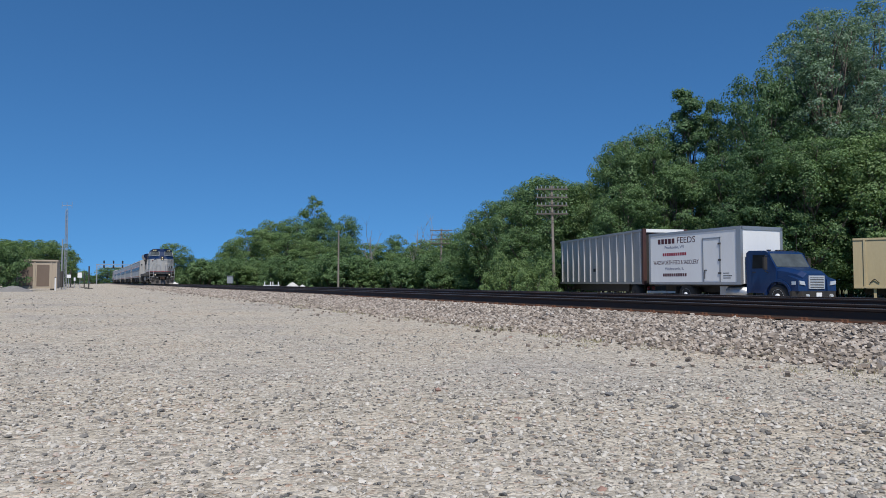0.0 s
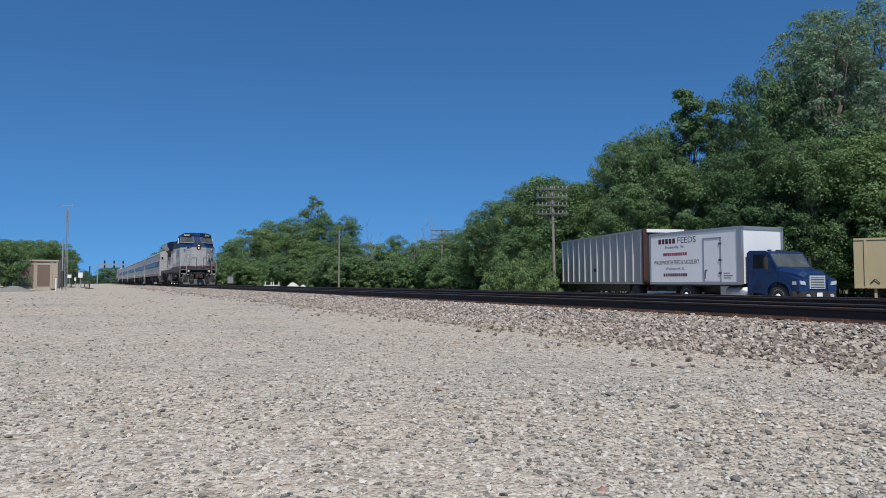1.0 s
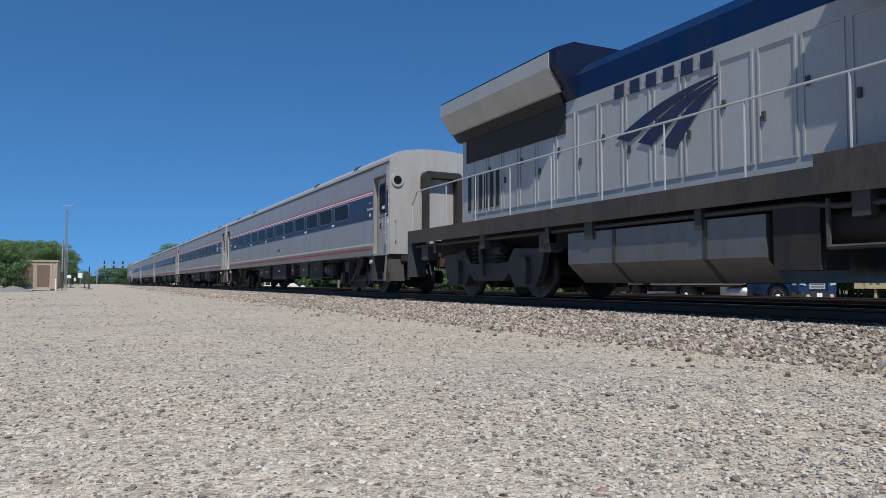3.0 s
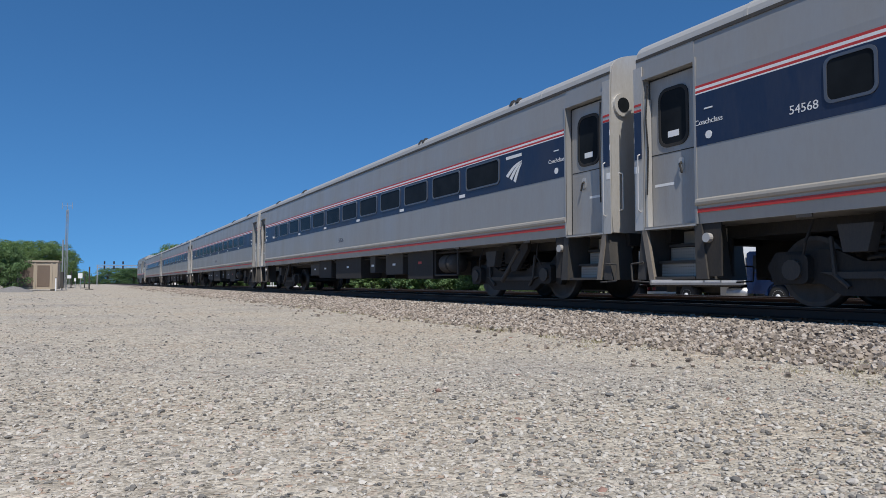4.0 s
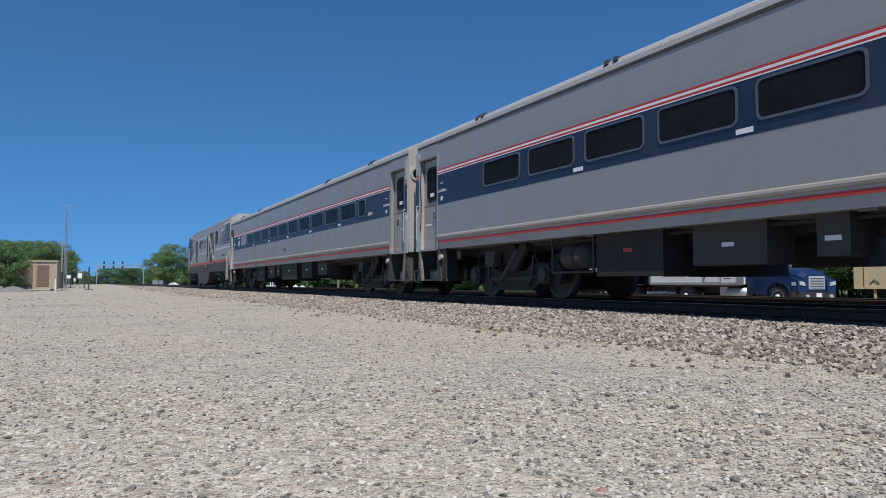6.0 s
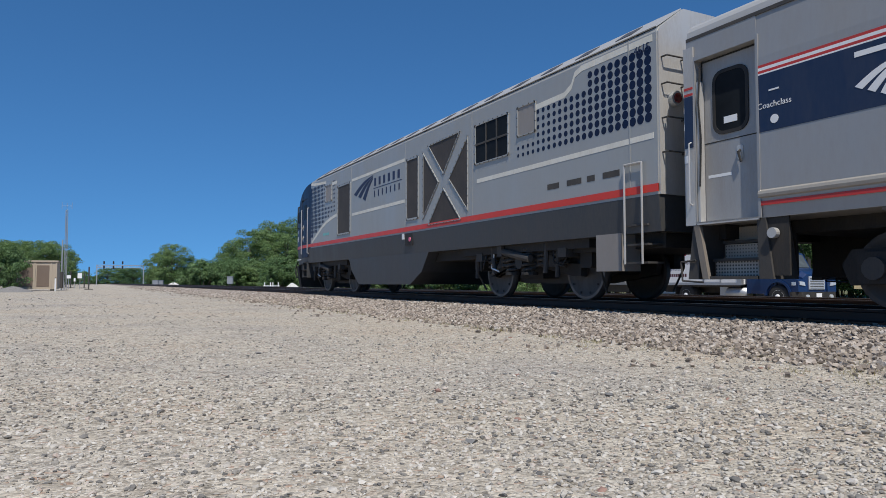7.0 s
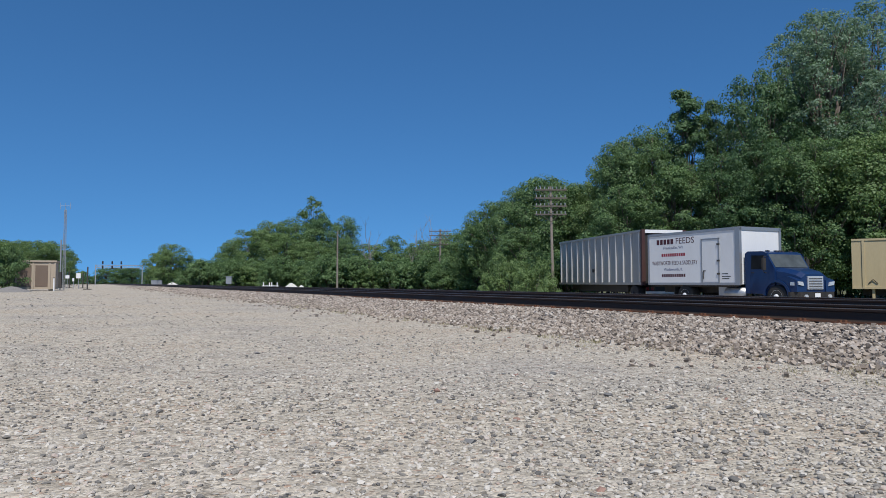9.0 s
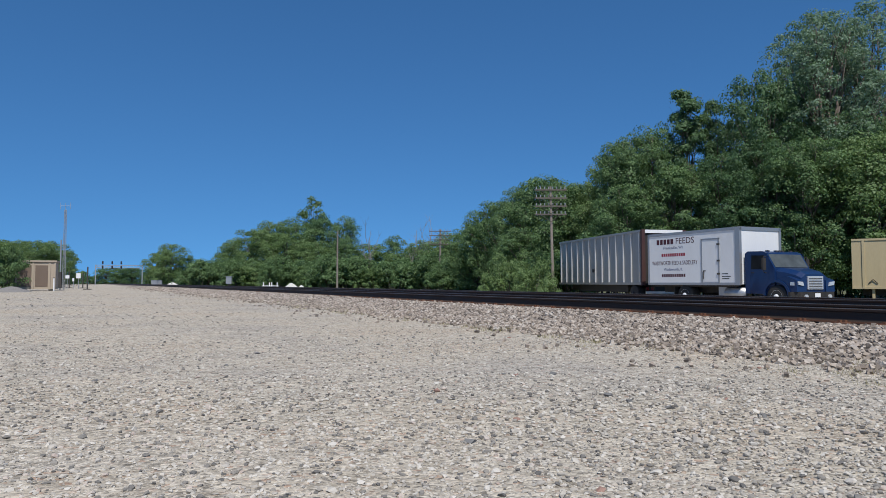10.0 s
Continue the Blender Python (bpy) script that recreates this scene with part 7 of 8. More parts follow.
def make_truck():
    t = thing("box_truck", "white box truck with a blue bonneted cab", "truck")
    X = 1.28
    box = part("cargo_box", block(B(), -X, X, -5.85, 0, 1.02, 3.52), TRUCK_WHITE, t, "white cargo box", bevel=0.02)
    for sx in (-1, 1):
        part("top_rail", block(B(), *sorted((sx * (X - 0.03), sx * (X + 0.02))), -5.87, 0.02, 3.44, 3.57), ALU, box)
        part("bottom_rail", block(B(), *sorted((sx * (X - 0.03), sx * (X + 0.02))), -5.87, 0.02, 0.98, 1.10), ALU, box)
        part("front_post", block(B(), *sorted((sx * (X - 0.12), sx * (X + 0.025))), -0.22, 0.03, 1.0, 3.56), ALU, box, "aluminium corner post", bevel=0.03)
        part("rear_post", block(B(), *sorted((sx * (X - 0.05), sx * (X + 0.02))), -5.88, -5.76, 1.0, 3.56), ALU, box)
    part("front_rail", block(B(), -X, X, -0.02, 0.03, 3.42, 3.57), ALU, box)
    part("box_roof", block(B(), -X + 0.02, X - 0.02, -5.85, 0.0, 3.52, 3.58), ALU, box)
    door = part("side_door", prism(B(), rect(-2.16, -1.18, 1.14, 3.08), "x", X, X + 0.012), TRUCK_WHITE, box, "white side door, closed")
    b = B()
    for y0, y1, z0, z1 in ((-2.22, -2.15, 1.08, 3.14), (-1.19, -1.12, 1.08, 3.14), (-2.22, -1.12, 3.08, 3.15)):
        prism(b, rect(y0, y1, z0, z1), "x", X, X + 0.025)
    part("frame", b, ALU, door)
    for z in (1.5, 2.1, 2.85):
        part("hinge", block(B(), X + 0.012, X + 0.04, -1.26, -1.10, z - 0.04, z + 0.04), UNDER_GREY, door)
    part("latch", pipe(B(), [(X + 0.03, -2.08, 1.25), (X + 0.03, -2.08, 1.65), (X + 0.03, -1.95, 1.65)], 0.02, 6), UNDER_GREY, door)
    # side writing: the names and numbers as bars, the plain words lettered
    bars("name_bar", -5.25, -4.02, 3.13, 0.25, 5, MAROON, X, t)
    flat_text("sign_lettering", "FEEDS", 0.42, MAROON, -3.28, 3.13, X + 0.002, t, 1.2, "maroon sign lettering")
    flat_text("place_lettering", "Franksville, WI", 0.20, BLUE_INK, -4.08, 2.82, X + 0.002, t, 1.30, "blue place lettering")
    bars("number_bar", -4.90, -3.25, 2.47, 0.15, 11, CRIMSON, X, t)
    flat_text("sign_lettering", "WADSWORTH FEED & SADDLERY", 0.29, MAROON, -4.02, 2.06, X + 0.002, t, 3.1, "maroon sign lettering")
    flat_text("place_lettering", "Wadsworth, IL", 0.20, BLUE_INK, -4.08, 1.75, X + 0.002, t, 1.30, "blue place lettering")
    bars("number_bar", -4.90, -3.25, 1.45, 0.15, 11, MAROON, X, t)
    for z, w in ((1.48, 0.35), (1.36, 0.5), (1.26, 0.42)):
        part("small_print_bar", prism(B(), rect(-1.0, -1.0 + w, z, z + 0.035), "x", X, X + 0.004), UNDER, t)
    part("chassis", block(B(), -0.45, 0.45, -5.6, 2.3, 0.62, 0.95), UNDER, t)
    part("cross_sill", block(B(), -1.1, 1.1, -5.7, -0.2, 0.90, 1.02), UNDER, t)
    for sx in (-1, 1):
        part("step_tank", rod(B(), (sx * 0.95, -0.95, 0.62), (sx * 0.95, 0.1, 0.62), 0.27, 16), ALU, t, "aluminium fuel tank", True)
        part("mud_flap", block(B(), *sorted((sx * 0.75, sx * 1.2)), -4.12, -4.10, 0.25, 0.9), RUBBER, t)
        part("side_step", block(B(), *sorted((sx * 0.8, sx * 1.2)), 0.15, 1.05, 0.42, 0.50), UNDER_GREY, t)
        road_wheel(t, sx * 1.20, -3.4, 0.50, 0.55, sx, WHITE)
        road_wheel(t, sx * 1.14, 1.75, 0.50, 0.28, sx, WHITE)
    # cab
    prof = [(0.10, 0.62), (0.10, 2.36), (0.25, 2.46), (1.02, 2.44), (1.22, 2.36), (1.62, 1.70), (1.62, 0.62)]
    cab = part("cab", prism(B(), prof, "x", -1.06, 1.06), TRUCK_BLUE, t, "deep blue cab", bevel=0.05)
    b = B()
    ring = lambda y, hw, zt, z0: [(-hw, y, z0), (-hw, y, zt - 0.16), (-hw + 0.25, y, zt), (hw - 0.25, y, zt), (hw, y, zt - 0.16), (hw, y, z0)]
    loft(b, [ring(1.55, 1.0, 1.74, 0.85), ring(2.0, 0.92, 1.68, 0.80), ring(2.45, 0.84, 1.56, 0.74), ring(2.66, 0.78, 1.44, 0.70)])
    part("bonnet", b, TRUCK_BLUE, t, "deep blue sloping bonnet", bevel=0.04)
    for sx in (-1, 1):
        b = B()
        arch = [(1.75 + 0.66 * math.cos(a), 0.55 + 0.66 * math.sin(a)) for a in [math.pi * i / 12 for i in range(13)]]
        inner = [(1.75 + 0.56 * math.cos(a), 0.55 + 0.56 * math.sin(a)) for a in [math.pi * i / 12 for i in range(13)]]
        prism(b, arch + inner[::-1], "x", sx * 0.80, sx * 1.17)
        part("wheel_arch", b, TRUCK_BLUE, t, bevel=0.02)
        part("wing_cheek", prism(B(), [(2.30, 0.72), (2.72, 0.72), (2.70, 1.20), (2.25, 1.36), (1.9, 1.24)], "x", *sorted((sx * 0.6, sx * 1.12))), TRUCK_BLUE, t, bevel=0.05)
        lampb = part("headlamp", prism(B(), [(0.74 * sx, 0.96), (1.06 * sx, 1.0), (1.08 * sx, 1.15), (0.80 * sx, 1.12)], "y", 2.60, 2.75), CLEAR_LAMP, t, "clear wrapped headlamp", bevel=0.03)
        part("side_lens", block(B(), *sorted((sx * 1.10, sx * 1.14)), 2.42, 2.6, 0.98, 1.12), CLEAR_LAMP, lampb)
        part("side_window", prism(B(), [(0.42, 1.68), (1.18, 1.68), (1.10, 2.26), (0.46, 2.28)], "x", *sorted((sx * 1.0, sx * 1.068))), PANE, cab, "dark side window")
        part("cab_door", ring_plate(B(), sx, rounded(0.36, 1.34, 0.70, 2.34, 0.06), rounded(0.375, 1.325, 0.715, 2.325, 0.06), 1.055, 0.010), TRUCK_BLUE, cab)
        part("door_handle", block(B(), *sorted((sx * 1.06, sx * 1.09)), 0.42, 0.58, 1.50, 1.54), UNDER, cab)
        mir = part("mirror_arm", pipe(B(), [(sx * 1.05, 1.2, 2.2), (sx * 1.32, 1.3, 2.2), (sx * 1.32, 1.3, 1.55), (sx * 1.05, 1.2, 1.5)], 0.018, 6), UNDER, t)
        part("mirror", block(B(), *sorted((sx * 1.22, sx * 1.42)), 1.27, 1.34, 1.62, 2.14), UNDER, mir, "black side mirror", bevel=0.02)
        part("fog_lamp", rod(B(), (sx * 0.70, 2.72, 0.52), (sx * 0.70, 2.84, 0.52), 0.09, 14), CLEAR_LAMP, t)
    part("windscreen", prism(B(), [(1.235, 2.30), (1.255, 2.31), (1.615, 1.745), (1.59, 1.735)], "x", -0.98, 0.98), SCREEN, cab, "dark raked windscreen")
    gr = part("grille", block(B(), -0.46, 0.46, 2.62, 2.70, 0.82, 1.36), CHROME, t, "chromed grille", bevel=0.03)
    for i in range(7):
        part("slot", block(B(), -0.40, 0.40, 2.695, 2.706, 0.86 + 0.066 * i, 0.885 + 0.066 * i), UNDER, gr)
    part("bumper", prism(B(), [(-1.18, 2.45), (-1.0, 2.78), (1.0, 2.78), (1.18, 2.45), (1.18, 2.35), (-1.18, 2.35)], "z", 0.36, 0.72), UNDER, t, "black bumper", bevel=0.03)
    part("licence_plate", block(B(), -0.16, 0.16, 2.78, 2.79, 0.50, 0.66), WHITE, t)
    for x in (-0.7, -0.2, 0.0, 0.2, 0.7):
        part("roof_lamp", block(B(), x - 0.06, x + 0.06, 0.92, 1.04, 2.44, 2.49), UNDER_GREY, cab, bevel=0.02)
    part("aerial", rod(B(), (-0.85, 1.1, 2.4), (-0.85, 1.1, 3.3), 0.012, 5), UNDER, cab)
    part("stack_guard", block(B(), 0.62, 0.92, -1.55, -1.05, 0.45, 1.0), ALU, t, bevel=0.02)
    t.matrix_basis = headed(14.27, 30.53, 0.407, -0.914)


def make_trailer():
    t = thing("cargo_trailer", "grey ribbed aluminium trailer with an oxide red end frame", "trailer")
    X, L = 1.28, 12.06
    part("side_shell", block(B(), -X + 0.02, X - 0.02, -L, -0.10, 1.06, 3.96), TRAILER_GREY, t, "weathered grey ribbed sides")
    for sx in (-1, 1):
        for i in range(13):
            y = -L + 0.30 + 0.95 * i
            part("rib", prism(B(), [(y - 0.04, 1.10), (y + 0.04, 1.10), (y + 0.04, 3.90), (y - 0.04, 3.90)], "x", *sorted((sx * (X - 0.02), sx * (X + 0.05)))), RIB_GREY, t)
        part("top_rail", block(B(), *sorted((sx * (X - 0.04), sx * (X + 0.055))), -L, 0.0, 3.88, 4.0), TRAILER_GREY, t)
        part("bottom_rail", block(B(), *sorted((sx * (X - 0.04), sx * (X + 0.055))), -L, 0.0, 0.98, 1.12), TRAILER_GREY, t)
        part("end_post", block(B(), *sorted((sx * (X - 0.14), sx * (X + 0.06))), -0.14, 0.02, 0.95, 4.02), FRAME_RED, t, "oxide red corner post")
        part("reflector", block(B(), *sorted((sx * (X + 0.05), sx * (X + 0.056))), -L + 0.5, -L + 0.62, 1.2, 1.32), WHITE, t)
        road_wheel(t, sx * 1.22, -1.2, 0.50, 0.5, sx, UNDER)
        part("mark_bar", block(B(), *sorted((sx * (X - 0.02), sx * (X - 0.012))), -6.6, -6.2, 1.75, 1.95), UNDER, t)
        part("side_skirt", block(B(), *sorted((sx * 1.0, sx * 1.05)), -9.0, -2.2, 0.55, 0.98), UNDER, t)
        part("landing_leg", block(B(), *sorted((sx * 0.7, sx * 0.82)), -9.6, -9.45, 0.0, 1.0), UNDER, t)
    part("end_header", block(B(), -X, X, -0.12, 0.0, 3.82, 4.0), WHITE, t)
    part("end_recess", block(B(), -X + 0.1, X - 0.1, -0.16, -0.09, 1.0, 3.84), UNDER, t, "dark end wall")
    for x in (-0.6, 0.1, 0.7):
        part("end_brace", block(B(), x - 0.04, x + 0.04, -0.1, -0.04, 1.0, 3.84), FRAME_RED, t)
    part("rear_bumper", block(B(), -1.1, 1.1, -0.06, 0.04, 0.5, 0.62), WHITE, t)
    for x in (-0.75, 0.75, 1.05):
        part("tail_light", block(B(), x - 0.08, x + 0.08, 0.0, 0.04, 0.68, 0.85), RED_LENS, t)
    part("chassis", block(B(), -0.5, 0.5, -L + 0.5, -0.1, 0.62, 1.0), UNDER, t)
    t.matrix_basis = headed(10.97 + 0.978 * X, 37.2 + 0.206 * X, 0.206, -0.978)


def make_tan_trailer():
    t = thing("storage_trailer", "faded tan storage trailer parked under the trees", "trailer")
    X, L = 1.22, 9.0
    part("shell", block(B(), -X, X, -L, 0, 0.78, 3.28), TAN, t, "faded tan ribbed shell", bevel=0.02)
    for i in range(8):
        y = -L + 0.5 + 1.1 * i
        part("rib", block(B(), X, X + 0.05, y - 0.05, y + 0.05, 0.80, 3.26), TAN, t)
    for z in (0.78, 3.20):
        part("rail", block(B(), X, X + 0.035, -L, 0, z, z + 0.10), TAN, t)
    for y in (-L + 0.9, -L + 2.0):
        part("strap_hook", pipe(B(), [(X + 0.03, y - 0.2, 1.05), (X + 0.05, y, 1.25), (X + 0.03, y + 0.2, 1.05)], 0.02, 5), UNDER, t)
        part("leg", block(B(), X - 0.2, X - 0.08, y - 0.06, y + 0.06, 0.0, 0.8), TAN, t)
        part("foot", block(B(), X - 0.28, X, y - 0.15, y + 0.15, 0.0, 0.04), UNDER_GREY, t)
    part("chassis", block(B(), -0.6, 0.6, -L + 0.4, -0.4, 0.45, 0.80), UNDER, t)
    for sx in (-1, 1):
        for y in (-1.4, -2.6):
            road_wheel(t, sx * 1.1, y, 0.48, 0.45, sx, UNDER)
    hu, hd = 0.80, -0.60
    t.matrix_basis = headed(0.6015 * 34.5 + 9.0 * hu - hd * X, 34.5 + 9.0 * hd + hu * X, hu, hd)


make_truck()
make_trailer()
make_tan_trailer()

# ---- line-side poles, mast, shed and signs ----
POLE_WOOD = rough_stuff("weathered pole wood", [(0.2, (0.15, 0.125, 0.10)), (0.8, (0.33, 0.29, 0.245))], 4, 0.9, 0.5, 0.02)
POLE_DARK = rough_stuff("dark crossarm wood", [(0.2, (0.07, 0.06, 0.05)), (0.8, (0.17, 0.15, 0.125))], 4, 0.9, 0.5, 0.02)
GALV = paint("galvanised steel", (0.40, 0.41, 0.42), 0.5, 0.6, (0.25, 0.24, 0.22), 0.3, 3)
BEIGE = paint("beige shed wall", (0.42, 0.35, 0.27), 0.6, 0, (0.28, 0.23, 0.17), 0.35, 1)
BROWN_PANEL = paint("brown shed panel", (0.17, 0.125, 0.095), 0.6, 0, (0.12, 0.09, 0.07), 0.35, 1)
F_PX = 1207.0


def utility_pole(px, d, h, arms, span, label, lean=0.0, r=0.15):
    t = thing("utility_pole", label, "utility pole", "line-side poles")
    part("post", rod(B(), (0, 0, -0.5), (lean, 0, h), r, 10, r * 0.65), POLE_WOOD, t)
    for k in range(arms):
        z = h - 0.25 - 0.55 * k
        arm = part("crossarm", block(B(), lean - span / 2, lean + span / 2, -0.16, -0.06, z - 0.045, z + 0.045), POLE_DARK, t)
        for i in range(8):
            x = lean - span / 2 + 0.12 + (span - 0.24) * i / 7
            part("insulator", rod(B(), (x, -0.11, z + 0.06), (x, -0.11, z + 0.22), 0.035, 7), GALV, arm)
        for sx in (-1, 1):
            part("brace", rod(B(), (lean + sx * span * 0.28, -0.17, z - 0.06), (lean, -0.17, z - 0.5), 0.018, 5), UNDER_GREY, arm)
    t.matrix_basis = Matrix.Translation(ahead((px - 784) / F_PX * d, d, GROUND_2)) @ Matrix.Rotation(-VIEW, 4, "Z")


utility_pole(981, 45.5, 7.55, 4, 2.15, "leaning wooden pole with four crossarms", -0.15, r=0.115)
utility_pole(781, 86, 7.85, 4, 2.8, "wooden pole with crossarms above the bushes")
utility_pole(599, 84, 7.5, 0, 1.0, "plain slender wooden pole", r=0.13)


def make_shed():
    t = thing("relay_shed", "beige equipment shed with brown panels beside the line", "shed")
    w, dp, h = 3.0, 2.4, 2.55
    part("wall", block(B(), -w / 2, w / 2, 0, dp, 0.15, h), BEIGE, t, bevel=0.02)
    for x in (-0.98, 0.42):
        p = part("panel", block(B(), x - (0.62 if x < 0 else 0.48), x + (0.62 if x < 0 else 0.48), -0.03, 0.0, 0.38, h - 0.30), BROWN_PANEL, t, "brown recessed panel")
    for x in (-1.5, -0.22, 1.05, 1.44):
        part("batten", block(B(), x - 0.06, x + 0.06, -0.05, 0.0, 0.15, h), BEIGE, t)
    part("roof", block(B(), -w / 2 - 0.08, w / 2 + 0.08, -0.10, dp + 0.08, h, h + 0.14), BEIGE, t, "flat overhanging roof", bevel=0.02)
    for x in (-1.1, 1.1):
        part("skid", block(B(), x - 0.12, x + 0.12, -0.05, dp, -0.05, 0.15), UNDER_GREY, t)
    t.matrix_basis = Matrix.Translation(ahead((67 - 784) / F_PX * 60, 60, 0)) @ Matrix.Rotation(-VIEW * 0.12, 4, "Z")
    m = thing("marker_post", "white plastic marker post beside the shed", "post")
    part("post", rod(B(), (0, 0, -0.2), (0, 0, 1.1), 0.06, 8), WHITE, m)
    part("cap", rod(B(), (0, 0, 1.1), (0, 0, 1.16), 0.07, 8), UNDER_GREY, m)
    m.matrix_basis = Matrix.Translation(ahead((99 - 784) / F_PX * 58, 58, 0))


def make_mast():
    t = thing("radio_mast", "slender steel radio mast with dipole aerials", "mast")
    for i in range(3):
        a = 2 * math.pi * i / 3
        part("leg", rod(B(), (0.14 * math.cos(a), 0.14 * math.sin(a), -0.1), (0.10 * math.cos(a), 0.10 * math.sin(a), 8.0), 0.03, 6), GALV, t)
    for k in range(16):
        z = 0.4 + 0.48 * k
        part("lattice", pipe(B(), [(0.12, 0, z), (-0.06, 0.10, z + 0.24), (-0.06, -0.10, z + 0.24), (0.12, 0, z + 0.48)], 0.012, 4), GALV, t)
    part("whip", rod(B(), (0, 0, 8.0), (0, 0, 8.7), 0.02, 6), GALV, t)
    part("aerial", pipe(B(), [(-0.5, 0, 8.4), (0.5, 0, 8.4)], 0.02, 5), GALV, t)
    for x in (-0.5, 0.5):
        part("dipole", rod(B(), (x, 0, 8.1), (x, 0, 8.75), 0.02, 5), GALV, t)
    part("lower_pole", rod(B(), (-0.35, 0, -0.1), (-0.35, 0, 5.0), 0.07, 8), GALV, t)
    part("equipment_case", block(B(), -0.45, -0.15, -0.2, 0.1, 0.2, 1.8), UNDER_GREY, t, bevel=0.02)
    t.matrix_basis = Matrix.Translation(ahead((116 - 784) / F_PX * 68, 68, 0)) @ Matrix.Rotation(-VIEW, 4, "Z")


def make_gantry():
    t = thing("signal_gantry", "steel truss signal bridge over both tracks", "signal bridge")
    x0, x1, h = 2.4, 17.4, 7.0
    for x in (x0, x1):
        for dy in (-0.4, 0.4):
            part("leg", block(B(), x - 0.14, x + 0.14, dy - 0.14, dy + 0.14, 0.0, h), GALV, t)
    for z in (h - 0.9, h):
        for dy in (-0.4, 0.4):
            part("chord", block(B(), x0 - 0.3, x1 + 0.3, dy - 0.10, dy + 0.10, z - 0.10, z + 0.10), GALV, t)
    for i in range(14):
        xa, xb = x0 + i * 1.05, x0 + (i + 1) * 1.05
        za, zb = (h - 0.9, h) if i % 2 else (h, h - 0.9)
        part("web", rod(B(), (xa, -0.4, za), (xb, -0.4, zb), 0.06, 5), GALV, t)
    for x in (4.6, 7.6, 10.5):
        for z in (h + 0.9, h - 0.7):
            s = part("signal_head", prism(B(), rounded(x - 0.26, x + 0.26, z - 0.55, z + 0.55, 0.22), "y", -0.62, -0.50), UNDER, t, "black three-lamp signal head")
            for k in (-0.32, 0, 0.32):
                part("lamp", rod(B(), (x, -0.62, z + k), (x, -0.74, z + k), 0.13, 10), RUBBER, s)
    t.matrix_basis = Matrix.Translation((0, 268, -0.05))


def make_heap(px, d, w, h, z, label, stone):
    t = thing("gravel_heap", label, "gravel heap", "heaps of gravel")
    verts, faces, n = [(0, 0, h)], [], 22
    for k in range(1, 7):
        for i in range(n):
            a = 2 * math.pi * i / n
            r = w / 2 * k / 6 * (1 + 0.18 * noise.noise(Vector((math.cos(a) * 1.5, math.sin(a) * 1.5, px * 0.1))))
            verts.append((r * math.cos(a), 0.6 * r * math.sin(a), h * (1 - (k / 6) ** 1.3) + 0.08 * noise.noise(Vector((r * 3, a * 4, 1)))))
    for i in range(n):
        faces.append((0, 1 + i, 1 + (i + 1) % n))
    for k in range(5):
        for i in range(n):
            a, b = 1 + k * n, 1 + (k + 1) * n
            faces.append((a + i, b + i, b + (i + 1) % n, a + (i + 1) % n))
    link_mesh("pile", verts, faces, stone, t)
    t.matrix_basis = Matrix.Translation(ahead((px - 784) / F_PX * d, d, z - 0.05)) @ Matrix.Rotation(-VIEW, 4, "Z")


HEAP_GREY = rough_stuff("grey heaped ballast", [(0.2, (0.12, 0.115, 0.11)), (0.8, (0.36, 0.34, 0.32))], 6, 0.95, 0.9, 0.06)
HEAP = rough_stuff("pale heaped stone", [(0.2, (0.45, 0.43, 0.40)), (0.8, (0.74, 0.72, 0.69))], 6, 0.95, 0.8, 0.05)
make_shed()
make_mast()
make_gantry()
make_heap(518, 72, 2.6, 1.15, GROUND_2, "pale gravel heap beyond the tracks", HEAP)
make_heap(536, 74, 1.8, 0.9, GROUND_2, "pale gravel heap beyond the tracks", HEAP)
make_heap(308, 150, 4.6, 1.3, GROUND_2, "pale gravel heap beyond the tracks", HEAP)
make_heap(24, 52, 3.2, 0.50, 0.0, "low grey gravel heap by the bushes", HEAP_GREY)


def cabinet(px, d, w, h, post, label):
    t = thing("signal_cabinet", label, "cabinet", "line-side cabinets")
    part("case", block(B(), -w / 2, w / 2, -0.2, 0.2, post, post + h), GALV, t, bevel=0.02)
    part("hood", block(B(), -w / 2 - 0.05, w / 2 + 0.05, -0.26, 0.26, post + h, post + h + 0.06), GALV, t)
    part("pedestal", block(B(), -0.09, 0.09, -0.09, 0.09, -0.1, post), UNDER_GREY, t)
    t.matrix_basis = Matrix.Translation(ahead((px - 784) / F_PX * d, d, GROUND_2)) @ Matrix.Rotation(-VIEW, 4, "Z")


cabinet(408, 92, 0.75, 0.95, 0.95, "grey signal cabinet on a post")
cabinet(276, 160, 1.3, 1.0, 0.7, "pale signal cabinet on a post")
cabinet(285, 162, 1.2, 1.0, 0.7, "pale signal cabinet on a post")


def sign(px, d, w, z0, z1, label):
    t = thing("notice_board", label, "sign", "white boards by the line")
    part("board", block(B(), -w / 2, w / 2, -0.02, 0.0, z0, z1), WHITE, t, bevel=0.005)
    part("post", rod(B(), (0, 0.04, -0.2), (0, 0.04, z1), 0.035, 6), GALV, t)
    t.matrix_basis = Matrix.Translation(ahead((px - 784) / F_PX * d, d, 0)) @ Matrix.Rotation(-VIEW, 4, "Z")


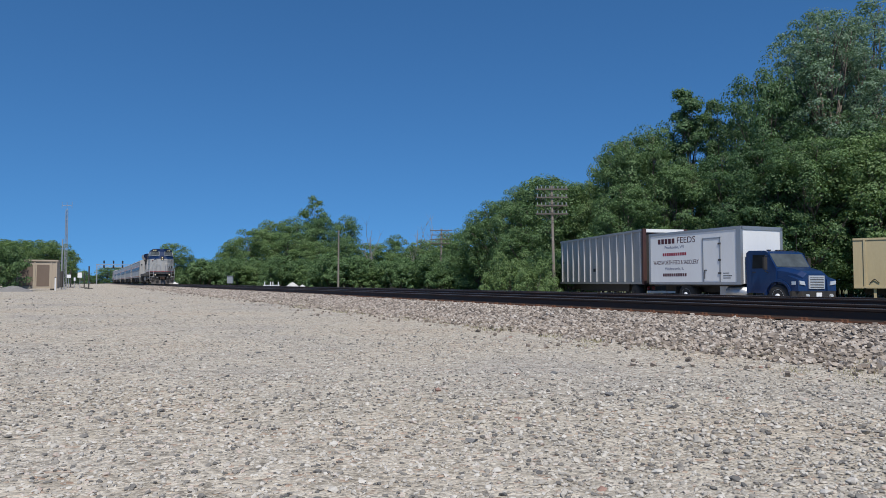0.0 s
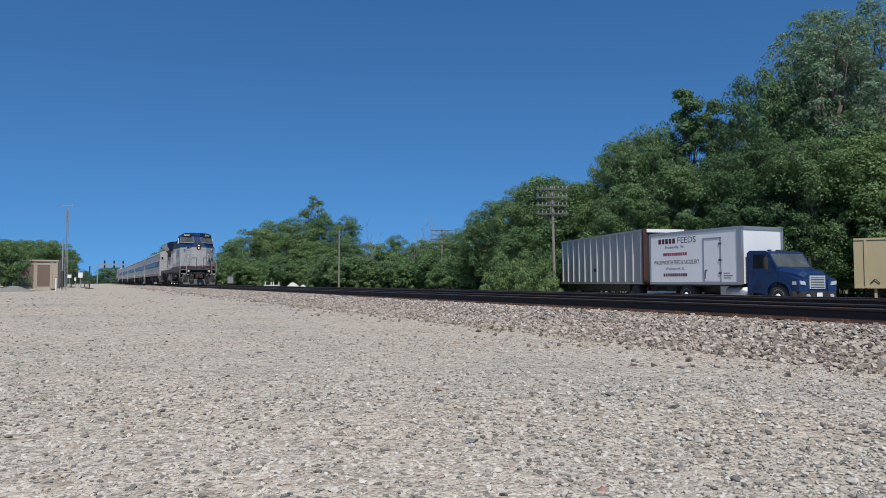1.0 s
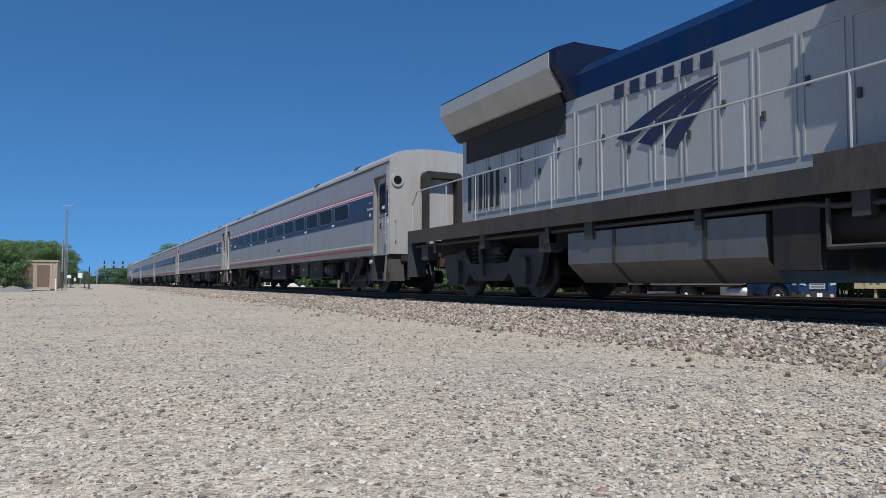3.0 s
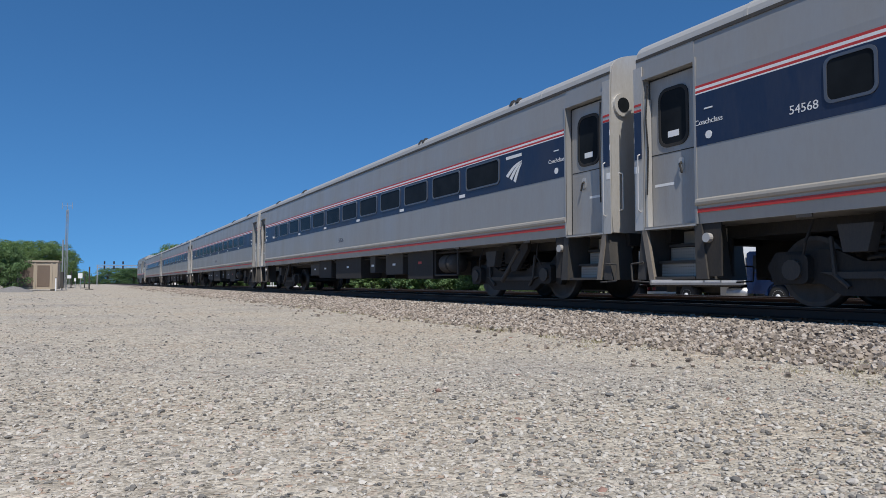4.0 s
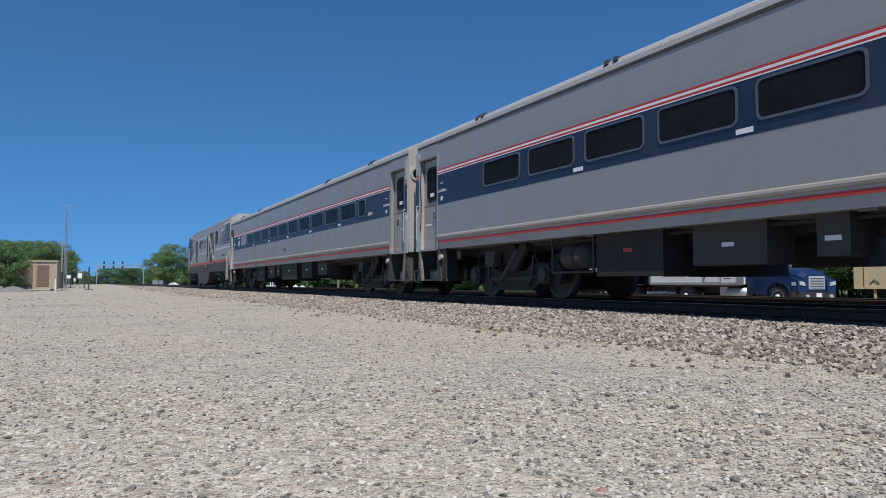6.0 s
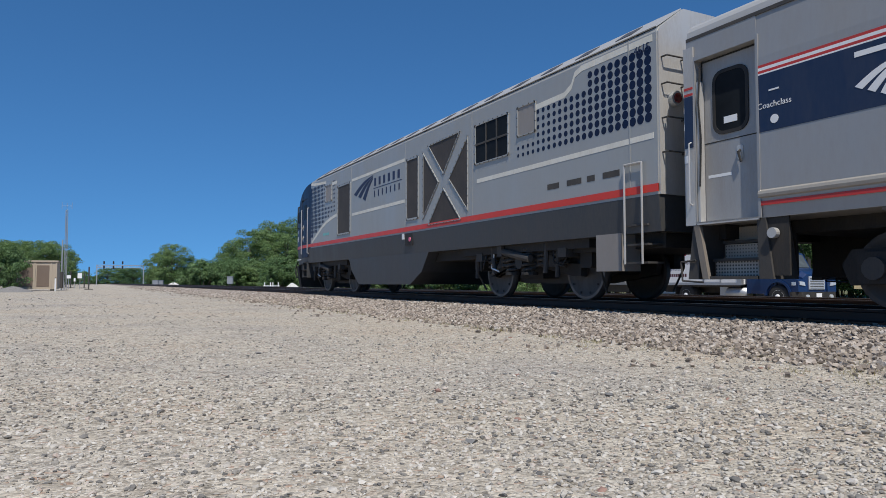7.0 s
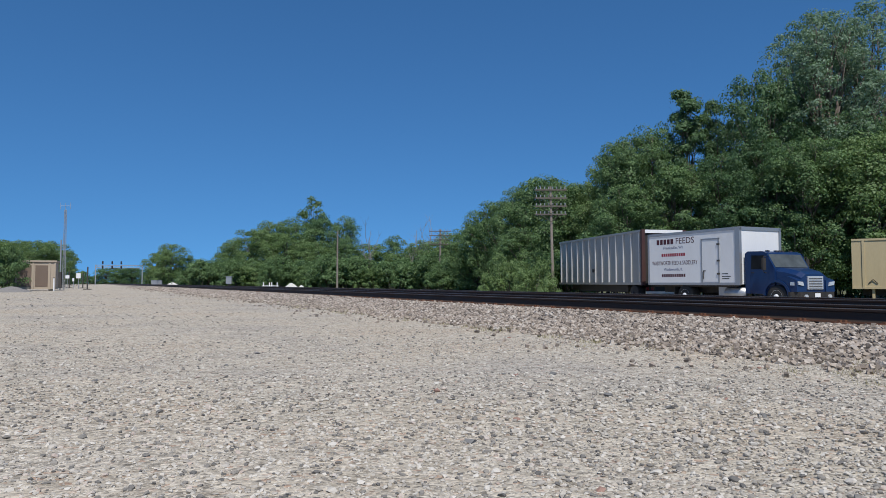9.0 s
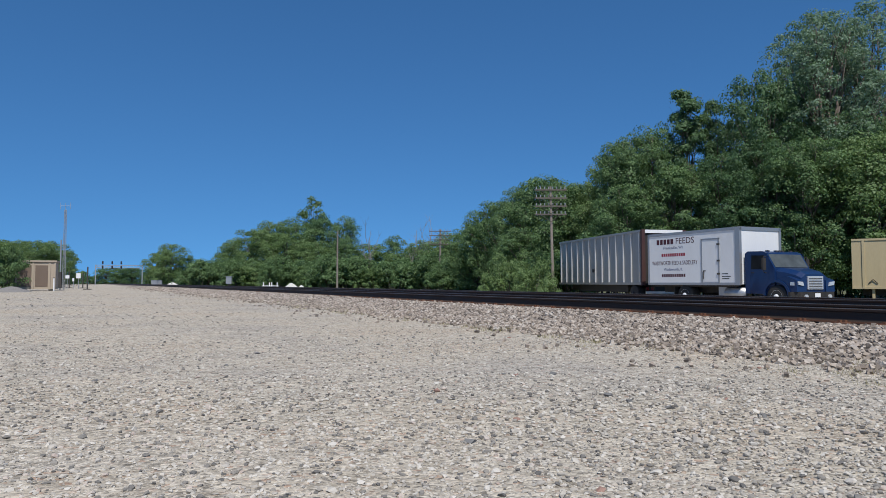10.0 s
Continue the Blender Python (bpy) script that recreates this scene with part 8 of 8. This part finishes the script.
sign(122, 75, 0.50, 1.20, 1.55, "blank white board on a post")
sign(142, 80, 0.52, 1.25, 1.85, "blank white board on a post")
sign(133, 85, 0.22, 0.9, 1.3, "small blank white board on a post")
for px, d, h in ((158, 72, 2.4), (150, 90, 2.0), (126, 92, 2.3)):
    t = thing("line_post", "dark slim line-side post", "post", "line-side posts")
    part("post", rod(B(), (0, 0, -0.2), (0, 0, h), 0.07, 8), UNDER_GREY, t)
    part("foot", block(B(), -0.4, 0.4, -0.3, 0.3, -0.05, 0.08), UNDER_GREY, t)
    t.matrix_basis = Matrix.Translation(ahead((px - 784) / F_PX * d, d, 0))
t = thing("pipe_rail", "white pipe guard rail beyond the tracks", "guard rail")
for x in (-0.75, -0.1, 0.15, 0.75):
    part("upright", rod(B(), (x, 0, -0.2), (x, 0, 1.15), 0.06, 7), WHITE, t)
part("rail", rod(B(), (-0.9, 0, 0.75), (0.9, 0, 0.75), 0.05, 7), WHITE, t)
t.matrix_basis = Matrix.Translation(ahead((481 - 784) / F_PX * 75, 75, GROUND_2)) @ Matrix.Rotation(-VIEW, 4, "Z")
for px in (848, 875):
    t = thing("marker_stake", "small white pointed stake beyond the tracks", "stake", "white stakes")
    b = B()
    prism(b, [(-0.09, -0.3), (0.09, -0.3), (0.09, 0.35), (0.0, 0.62), (-0.09, 0.35)], "y", -0.015, 0.015)
    part("board", b, WHITE, t)
    t.matrix_basis = Matrix.Translation(ahead((px - 784) / F_PX * 38, 38, GROUND_2)) @ Matrix.Rotation(-VIEW, 4, "Z")



def motions():
    times = [0.1 * i for i in range(101)]
    lag = np.interp(times, (0, 3.8, 4.0, 4.5, 5.0, 5.5, 5.7, 6.8, 7.0, 7.5, 10), (0, 0, -0.12, 0.12, -0.05, -0.22, -0.25, 0.08, 0.0, 0.12, 0.12))
    for ob, k in VEHICLES:
        walk(ob, [(t, pose(TRACK_X, GAP_Y + CAR * k - SPEED * t + float(d), RAIL_Z)) for t, d in zip(times, lag)])


motions()
